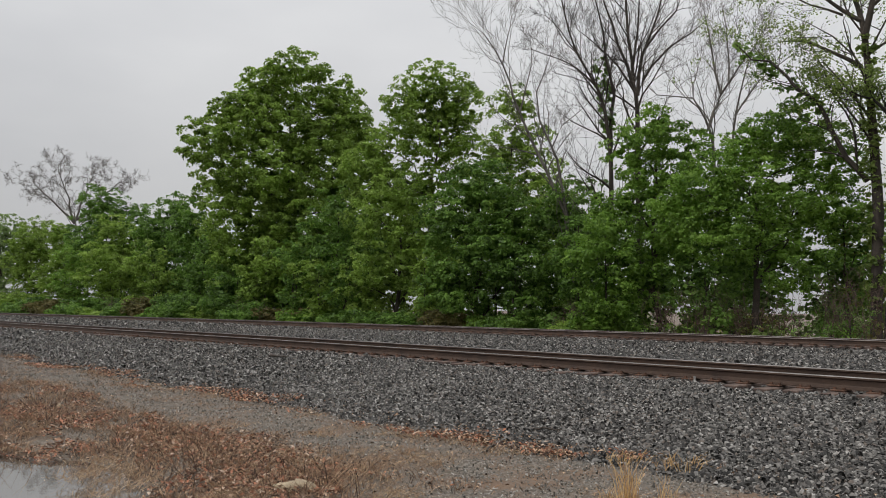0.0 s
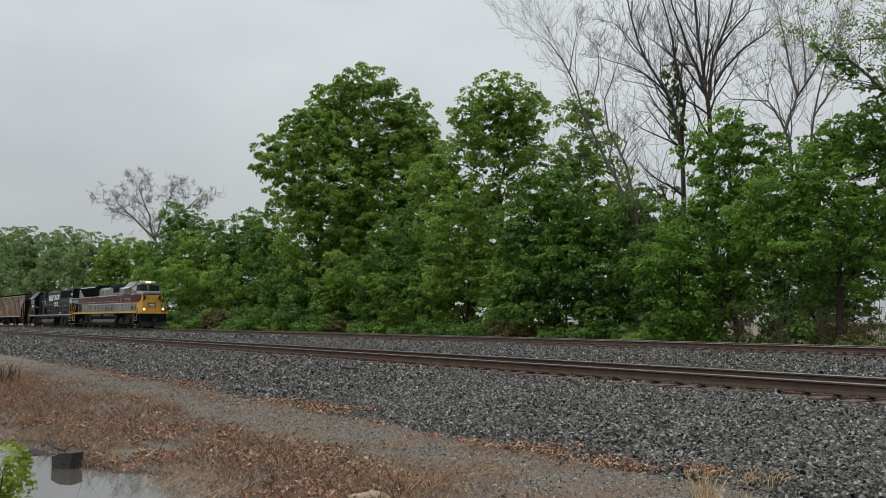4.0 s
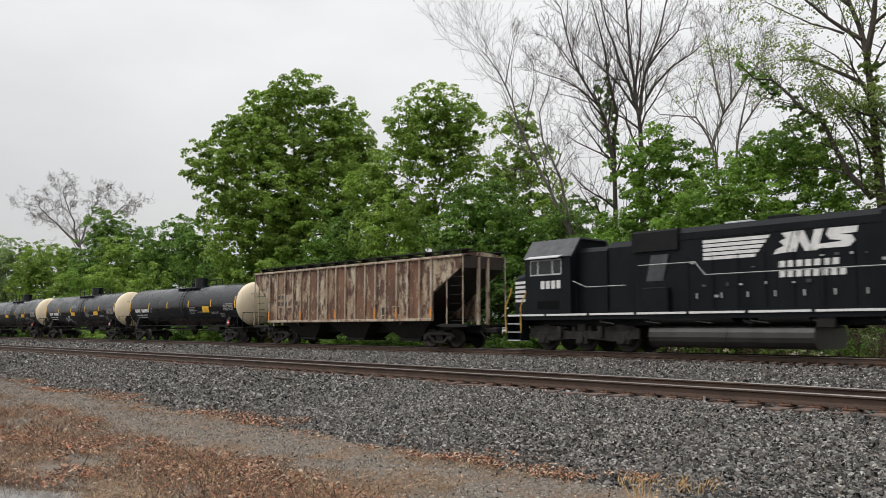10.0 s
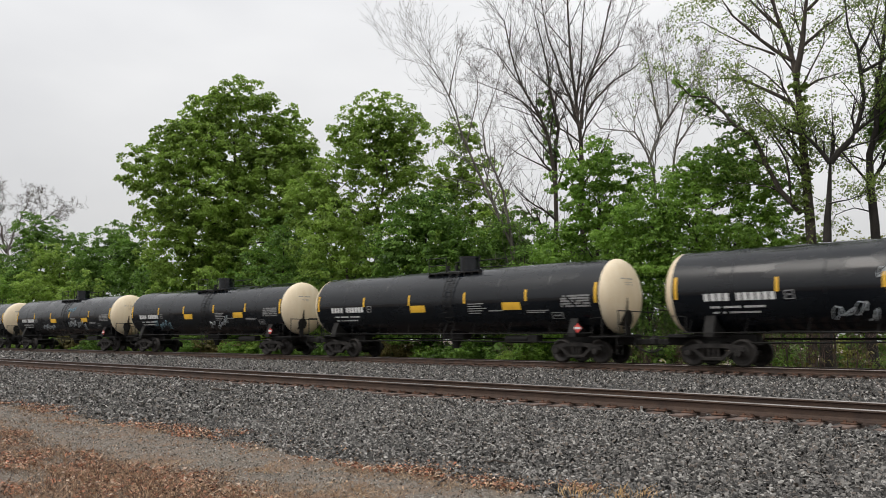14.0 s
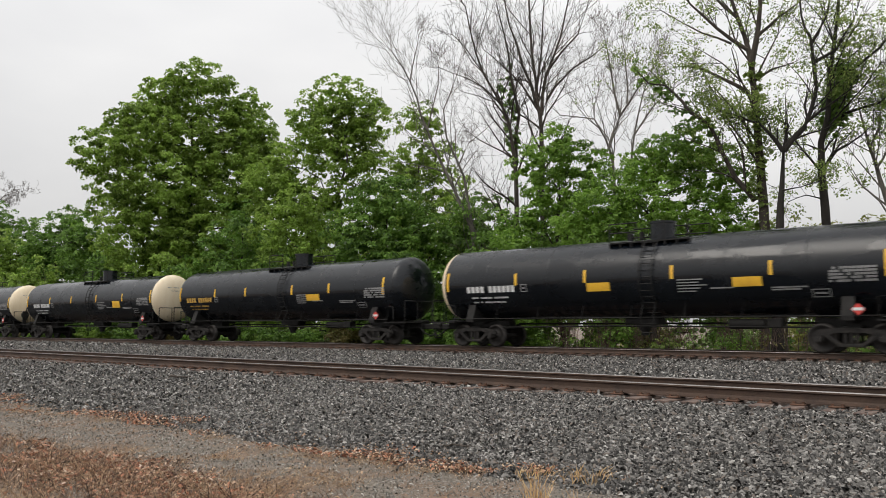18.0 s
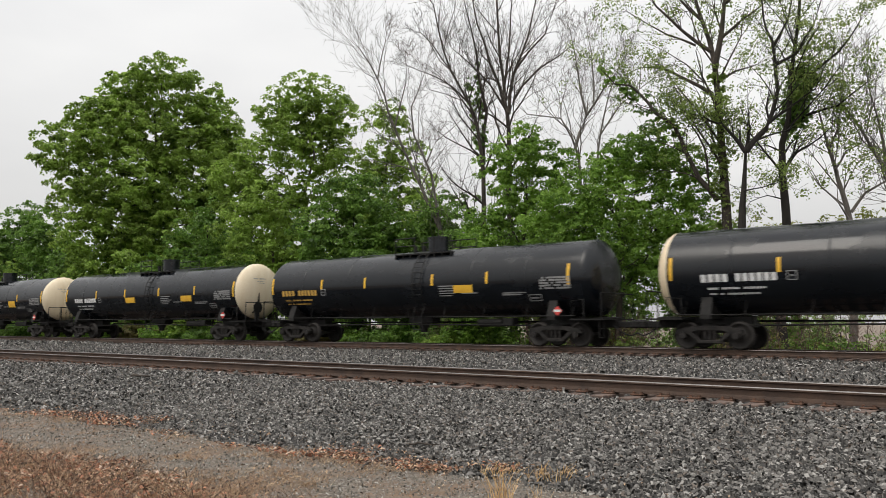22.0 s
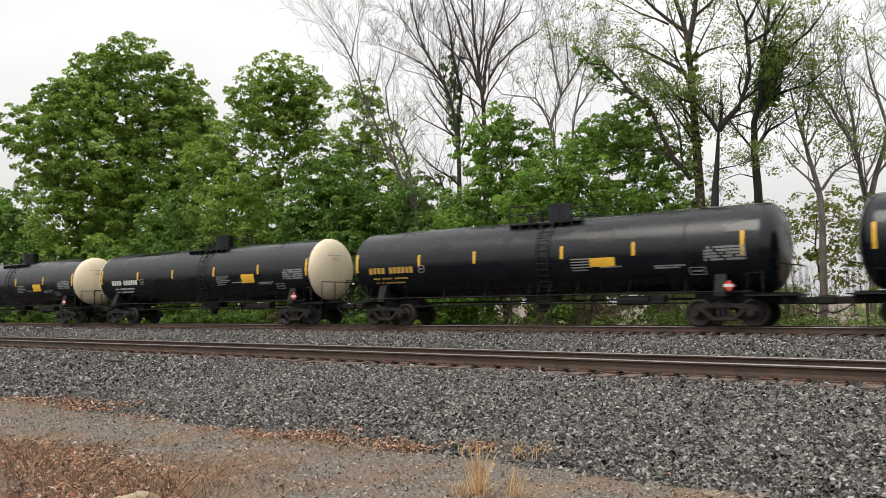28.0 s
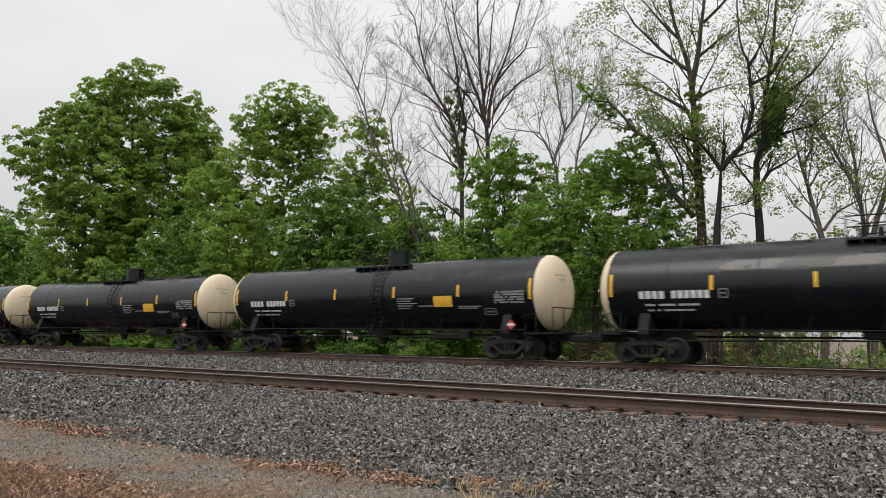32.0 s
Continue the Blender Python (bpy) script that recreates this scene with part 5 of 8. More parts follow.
    if soot:
        part("brake_wheel", Shape().lathe([(0, 0.02), (0, 0.28), (0.04, 0.30), (0.04, 0.26), (0.02, 0.02)], cx=H + 0.72, cyy=-0.55, cz=1.75, n=16), M_STEEL, car)
        part("brake_stand", Shape().box(H + 0.62, -0.68, 1.05, H + 0.72, -0.42, 1.75, 0.02), M_STEEL, car)
        part("soot_stain", curved_head_stain(H, R, CZ), M_SOOT, car, "dark soot streak down the end")
    # reflective stripes and panels
    stripes = (-8.45, -4.88, -1.70, 1.76, 5.12, 8.45) if kind == "cream" else (-8.6, -5.1, -2.3, 1.6, 4.4, 8.1)
    for side in (-1, 1):
        for i, x in enumerate(stripes):
            h = 0.40 if i in (0, 5) else 0.24
            zc = 2.72
            part("reflector_stripe", curved_panel(x - 0.055, x + 0.055, zc - h, zc + h, R, CZ, 0.012, side), M_YELLOW, car)
    px = (4.35,) if kind == "cream" else (3.2,)
    if panels == 2:
        px = (4.35, -1.15)
    for i, x in enumerate(px):
        w, h = (0.46, 0.22) if kind == "cream" and panels == 1 else (0.48, 0.16)
        part("warning_panel", curved_panel(x - w, x + w, 2.30 - h, 2.30 + h, R, CZ, 0.016), M_YELLOW, car, "yellow warning panel")
    ink = M_WHITE if kind == "cream" else M_GOLD
    x0 = -7.4 if kind == "cream" else -7.9
    tagged(part("reporting_mark", bars(x0, x0 + 0.95, 2.36, 0.26, 4, R, CZ, 0.28), ink, car, "row of plain lettering bars"), kind="stuff")
    tagged(part("car_number", bars(x0 + 1.15, x0 + 2.5, 2.36, 0.26, 6, R, CZ, 0.28), ink, car, "row of plain lettering bars"), kind="stuff")
    tagged(part("small_print", Shape().add(*two(bars(x0 + 0.2, x0 + 2.1, 2.02, 0.07, 16, R, CZ, 0.25, skip=(3, 9)), 0)).add(*two(bars(x0 + 0.25, x0 + 1.9, 1.84, 0.06, 14, R, CZ, 0.25, skip=(2, 4)), 0)), ink, car), kind="stuff")
    part("stencil_frame", frame_panel(x0 + 2.75, x0 + 3.05, 2.22, 2.52, R, CZ), M_GREYLET, car)
    sh = Shape()
    for k, (a, b) in enumerate(((1.95, 2.85), (1.95, 2.7), (1.95, 3.0), (1.95, 2.75), (1.95, 2.6))):
        c = curved_panel(a, b, 2.42 - k * 0.10, 2.46 - k * 0.10, R, CZ, 0.012, -1, 1)
        sh.add(c.v, c.f)
    for a, b, z in ((3.1, 3.9, 2.10), (5.1, 6.2, 2.06), (5.1, 6.0, 1.99)):
        c = curved_panel(a, b, z, z + 0.045, R, CZ, 0.012, -1, 1)
        sh.add(c.v, c.f)
    tagged(part("service_lettering", sh, M_GREYLET, car), kind="stuff")
    sh = Shape()
    for r in range(5):
        c = bars(6.85, 8.2, 2.62 - r * 0.10, 0.07, 13, R, CZ, 0.22, skip=(r + 2, (r * 3) % 11))
        sh.add(c.v, c.f)
    tagged(part("data_table", sh, M_GREYLET, car, "block of small grey lettering bars"), kind="stuff")
    part("stencil_frame", frame_panel(6.3, 6.85, 1.74, 2.0, R, CZ), M_GREYLET, car)
    for px_, face in ((7.62, None),):
        y = -1.47
        pl = part("placard", Shape().add([(px_, y, 1.16), (px_ + 0.19, y, 1.35), (px_, y, 1.54), (px_ - 0.19, y, 1.35), (px_, y + 0.02, 1.16), (px_ + 0.19, y + 0.02, 1.35), (px_, y + 0.02, 1.54), (px_ - 0.19, y + 0.02, 1.35)],
                  [(0, 1, 2, 3), (7, 6, 5, 4), (0, 4, 5, 1), (1, 5, 6, 2), (2, 6, 7, 3), (3, 7, 4, 0)]), M_RED, car, "red diamond hazard placard")
        part("placard_band", Shape().box(px_ - 0.15, y - 0.006, 1.31, px_ + 0.15, y - 0.001, 1.40), M_WHITE, pl)
    for (a, b, c, d, sd, mm) in paint:
        scrawl(a, b, c, d, R, CZ, sd, mm, car)
    return car


def two(sh, _):
    return sh.v, sh.f


def frame_panel(x0, x1, z0, z1, R, CZ):
    sh = Shape()
    t = 0.03
    for a, b, c, d in ((x0, x1, z0, z0 + t), (x0, x1, z1 - t, z1), (x0, x0 + t, z0, z1), (x1 - t, x1, z0, z1), (x0 + 0.1, x1 - 0.1, (z0 + z1) / 2 - 0.03, (z0 + z1) / 2 + 0.03)):
        c_ = curved_panel(a, b, c, d, R, CZ, 0.012, -1, 1)
        sh.add(c_.v, c_.f)
    return sh


def curved_head_stain(H, R, CZ):
    """A ragged streak lying on the domed end."""
    v, f = [], []
    prof = [(1.0, 0.03), (0.8, 0.06), (0.55, 0.09), (0.3, 0.15), (0.0, 0.22), (-0.2, 0.26)]
    for k, (h, w) in enumerate(prof):
        z = CZ - 1.1 + h
        for y in (-0.35 - w, -0.35 + w * 0.7):
            q = min(0.999, math.hypot(y, z - CZ) / R)
            a = math.acos(q ** 1.25)
            v.append((H + 0.60 * math.sin(a) + 0.012, y, z))
    for k in range(len(prof) - 1):
        f.append((2 * k, 2 * k + 1, 2 * k + 3, 2 * k + 2))
    return Shape().add(v, f)


M_SOOT = mat("soot", (0.03, 0.024, 0.018), (0.08, 0.06, 0.04), 0.9, scale=3, grain=40, bump=0.1)
M_CREAM_HEAD = mat("cream_head", (0.70, 0.60, 0.44), (0.80, 0.72, 0.57), 0.5, scale=1.0, grain=40, bump=0.03, streak=0.3, spots=(0.42, 0.33, 0.22), spot_at=0.68)

TRAIN = []
M_SPRAY = mat("pale_spray_paint", (0.50, 0.52, 0.53), (0.38, 0.42, 0.46), 0.6, scale=3, grain=40, bump=0.0)
M_SPRAYBLUE = mat("blue_spray_paint", (0.16, 0.30, 0.40), (0.30, 0.42, 0.46), 0.6, scale=3, grain=40, bump=0.0)
TAGS = {1: ((-2.0, -0.6, 2.9, 3.1, 4, M_SPRAY), (-3.4, -1.6, 1.5, 1.9, 5, M_SPRAY)), 3: ((-5.6, -3.6, 1.7, 2.0, 6, M_SPRAYBLUE), (1.0, 3.2, 1.6, 2.1, 7, M_SPRAY)),
        4: ((-3.6, -1.2, 1.75, 2.0, 8, M_SPRAY), (1.2, 2.6, 3.0, 3.2, 9, M_SPRAYBLUE), (1.4, 4.4, 1.8, 2.1, 10, M_SPRAY))}
tank_a = tank_car("black tank car with cream ends and one yellow panel", "cream", 1)
tank_b = tank_car("black tank car with cream ends and two yellow panels", "cream", 2, soot=1)
tank_u = tank_car("all-black tank car with gold lettering", "black", 1, half=8.6)
CARS = "abbbbbuabubabuuaaaaaaaaa"
used = set()
for i, c in enumerate(CARS):
    src = {"a": tank_a, "b": tank_b, "u": tank_u}[c]
    car = src if c not in used and i not in TAGS else copy_thing(src, Matrix())
    if i not in TAGS:
        used.add(c)
    for a0, a1, z0, z1, sd, mm in TAGS.get(i, ()):
        scrawl(a0, a1, z0, z1, 1.49, 2.63, sd, mm, car)
        tagged(car, "black tank car with cream ends and painted graffiti")
    if c != "u" and (i < 6 or i in (10, 12)):
        for ob in car.children:
            if ob.name.startswith("tank_head"):
                ob.material_slots[0].link = "OBJECT"
                ob.material_slots[0].material = M_CREAM
                tagged(ob, "yellowed cream domed end")
    slack = float(np.interp(i, (0, 2, 6, 14, 17), (0.4, 0.4, 0.0, 0.0, 0.28))) - (0.3 if i == 9 else 0.12 if c == "u" else 0.0)
    TRAIN.append((car, -8.9 - i * 20.26 - 0.25 * CARS[:i].count("u") + slack, 14.6))

# engine paints
M_GREYP = mat("grey_engine_paint", (0.205, 0.23, 0.205), (0.145, 0.165, 0.145), 0.42, scale=1.2, grain=40, bump=0.04, streak=0.4, spots=(0.20, 0.20, 0.18), spot_at=0.7)
M_MAROON = mat("maroon_engine_paint", (0.085, 0.010, 0.015), (0.055, 0.008, 0.011), 0.5, scale=1.2, grain=40, bump=0.04, streak=0.4)
M_ENGYEL = mat("yellow_engine_paint", (0.70, 0.40, 0.055), (0.52, 0.30, 0.05), 0.5, scale=1.5, grain=40, bump=0.04, streak=0.4)
M_ENGBLK = mat("black_engine_paint", (0.0045, 0.0065, 0.009), (0.009, 0.0115, 0.014), 0.42, spec=0.14, scale=0.9, grain=40, bump=0.05, streak=0.4)
M_TANKGREY = mat("grimy_tank_grey", (0.036, 0.036, 0.035), (0.017, 0.016, 0.0155), 0.42, scale=1.2, grain=40, bump=0.08, streak=0.4)
M_ROOF = mat("dark_roof", (0.008, 0.0085, 0.0095), (0.015, 0.015, 0.016), 0.8, spec=0.2, scale=1.5, grain=40, bump=0.1)
M_GRILLE = mat("black_grille", (0.003, 0.0035, 0.004), (0.006, 0.0065, 0.007), 0.8, spec=0.1, scale=9, grain=90, bump=0.5)
M_SHADE = mat("pale_sunshade", (0.55, 0.57, 0.58), (0.45, 0.47, 0.48), 0.5, scale=2, grain=40, bump=0.02)
M_RUSTBOX = mat("heat_browned_steel", (0.05, 0.035, 0.03), (0.03, 0.025, 0.025), 0.7, scale=3, grain=40, bump=0.1)
M_HANDRAIL = mat("pale_handrail", (0.42, 0.43, 0.42), (0.32, 0.33, 0.32), 0.5, scale=3, grain=40, bump=0.02)
M_GLASS = mat("dark_cab_glass", (0.012, 0.014, 0.015), (0.02, 0.022, 0.024), 0.08, scale=2, grain=30, bump=0.0)
M_LAMP = glow_mat("headlight", (1.0, 0.56, 0.26), 4.5)
M_PLOW = mat("plow_grey", (0.075, 0.08, 0.088), (0.045, 0.048, 0.052), 0.6, scale=3, grain=40, bump=0.1)
M_HOPPER = mat("rusted_hopper_paint", (0.46, 0.40, 0.29), (0.22, 0.125, 0.075), 0.8, scale=1.1, grain=35, bump=0.2, streak=0.45, spots=(0.085, 0.042, 0.030), spot_at=0.50)
M_HOPRUST = mat("rusted_bay_sheet", (0.20, 0.105, 0.062), (0.085, 0.045, 0.034), 0.85, scale=1.6, grain=35, bump=0.25, streak=0.4, spots=(0.36, 0.28, 0.19), spot_at=0.60)
M_HOPRIB = mat("worn_hopper_rib", (0.46, 0.41, 0.33), (0.30, 0.20, 0.135), 0.75, scale=2.2, grain=35, bump=0.15, streak=0.4, spots=(0.13, 0.062, 0.042), spot_at=0.57)
M_ORANGE = mat("orange_reflector", (0.72, 0.26, 0.03), (0.6, 0.22, 0.03), 0.5, scale=4, grain=40, bump=0.0)
M_DARKLET = mat("dark_lettering", (0.05, 0.045, 0.04), (0.08, 0.07, 0.06), 0.7, scale=4, grain=40, bump=0.0)


def hood(name, x0, x1, z0, z1, w, m, parent, crown=0.0, label=""):
    """A length of engine hood; crown: how far its top edges are cut back."""
    if crown:
        poly = [(-w, z0), (w, z0), (w, z1 - crown), (w - crown, z1), (-w + crown, z1), (-w, z1 - crown)]
    else:
        poly = [(-w, z0), (w, z0), (w, z1), (-w, z1)]
    return part(name, Shape().prism(poly, x0, x1, "x"), m, parent, label)


def walkway_rail(parent, x0, x1, y, z0, z1, m, n):
    sh = Shape().cyl((x0, y, z1), (x1, y, z1), 0.022, 6)
    part("handrail", sh, m, parent)
    for k in range(n):
        x = x0 + (x1 - x0) * k / (n - 1)
        part("stanchion", Shape().cyl((x, y, z0), (x, y, z1), 0.02, 6), m, parent)


def end_steps(parent, x, s, m, mstep):
    """Boarding steps at one corner on each side, with two bent grab rails."""
    for sy in (-1, 1):
        y0, y1 = sorted((sy * 0.95, sy * 1.5))
        sh = Shape().box(x - 0.42, y0, 0.42, x - 0.38, y1, 1.5).box(x + 0.38, y0, 0.42, x + 0.42, y1, 1.5).box(x - 0.42, sy * 0.95 - 0.02, 0.42, x + 0.42, sy * 0.95 + 0.02, 1.5)
        part("step_well", sh, M_ENGBLK, parent)
        for z in (0.42, 0.78, 1.14):
            part("step", Shape().box(x - 0.38, y0, z - 0.02, x + 0.38, y1, z + 0.02), mstep, parent)
        for dx in (-0.45, 0.45):
            part("grab_rail", Shape().tube([(x + dx, sy * 1.52, 0.75), (x + dx, sy * 1.54, 1.9), (x + dx - s * 0.25, sy * 1.5, 2.45), (x + dx - s * 0.3, sy * 1.45, 2.75)], 0.025, 6), m, parent)


def under_engine(parent, tank0, tank1, trucks, ends, tail=None):
    tail = tail or -ends
    part("underframe", Shape().box(tail, -0.8, 1.05, ends, 0.8, 1.55, 0.03), M_ENGBLK, parent)
    side = [(1.0, 0.24), (1.18, 0.32), (1.29, 0.46), (1.33, 0.62), (1.31, 0.80), (1.22, 0.95), (1.05, 1.04)]
    sh = Shape().prism([(-y, z) for y, z in side][::-1] + side, tank0 + 0.04, tank1 - 0.04, "x")
    for x in (tank0, tank1 - 0.05, (tank0 + tank1) / 2):
        rim = [(y + 0.02, z) for y, z in side]
        sh.prism([(-y, z) for y, z in rim][::-1] + rim, x, x + 0.05, "x")
    part("fuel_tank", sh, M_TANKGREY, parent, "grimy dark fuel tank")
    for s in (-1, 1):
        part("air_reservoir", Shape().cyl((tank0 + 0.1, s * 1.22, 1.36), (tank0 + 3.4, s * 1.22, 1.36), 0.22, 14), M_TANKGREY, parent)
        part("air_reservoir", Shape().cyl((tank0 + 4.4, s * 1.22, 1.36), (tank1 - 0.1, s * 1.22, 1.36), 0.22, 14), M_TANKGREY, parent)
        part("equipment_box", Shape().box(tank1 + 0.1, s * 1.25 - 0.15, 0.95, tank1 + 0.7, s * 1.25 + 0.15, 1.4, 0.03), M_STEEL, parent)
        part("drop_pipe", Shape().tube([(tank0 + 3.8, s * 1.3, 1.5), (tank0 + 3.85, s * 1.32, 1.2), (tank0 + 4.1, s * 1.3, 1.1)], 0.06, 8), M_STEEL, parent)
    for x in trucks:
        truck3d(parent, x, loco=True)
    coupler(parent, ends - 0.1, 1)
    coupler(parent, tail + 0.1, -1)


def side_patch(name, pts, m, parent, yf, label="", both=True):
    """A thin painted plate on the engine's side; yf gives the side's half width at x."""
    for s in ((-1, 1) if both else (-1,)):
        v = [(x, s * (yf(x) + 0.008), z) for x, z in pts] + [(x, s * (yf(x) - 0.02), z) for x, z in pts]
        n = len(pts)
        f = [tuple(range(n)), tuple(range(2 * n - 1, n - 1, -1))] + [(i, (i + 1) % n, (i + 1) % n + n, i + n) for i in range(n)]
        part(name, Shape().add(v, f), m, parent, label)


def road_engine():
    """The leading engine: grey, maroon and yellow, wide cab, flared radiators."""
    en = tagged(new("locomotive"), "grey maroon and yellow diesel locomotive with lit headlights", "locomotive")
    E, W = 12.1, 1.02
    under_engine(en, -5.3, 2.9, (-8.5, 6.4), E, -12.75)
    part("walkway_sill", Shape().box(-12.8, -1.5, 1.55, 11.2, 1.5, 1.64), M_ENGBLK, en)
    for s in (-1, 1):
        y0, y1 = sorted((s * 1.5, s * 1.515))
        part("sill_stripe", Shape().box(-12.8, y0, 1.58, 11.1, y1, 1.76), M_ENGYEL, en, "yellow stripe along the sill")
    # long hood in painted bands
    x0, x1 = -12.1, 6.0
    hood("lower_band", x0, x1, 1.64, 2.62, W, M_GREYP, en)
    hood("yellow_line", x0, x1, 2.62, 2.68, W + 0.004, M_CREAM, en)
    hood("maroon_band", x0, x1, 2.68, 3.50, W, M_MAROON, en)
    hood("yellow_line", x0, x1, 3.50, 3.56, W + 0.004, M_CREAM, en)
    hood("upper_band", x0, -9.7, 3.56, 4.60, W, M_GREYP, en, 0.15)
    hood("upper_band", -4.2, 0.3, 3.56, 4.50, W, M_GREYP, en, 0.25)
    hood("upper_band", 0.3, 6.0, 3.56, 4.35, W + 0.03, M_GREYP, en)
    hood("equipment_roof", 0.3, 3.4, 4.35, 4.78, W + 0.05, M_ROOF, en, 0.12)
    hood("equipment_roof", 3.4, 6.0, 4.35, 4.80, W, M_ROOF, en, 0.2)
    part("inertial_grille", Shape().box(1.2, -W - 0.06, 3.85, 3.2, W + 0.06, 4.40), M_GRILLE, en)
    # flared radiator
    part("radiator_core", Shape().prism([(-W, 3.56), (W, 3.56), (1.46, 4.42), (1.46, 4.62), (-1.46, 4.62), (-1.46, 4.42)], -9.8, -4.2, "x"), M_GRILLE, en)
    part("radiator_roof", Shape().prism([(-1.47, 4.62), (1.47, 4.62), (1.1, 4.82), (-1.1, 4.82)], -9.9, -4.1, "x"), M_ROOF, en)
    for s in (-1, 1):
        y0, y1 = sorted((s * 1.44, s * 1.50))
        part("radiator_lip", Shape().box(-9.9, y0, 4.56, -4.1, y1, 4.68), M_SHADE, en)
        for x in (-9.85, -4.15):
            part("radiator_cheek", Shape().prism([(s * W, 3.56), (s * 1.47, 4.42), (s * 1.47, 4.62), (s * W, 4.62)], x - 0.05, x + 0.05, "x"), M_ROOF, en)
        for k in range(9):
            x = -9.2 + k * 0.62
            part("grille_rib", Shape().prism([(s * (W + 0.02), 3.60), (s * (W + 0.05), 3.60), (s * 1.475, 4.42), (s * 1.45, 4.42)], x - 0.02, x + 0.02, "x"), M_GRILLE, en)
        # doors and latches along the hood
        for k in range(13):
            x = -8.6 + k * 1.02
            part("door_seam", Shape().box(x - 0.012, s * (W + 0.006) - 0.004, 1.8, x + 0.012, s * (W + 0.006) + 0.004, 3.48), M_ENGBLK, en)
            if k % 2:
                part("door_latch", Shape().box(x + 0.28, s * (W + 0.02) - 0.02, 2.1, x + 0.36, s * (W + 0.02) + 0.02, 2.32, 0.008), M_ENGBLK, en)
        for k in range(5):
            x = -3.6 + k * 0.8
            part("lifting_lug", Shape().box(x - 0.07, s * (W + 0.02) - 0.03, 4.02, x + 0.07, s * (W + 0.02) + 0.03, 4.10, 0.01), M_SHADE, en)
    part("exhaust_stack", Shape().box(-1.2, -0.45, 4.48, 0.1, 0.45, 4.78, 0.05), M_ROOF, en)
    part("rear_door", Shape().box(-12.13, -0.4, 1.8, -12.09, 0.4, 3.4, 0.01), M_GREYP, en)
    for s in (-1, 1):
        y0, y1 = sorted((s * (W - 0.02), s * (W + 0.012)))
        # no opening is cut: a flat black plate gives the recess its shade
        part("end_recess", Shape().box(-12.0, y0, 1.72, -10.6, y1, 3.2), M_GRILLE, en, "flat black plate for the shade of the hood-end recess")
        for k in range(4):
            part("recess_bar", Shape().box(-12.0 + k * 0.46, s * (W + 0.02) - 0.01, 1.72, -11.95 + k * 0.46, s * (W + 0.02) + 0.01, 3.2), M_HANDRAIL, en)
        part("recess_lamp", Shape().cyl((-10.9, s * (W + 0.01), 3.0), (-10.9, s * (W + 0.09), 3.0), 0.2, 14), M_MAROON, en)
        for k in range(12):
            x = -9.6 + k * 1.02
            part("upper_door", Shape().box(x, s * (W + 0.012) - 0.008, 3.62, x + 0.02, s * (W + 0.012) + 0.008, 4.2), M_ENGBLK, en)
            part("hinge", Shape().box(x + 0.3, s * (W + 0.02) - 0.012, 2.42, x + 0.38, s * (W + 0.02) + 0.012, 2.52, 0.006), M_ENGBLK, en)
    # plain bars of the name along the hood
    for s in (-1,):
        for k in range(10):
            x = -4.3 + k * 0.78
            for dx in (0.0, 0.24):
                part("lettering_bar", Shape().box(x + dx, -W - 0.012, 1.90, x + dx + 0.09, -W - 0.002, 2.32), M_DARKLET, en)
    # cab
    cab = [(-1.5, 1.64), (1.5, 1.64), (1.5, 4.12), (1.42, 4.24), (0.85, 4.78), (-0.85, 4.78), (-1.42, 4.24), (-1.5, 4.12)]
    part("cab_shell", Shape().prism(cab, 6.0, 9.0, "x"), M_GREYP, en)
    part("cab_roof", Shape().prism([(-1.45, 4.25), (-0.87, 4.83), (0.87, 4.83), (1.45, 4.25), (1.41, 4.21), (0.83, 4.77), (-0.83, 4.77), (-1.41, 4.21)], 5.95, 9.1, "x"), M_GREYP, en)
    # windscreen slope ahead of the cab
    v = [(9.0, -1.5, 1.64), (9.0, 1.5, 1.64), (9.0, 1.5, 4.12), (9.0, 0.85, 4.78), (9.0, -0.85, 4.78), (9.0, -1.5, 4.12),
         (9.75, -1.35, 1.64), (9.75, 1.35, 1.64), (9.75, 1.35, 3.80), (9.35, 0.78, 4.72), (9.35, -0.78, 4.72), (9.75, -1.35, 3.80)]
    part("cab_front", Shape().add(v, [(0, 1, 2, 3, 4, 5), (6, 11, 10, 9, 8, 7), (0, 5, 11, 6), (1, 7, 8, 2), (2, 8, 9, 3), (3, 9, 10, 4), (4, 10, 11, 5), (0, 6, 7, 1)]), M_GREYP, en)
    for s in (-1, 1):
        a, b = sorted((s * 0.12, s * 1.14))
        part("windscreen", Shape().add([(9.74, a, 3.90), (9.74, b, 3.90), (9.50, b, 4.46), (9.50, a, 4.46), (9.69, a, 3.90), (9.69, b, 3.90), (9.45, b, 4.46), (9.45, a, 4.46)],
             [(0, 1, 2, 3), (7, 6, 5, 4), (0, 4, 5, 1), (3, 2, 6, 7), (0, 3, 7, 4), (1, 5, 6, 2)]), M_GLASS, en, "dark windscreen pane")
        y0, y1 = sorted((s * 1.49, s * 1.512))
        fr = part("side_window_frame", Shape().box(6.45, y0, 3.56, 8.75, y1, 4.10), M_GREYP, en)
        for x in (6.52, 7.05, 7.62, 8.22):
            part("window_pane", Shape().box(x, s * 1.516 - 0.004, 3.62, x + 0.46, s * 1.516 + 0.004, 4.05), M_GLASS, fr)
        sh = Shape().prism([(s * 1.47, 4.22), (s * 1.85, 4.08), (s * 1.85, 4.11), (s * 1.47, 4.26)], 6.3, 8.9, "x")
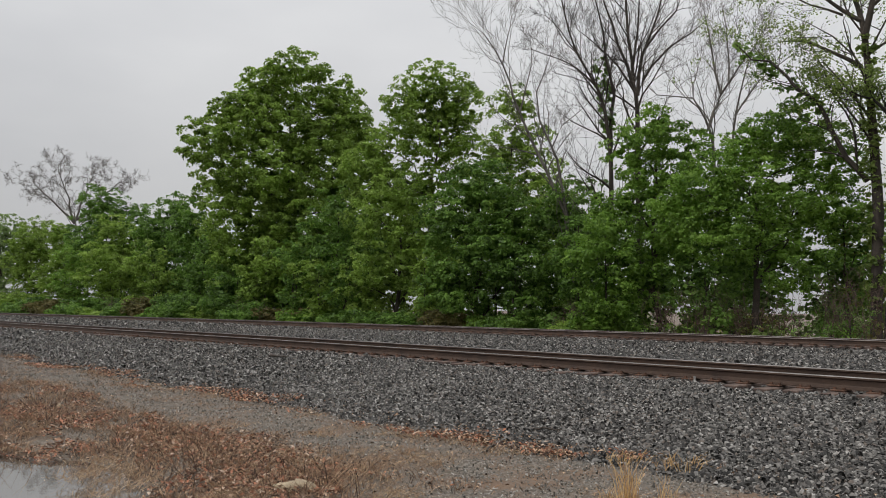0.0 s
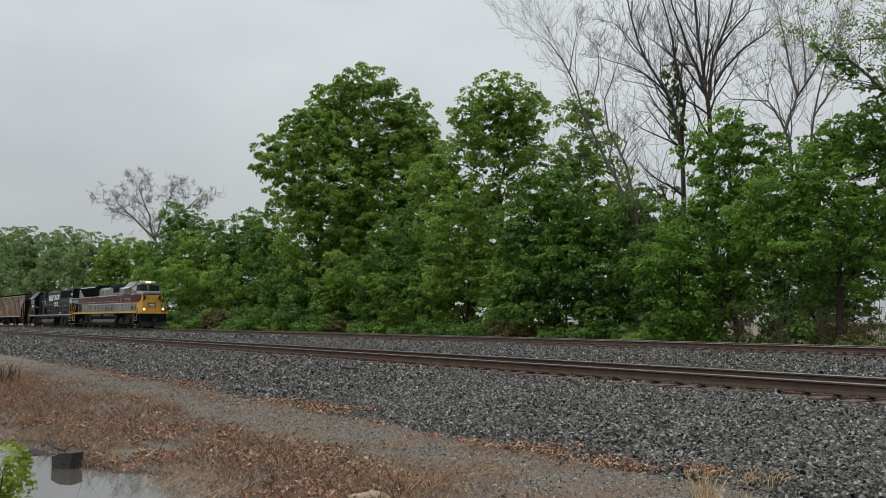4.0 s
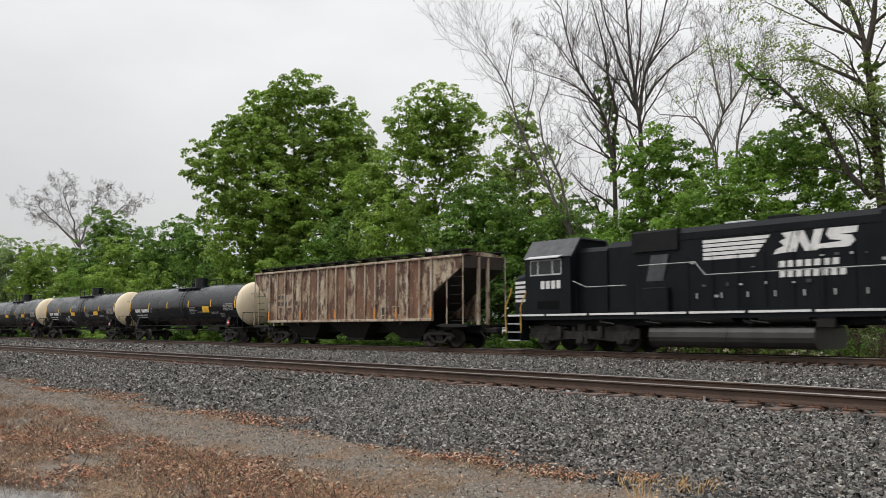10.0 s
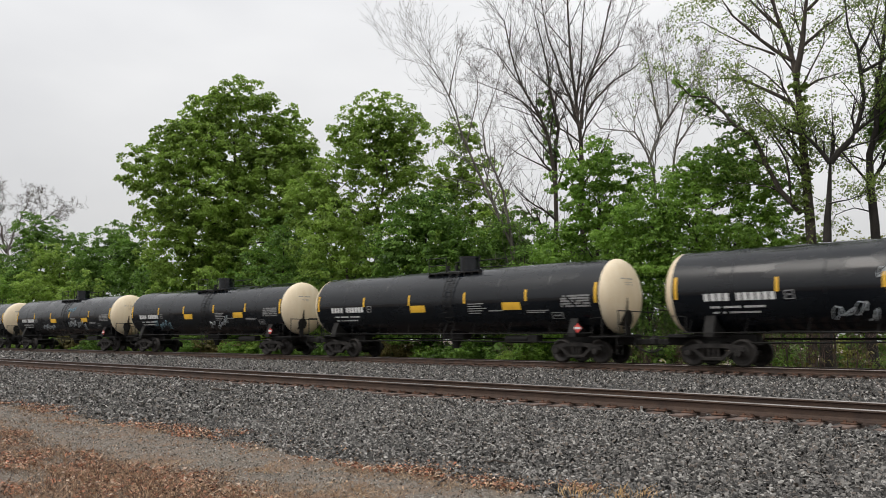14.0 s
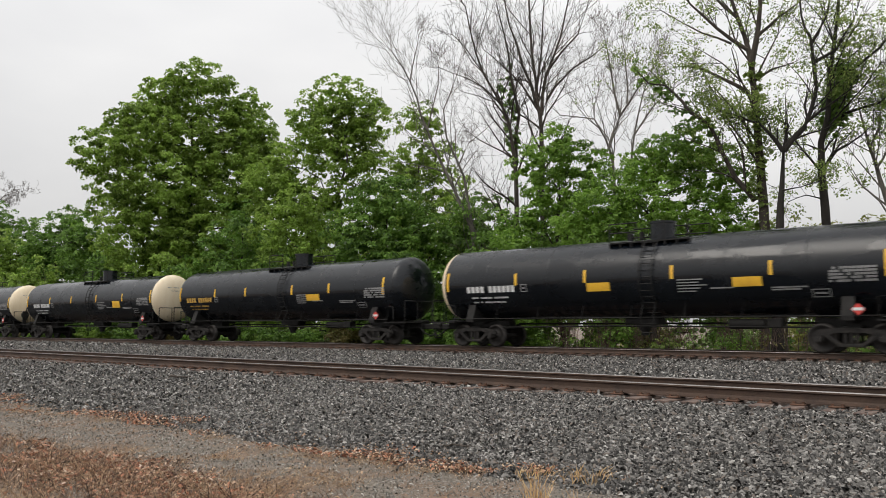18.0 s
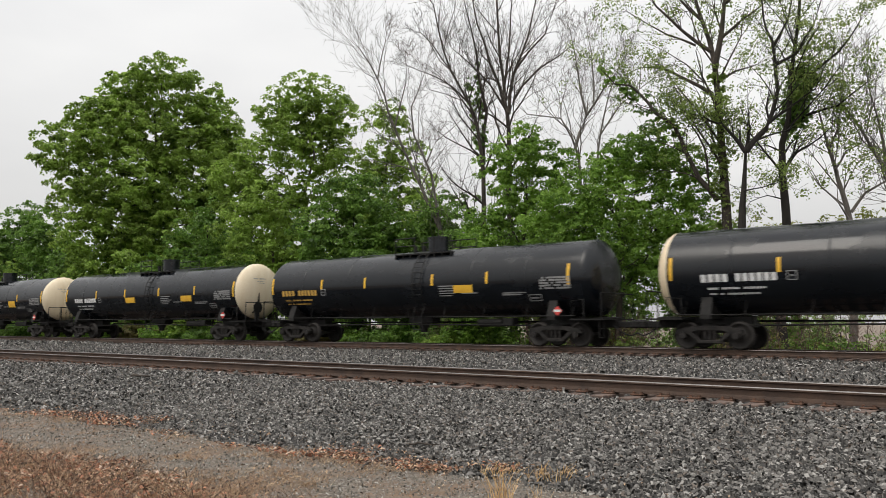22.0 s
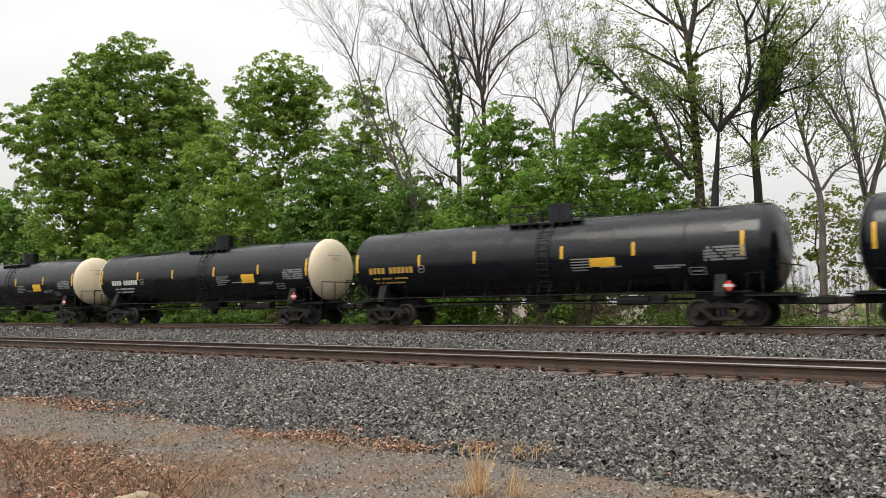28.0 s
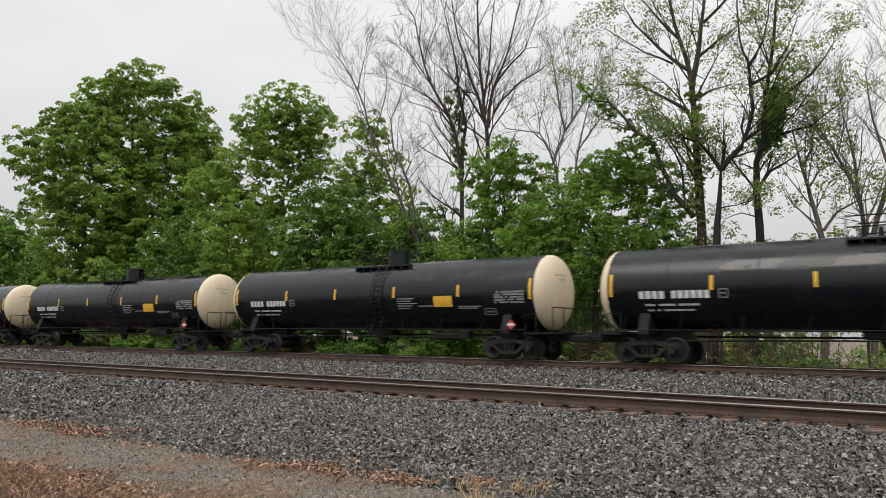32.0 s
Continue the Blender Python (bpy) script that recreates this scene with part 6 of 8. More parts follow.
        part("sunshade", sh, M_SHADE, en, "pale metal sunshade over the cab windows")
        part("armrest", Shape().box(6.4, s * 1.54 - 0.04, 3.50, 8.8, s * 1.54 + 0.04, 3.56, 0.02), M_PLOW, en)
    wc = lambda x: 1.5
    side_patch("cab_lower_band", [(6.0, 1.76), (9.0, 1.76), (9.0, 2.58), (6.0, 2.58)], M_GREYP, en, wc)
    side_patch("yellow_line", [(6.0, 2.58), (9.0, 2.58), (9.0, 2.65), (6.0, 2.65)], M_ENGYEL, en, wc)
    side_patch("cab_maroon_band", [(6.0, 2.65), (9.0, 2.65), (9.0, 3.46), (6.0, 3.46)], M_MAROON, en, wc)
    side_patch("yellow_line", [(6.0, 3.46), (9.0, 3.46), (9.0, 3.52), (6.0, 3.52)], M_ENGYEL, en, wc)
    # nose, narrowing to the front
    def wn_(x):
        return 1.5 - (x - 9.0) * 0.2 if x < 9.75 else 1.35 - (x - 9.75) * 0.25
    v = []
    for x, w, zt in ((9.7, 1.345, 3.84), (11.15, 1.0, 3.72), (11.25, 0.9, 3.60)):
        v += [(x, -w, 1.64), (x, w, 1.64), (x, w, zt - 0.2), (x, w - 0.2, zt), (x, -w + 0.2, zt), (x, -w, zt - 0.2)]
    f = [tuple(range(6)), tuple(range(17, 11, -1))] + [(o + i, o + (i + 1) % 6, o + 6 + (i + 1) % 6, o + 6 + i) for o in (0, 6) for i in range(6)]
    part("nose", Shape().add(v, f), M_ENGYEL, en, "yellow nose")
    v = []
    for x, w, zt in ((9.72, 1.345, 3.84), (11.16, 1.0, 3.72), (11.262, 0.9, 3.60)):
        w += 0.008
        v += [(x, -w, 3.50), (x, -w, zt - 0.19), (x, -w + 0.2, zt + 0.008), (x, w - 0.2, zt + 0.008), (x, w, zt - 0.19), (x, w, 3.50)]
    part("nose_top", Shape().add(v, [(o + i, o + i + 1, o + 7 + i, o + 6 + i) for o in (0, 6) for i in range(5)] + [tuple(range(12, 18))]), M_GREYP, en)
    arc = [(10.15 + 0.95 * math.sin(a * 0.62) / 0.98, 2.64 + 0.82 * (1 - math.cos(a * 0.5))) for a in [i * math.pi / 8 for i in range(9)]]
    for s in (-1, 1):
        cv = [(s * (0.89 - 0.30 * math.sin(i * math.pi / 8) ** 1.5), 2.70 + i * 0.10) for i in range(9)]
        part("nose_maroon", Shape().prism([(s * 0.895, 2.70)] + cv[1:8] + [(s * 0.895, 3.50)], 11.24, 11.258, "x"), M_MAROON, en)
    side_patch("nose_maroon", [(9.0, 2.64), (9.75, 2.64), (9.75, 3.46), (9.0, 3.46)], M_MAROON, en, wn_)
    side_patch("nose_maroon", [(9.75, 2.64)] + arc + [(9.75, 3.46)], M_MAROON, en, wn_)
    side_patch("nose_grey", [(9.0, 1.70), (9.75, 1.70), (9.75, 2.56), (9.0, 2.58)], M_GREYP, en, wn_)
    side_patch("nose_grey", [(9.75, 1.70), (10.45, 1.70), (10.42, 1.95), (10.25, 2.3), (10.0, 2.5), (9.75, 2.56)], M_GREYP, en, wn_)
    side_patch("yellow_line", [(9.0, 2.58), (9.75, 2.57), (9.75, 2.64), (9.0, 2.64)], M_ENGYEL, en, wn_)
    side_patch("yellow_line", [(9.0, 3.46), (9.75, 3.46), (9.75, 3.50), (9.0, 3.52)], M_CREAM, en, wn_)
    side_patch("cab_plaque", [(8.2, 2.86), (8.55, 2.86), (8.55, 3.12), (8.2, 3.12)], M_WHITE, en, wc)
    part("number_sign", Shape().box(11.26, -0.36, 2.15, 11.31, 0.36, 2.62, 0.01), M_MAROON, en, "maroon name plate with plain bars")
    for z in (2.28, 2.46):
        part("sign_bar", Shape().box(11.311, -0.26, z - 0.05, 11.318, 0.26, z + 0.05), M_WHITE, en)
    part("nose_door", Shape().box(11.2, -0.45, 1.72, 11.265, -0.40, 3.1).box(11.2, 0.40, 1.72, 11.265, 0.45, 3.1), M_GREYP, en)
    # lamps
    part("headlight_housing", Shape().box(9.15, -0.75, 4.58, 9.62, 0.75, 4.90, 0.04), M_CREAM, en)
    for y in (-0.14, 0.14):
        part("headlight", Shape().cyl((9.60, y, 4.76), (9.66, y, 4.76), 0.10, 16), M_LAMP, en, "bright warm headlight")
    for y in (-0.55, 0.55):
        part("number_board", Shape().box(9.62, y - 0.18, 4.66, 9.64, y + 0.18, 4.86), M_WHITE, en)
    for s in (-1, 1):
        part("ditch_light", Shape().cyl((12.0, s * 0.95, 1.95), (12.08, s * 0.95, 1.95), 0.085, 14), M_LAMP, en, "bright warm ditch light")
        part("ditch_light_box", Shape().box(11.82, s * 0.95 - 0.14, 1.8, 12.0, s * 0.95 + 0.14, 2.1, 0.02), M_ENGYEL, en)
        part("front_rail", Shape().tube([(12.05, s * 0.55, 1.64), (12.06, s * 0.55, 2.45), (12.06, s * 1.28, 2.5), (12.05, s * 1.35, 1.64)], 0.018, 6), M_ENGYEL, en)
    part("front_platform", Shape().box(11.1, -1.45, 1.50, 12.15, 1.45, 1.64, 0.02), M_ENGYEL, en)
    part("pilot", Shape().add([(11.9, -1.35, 1.5), (11.9, 1.35, 1.5), (12.05, 1.35, 0.7), (12.05, -1.35, 0.7), (12.5, 1.2, 0.22), (12.5, -1.2, 0.22), (11.6, 1.35, 0.22), (11.6, -1.35, 0.22), (11.5, 1.35, 1.5), (11.5, -1.35, 1.5)],
         [(0, 3, 2, 1), (3, 5, 4, 2), (5, 7, 6, 4), (7, 9, 8, 6), (0, 1, 8, 9), (1, 2, 8), (2, 4, 6, 8), (0, 9, 3), (3, 9, 7, 5)]), M_ENGBLK, en, "black snow plow")
    part("hose_set", Shape().tube([(12.1, -0.9, 1.3), (12.3, -0.6, 1.0), (12.3, -0.1, 1.05), (12.2, 0.2, 1.3)], 0.04, 6).tube([(12.1, 0.9, 1.3), (12.35, 0.6, 0.95), (12.2, 0.3, 1.25)], 0.04, 6), M_STEEL, en)
    end_steps(en, 10.85, 1, M_ENGYEL, M_SHADE)
    end_steps(en, -12.35, -1, M_ENGYEL, M_SHADE)
    for s in (-1, 1):
        walkway_rail(en, -12.1, 4.2, s * 1.47, 1.64, 2.86, M_HANDRAIL, 12)
        part("raised_rail", Shape().tube([(3.2, s * 1.47, 2.86), (4.0, s * 1.47, 3.62), (6.0, s * 1.47, 3.74)], 0.022, 6), M_HANDRAIL, en)
        for x in (4.2, 5.1):
            part("stanchion", Shape().cyl((x, s * 1.47, 1.64), (x, s * 1.47, 3.64), 0.02, 6), M_HANDRAIL, en)
        part("battery_box", Shape().box(3.3, s * 1.25 - 0.22, 1.64, 6.0, s * 1.25 + 0.22, 2.6, 0.02), M_GREYP, en)
    part("roof_horn", Shape().cyl((1.6, 0.2, 4.78), (1.6, 0.2, 4.95), 0.05, 8).cyl((1.4, 0.2, 4.98), (1.9, 0.2, 4.98), 0.06, 8), M_STEEL, en)
    part("roof_fan", Shape().cyl((-6, 0, 4.82), (-6, 0, 4.92), 0.6, 20), M_ROOF, en)
    part("roof_fan", Shape().cyl((-8, 0, 4.82), (-8, 0, 4.92), 0.6, 20), M_ROOF, en)
    # unit number and emblem on the cab side as plain bars
    for k in range(4):
        x = 9.05 + k * 0.26
        part("lettering_bar", Shape().box(x, -wn_(x) - 0.014, 1.98, x + 0.17, -wn_(x) + 0.01, 2.30), M_DARKLET, en)
    part("emblem_bar", Shape().box(7.0, -1.522, 3.02, 7.7, -1.506, 3.10), M_GOLD, en)
    for x in (6.75, 7.8):
        part("emblem_bar", Shape().prism([(x, 3.06), (x + 0.1, 2.94), (x + 0.14, 2.97), (x + 0.06, 3.06), (x + 0.14, 3.15), (x + 0.1, 3.18)], -1.522, -1.506, "y"), M_GOLD, en)
    part("cab_door_seam", Shape().box(6.02, -1.518, 1.8, 6.045, -1.50, 3.9).box(6.9, -1.518, 1.8, 6.925, -1.50, 2.56), M_ENGBLK, en)
    for x in (4.0, 5.0):
        for z in (2.36, 2.44):
            part("vent_slot", Shape().box(x, -1.476, z, x + 0.5, -1.468, z + 0.035), M_ENGBLK, en)
    # the cab end is short: draw its lengths together
    for ob in en.children:
        if ob.type == "MESH":
            for v in ob.data.vertices:
                v.co.x = float(np.interp(v.co.x, (-20, 5.0, 6.0, 8.75, 9.0, 9.75, 11.25, 12.15, 12.5, 13.5), (-20, 5.0, 5.85, 8.2, 8.45, 9.1, 10.25, 10.90, 11.2, 12.1)))
            for sub_part in ob.children:
                for v in sub_part.data.vertices:
                    v.co.x = float(np.interp(v.co.x, (5.0, 6.0, 8.75, 9.0), (5.0, 5.85, 8.2, 8.45)))
    return en


def black_engine():
    """The second engine, running cab last: black with white stripes."""
    en = tagged(new("locomotive"), "black diesel locomotive with white stripes and emblem", "locomotive")
    E, W = 11.35, 1.02
    under_engine(en, -4.1, 2.1, (-7.45, 7.45), E)
    part("walkway_sill", Shape().box(-E, -1.5, 1.45, E, 1.5, 1.56), M_ENGBLK, en)
    for s in (-1, 1):
        y0, y1 = sorted((s * 1.5, s * 1.514))
        for k in range(10):
            a = -E + 0.1 + k * (2 * E - 0.2) / 10
            part("sill_stripe", Shape().box(a, y0, 1.47, a + (2 * E) / 10 - 0.16, y1, 1.55), M_WHITE, en)
    # hood
    hood("hood", -6.2, -4.9, 1.56, 4.45, W - 0.1, M_ENGBLK, en, 0.25)
    hood("hood", -4.9, -2.9, 1.56, 3.9, W, M_ENGBLK, en)
    hood("dynamic_brake_box", -4.9, -2.9, 3.9, 4.72, W + 0.12, M_ROOF, en, 0.08)
    hood("hood", -2.9, 4.2, 1.56, 4.72, W, M_ENGBLK, en, 0.22)
    hood("hood", 4.2, 10.0, 1.56, 4.74, W + 0.06, M_ENGBLK, en, 0.12)
    hood("hood_ledge", -2.9, 4.2, 4.25, 4.30, W + 0.03, M_ENGBLK, en)
    for s in (-1, 1):
        for a, b in ((4.4, 6.75), (6.85, 9.3)):
            y = s * (W + 0.07)
            part("radiator_grille", Shape().box(a, y - 0.01, 3.72, b, y + 0.01, 4.6), M_GRILLE, en)
            for k in range(7):
                z = 3.78 + k * 0.125
                part("grille_slat", Shape().box(a, y + s * 0.012 - 0.008, z - 0.02, b, y + s * 0.012 + 0.008, z + 0.02), M_GRILLE, en)
        for k in range(13):
            x = -2.5 + k * 0.98
            part("door_seam", Shape().box(x - 0.012, s * (W + 0.06) - 0.006, 1.66, x + 0.012, s * (W + 0.06) + 0.006, 3.6), M_GRILLE, en)
            part("door_latch", Shape().box(x + 0.3, s * (W + 0.075) - 0.012, 2.02, x + 0.36, s * (W + 0.075) + 0.012, 2.22, 0.006), M_HANDRAIL, en)
            if k > 6:
                part("door_latch", Shape().box(x + 0.3, s * (W + 0.075) - 0.012, 3.28, x + 0.36, s * (W + 0.075) + 0.012, 3.45, 0.006), M_HANDRAIL, en)
        part("louver_set", Shape().box(8.6, s * (W + 0.07) - 0.01, 2.0, 9.8, s * (W + 0.07) + 0.01, 2.7), M_GRILLE, en)
    y = -W - 0.012
    part("filter_hatch", Shape().add([(-4.35, y, 2.75), (-3.6, y, 2.75), (-3.3, y - 0.08, 3.75), (-4.05, y - 0.08, 3.75), (-4.35, y + 0.05, 2.75), (-3.6, y + 0.05, 2.75), (-3.3, y, 3.75), (-4.05, y, 3.75)],
         [(0, 1, 2, 3), (7, 6, 5, 4), (0, 4, 5, 1), (1, 5, 6, 2), (2, 6, 7, 3), (3, 7, 4, 0)]), M_PLOW, en)
    part("sand_box", Shape().box(-4.4, -W - 0.2, 1.56, -3.3, -W, 2.5, 0.03), M_ENGBLK, en)
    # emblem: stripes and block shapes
    for s in (-1, 1):
        y0, y1 = sorted((s * (W + 0.004), s * (W + 0.016)))
        for k in range(5):
            z = 3.42 + k * 0.155
            part("emblem_stripe", Shape().prism([(-1.9, z), (0.05 + k * 0.13, z), (0.11 + k * 0.13, z + 0.115), (-1.9, z + 0.115)], y0, y1), M_WHITE, en)
        for poly in ([(1.22, 3.5), (1.50, 3.5), (1.72, 4.2), (1.44, 4.2)], [(1.46, 4.2), (1.78, 4.2), (2.06, 3.5), (1.80, 3.5)], [(1.92, 3.5), (2.20, 3.5), (2.42, 4.2), (2.14, 4.2)],
                     [(0.72, 3.46), (1.18, 3.50), (1.40, 4.2), (1.02, 4.17), (1.18, 3.98), (0.95, 3.90), (1.10, 3.72), (0.86, 3.64)]):
            part("emblem_block", Shape().prism(poly, y0, y1), M_WHITE, en)
        part("emblem_block", Shape().prism([(2.22, 3.55), (3.2, 3.55), (3.4, 3.75), (3.3, 3.92), (2.9, 3.97), (3.45, 3.99), (3.5, 4.2), (2.6, 4.2), (2.5, 4.0), (2.62, 3.82), (2.95, 3.78), (2.95, 3.74), (2.25, 3.7)], y0, y1), M_WHITE, en)
        for r, (a, b, n) in enumerate(((0.9, 2.95, 7), (0.9, 3.15, 8))):
            for k in range(n):
                w = (b - a) / n
                z = 3.0 - r * 0.34
                part("lettering_bar", Shape().prism([(a + k * w, z), (a + k * w + w * 0.68, z), (a + k * w + w * 0.74, z + 0.22), (a + k * w + w * 0.06, z + 0.22)], y0, y1), M_WHITE, en)
    random.seed(88)
    for k in range(26):
        x, z = -2.4 + k * 0.47, random.choice((2.05, 2.45, 3.05, 3.30))
        part("hood_fitting", Shape().box(x, -W - 0.085, z, x + random.uniform(0.04, 0.16), -W - 0.06, z + random.uniform(0.04, 0.12)), (M_HANDRAIL, M_PLOW)[k % 2], en)
    part("spare_knuckle", Shape().box(5.3, -1.48, 1.62, 5.85, -1.2, 1.86, 0.06), M_GOLD, en, "yellow painted spare part on the walkway")
    part("sill_skirt", Shape().box(-E + 0.9, -1.44, 1.30, E - 0.9, -1.40, 1.45), M_ENGBLK, en)
    for k in range(7):
        x = -6.4 + k * 2.1
        part("pipe_bracket", Shape().tube([(x, -1.3, 1.45), (x + 0.1, -1.34, 1.2), (x + 0.7, -1.32, 1.12)], 0.035, 6), M_TANKGREY, en)
    # hood end with bold stripes
    for s in (-1, 1):
        y0, y1 = sorted((s * (W + 0.064), s * (W + 0.074)))
        for k in range(4):
            z = 2.95 + k * 0.17
            part("end_stripe", Shape().prism([(8.75 - k * 0.05, z), (9.98, z), (9.98, z + 0.10), (8.72 - k * 0.05, z + 0.10)], y0, y1), M_WHITE, en)
    for k in range(4):
        z = 2.95 + k * 0.17
        part("end_stripe", Shape().box(10.0, -W, z, 10.012, W, z + 0.10), M_WHITE, en)
    part("number_board", Shape().box(9.35, -W - 0.08, 3.95, 9.95, -W - 0.064, 4.2), M_WHITE, en)
    # cab and short nose at the trailing end
    cab = [(-1.5, 1.56), (1.5, 1.56), (1.5, 3.95), (0.9, 4.72), (-0.9, 4.72), (-1.5, 3.95)]
    part("cab_shell", Shape().prism(cab, -10.2, -7.7, "x"), M_ENGBLK, en)
    hood("cab_rear", -7.7, -6.2, 1.56, 4.3, 1.0, M_ENGBLK, en, 0.2)
    part("cab_roof", Shape().prism([(-1.56, 3.96), (-0.92, 4.78), (0.92, 4.78), (1.56, 3.96), (1.5, 3.92), (0.88, 4.72), (-0.88, 4.72), (-1.5, 3.92)], -10.25, -7.6, "x"), M_PLOW, en)
    v = []
    for x, w, zt in ((-10.2, 1.4, 3.42), (-11.1, 1.15, 3.3), (-11.25, 1.0, 3.15)):
        v += [(x, -w, 1.56), (x, w, 1.56), (x, w, zt - 0.2), (x, w - 0.2, zt), (x, -w + 0.2, zt), (x, -w, zt - 0.2)]
    f = [tuple(range(6)), tuple(range(17, 11, -1))] + [(o + i, o + (i + 1) % 6, o + 6 + (i + 1) % 6, o + 6 + i) for o in (0, 6) for i in range(6)]
    part("nose", Shape().add(v, f), M_ENGBLK, en)
    for s in (-1, 1):
        yn = lambda x: 1.4 + (x + 10.2) * 0.278
        for k in range(5):
            z = 2.1 + k * 0.2
            v = [(x, s * (yn(x) + 0.008), zz) for x, zz in ((-11.1, z), (-10.35 + 0.04 * k, z), (-10.3 + 0.04 * k, z + 0.12), (-11.1, z + 0.12))] + [(x, s * (yn(x) - 0.01), zz) for x, zz in ((-11.1, z), (-10.35 + 0.04 * k, z), (-10.3 + 0.04 * k, z + 0.12), (-11.1, z + 0.12))]
            part("nose_stripe", Shape().add(v, [(0, 1, 2, 3), (7, 6, 5, 4), (0, 4, 5, 1), (1, 5, 6, 2), (2, 6, 7, 3), (3, 7, 4, 0)]), M_WHITE, en)
        y0, y1 = sorted((s * 1.49, s * 1.51))
        for x, w in ((-9.85, 0.35), (-9.4, 0.7), (-8.6, 0.4)):
            fr = part("window_frame", Shape().box(x - 0.04, y0, 3.2, x + w + 0.04, y1, 3.88), M_SHADE, en)
            part("window_pane", Shape().box(x, s * 1.514 - 0.003, 3.26, x + w, s * 1.514 + 0.003, 3.82), M_GLASS, fr)
        part("sunshade", Shape().prism([(s * 1.5, 4.0), (s * 1.8, 3.9), (s * 1.8, 3.93), (s * 1.5, 4.04)], -9.95, -8.1, "x"), M_SHADE, en, "pale metal sunshade")
        for k in range(4):
            part("road_number_bar", Shape().box(-9.3 + k * 0.29, s * 1.508 - 0.006, 2.62, -9.09 + k * 0.29, s * 1.508 + 0.006, 2.96), M_WHITE, en)
        part("cab_vent", Shape().box(-9.5, s * 1.508 - 0.006, 1.75, -8.3, s * 1.508 + 0.006, 2.1), M_GRILLE, en)
        part("nose_window", Shape().box(-10.24, s * 0.75 - 0.5, 3.5, -10.2, s * 0.75 + 0.5, 3.95), M_GLASS, en)
        sh = Shape().tube([(-7.6, s * 1.47, 2.9), (-6.9, s * 1.47, 2.62), (-5.0, s * 1.47, 2.62)], 0.02, 6)
        sh.tube([(-4.4, s * 1.47, 3.35), (-2.0, s * 1.47, 3.35), (-1.6, s * 1.47, 2.86), (4.6, s * 1.47, 2.86), (5.0, s * 1.47, 2.6), (10.2, s * 1.47, 2.72)], 0.02, 6)
        part("handrail", sh, M_HANDRAIL, en)
        for k in range(13):
            x = -7.4 + k * 1.4
            part("stanchion", Shape().cyl((x, s * 1.47, 1.56), (x, s * 1.47, 2.7), 0.018, 5), M_ENGBLK, en)
    end_steps(en, 10.85, 1, M_ENGYEL, M_SHADE)
    end_steps(en, -10.9, -1, M_ENGYEL, M_SHADE)
    part("roof_fan", Shape().cyl((6, 0, 4.74), (6, 0, 4.86), 0.6, 20), M_ROOF, en)
    part("roof_fan", Shape().cyl((8, 0, 4.74), (8, 0, 4.86), 0.6, 20), M_ROOF, en)
    part("exhaust_stack", Shape().box(0.2, -0.3, 4.72, 1.2, 0.3, 4.92, 0.03), M_ROOF, en)
    part("roof_panel", Shape().box(-1.2, -0.7, 4.72, -0.2, 0.7, 4.8, 0.02), M_SHADE, en)
    return en


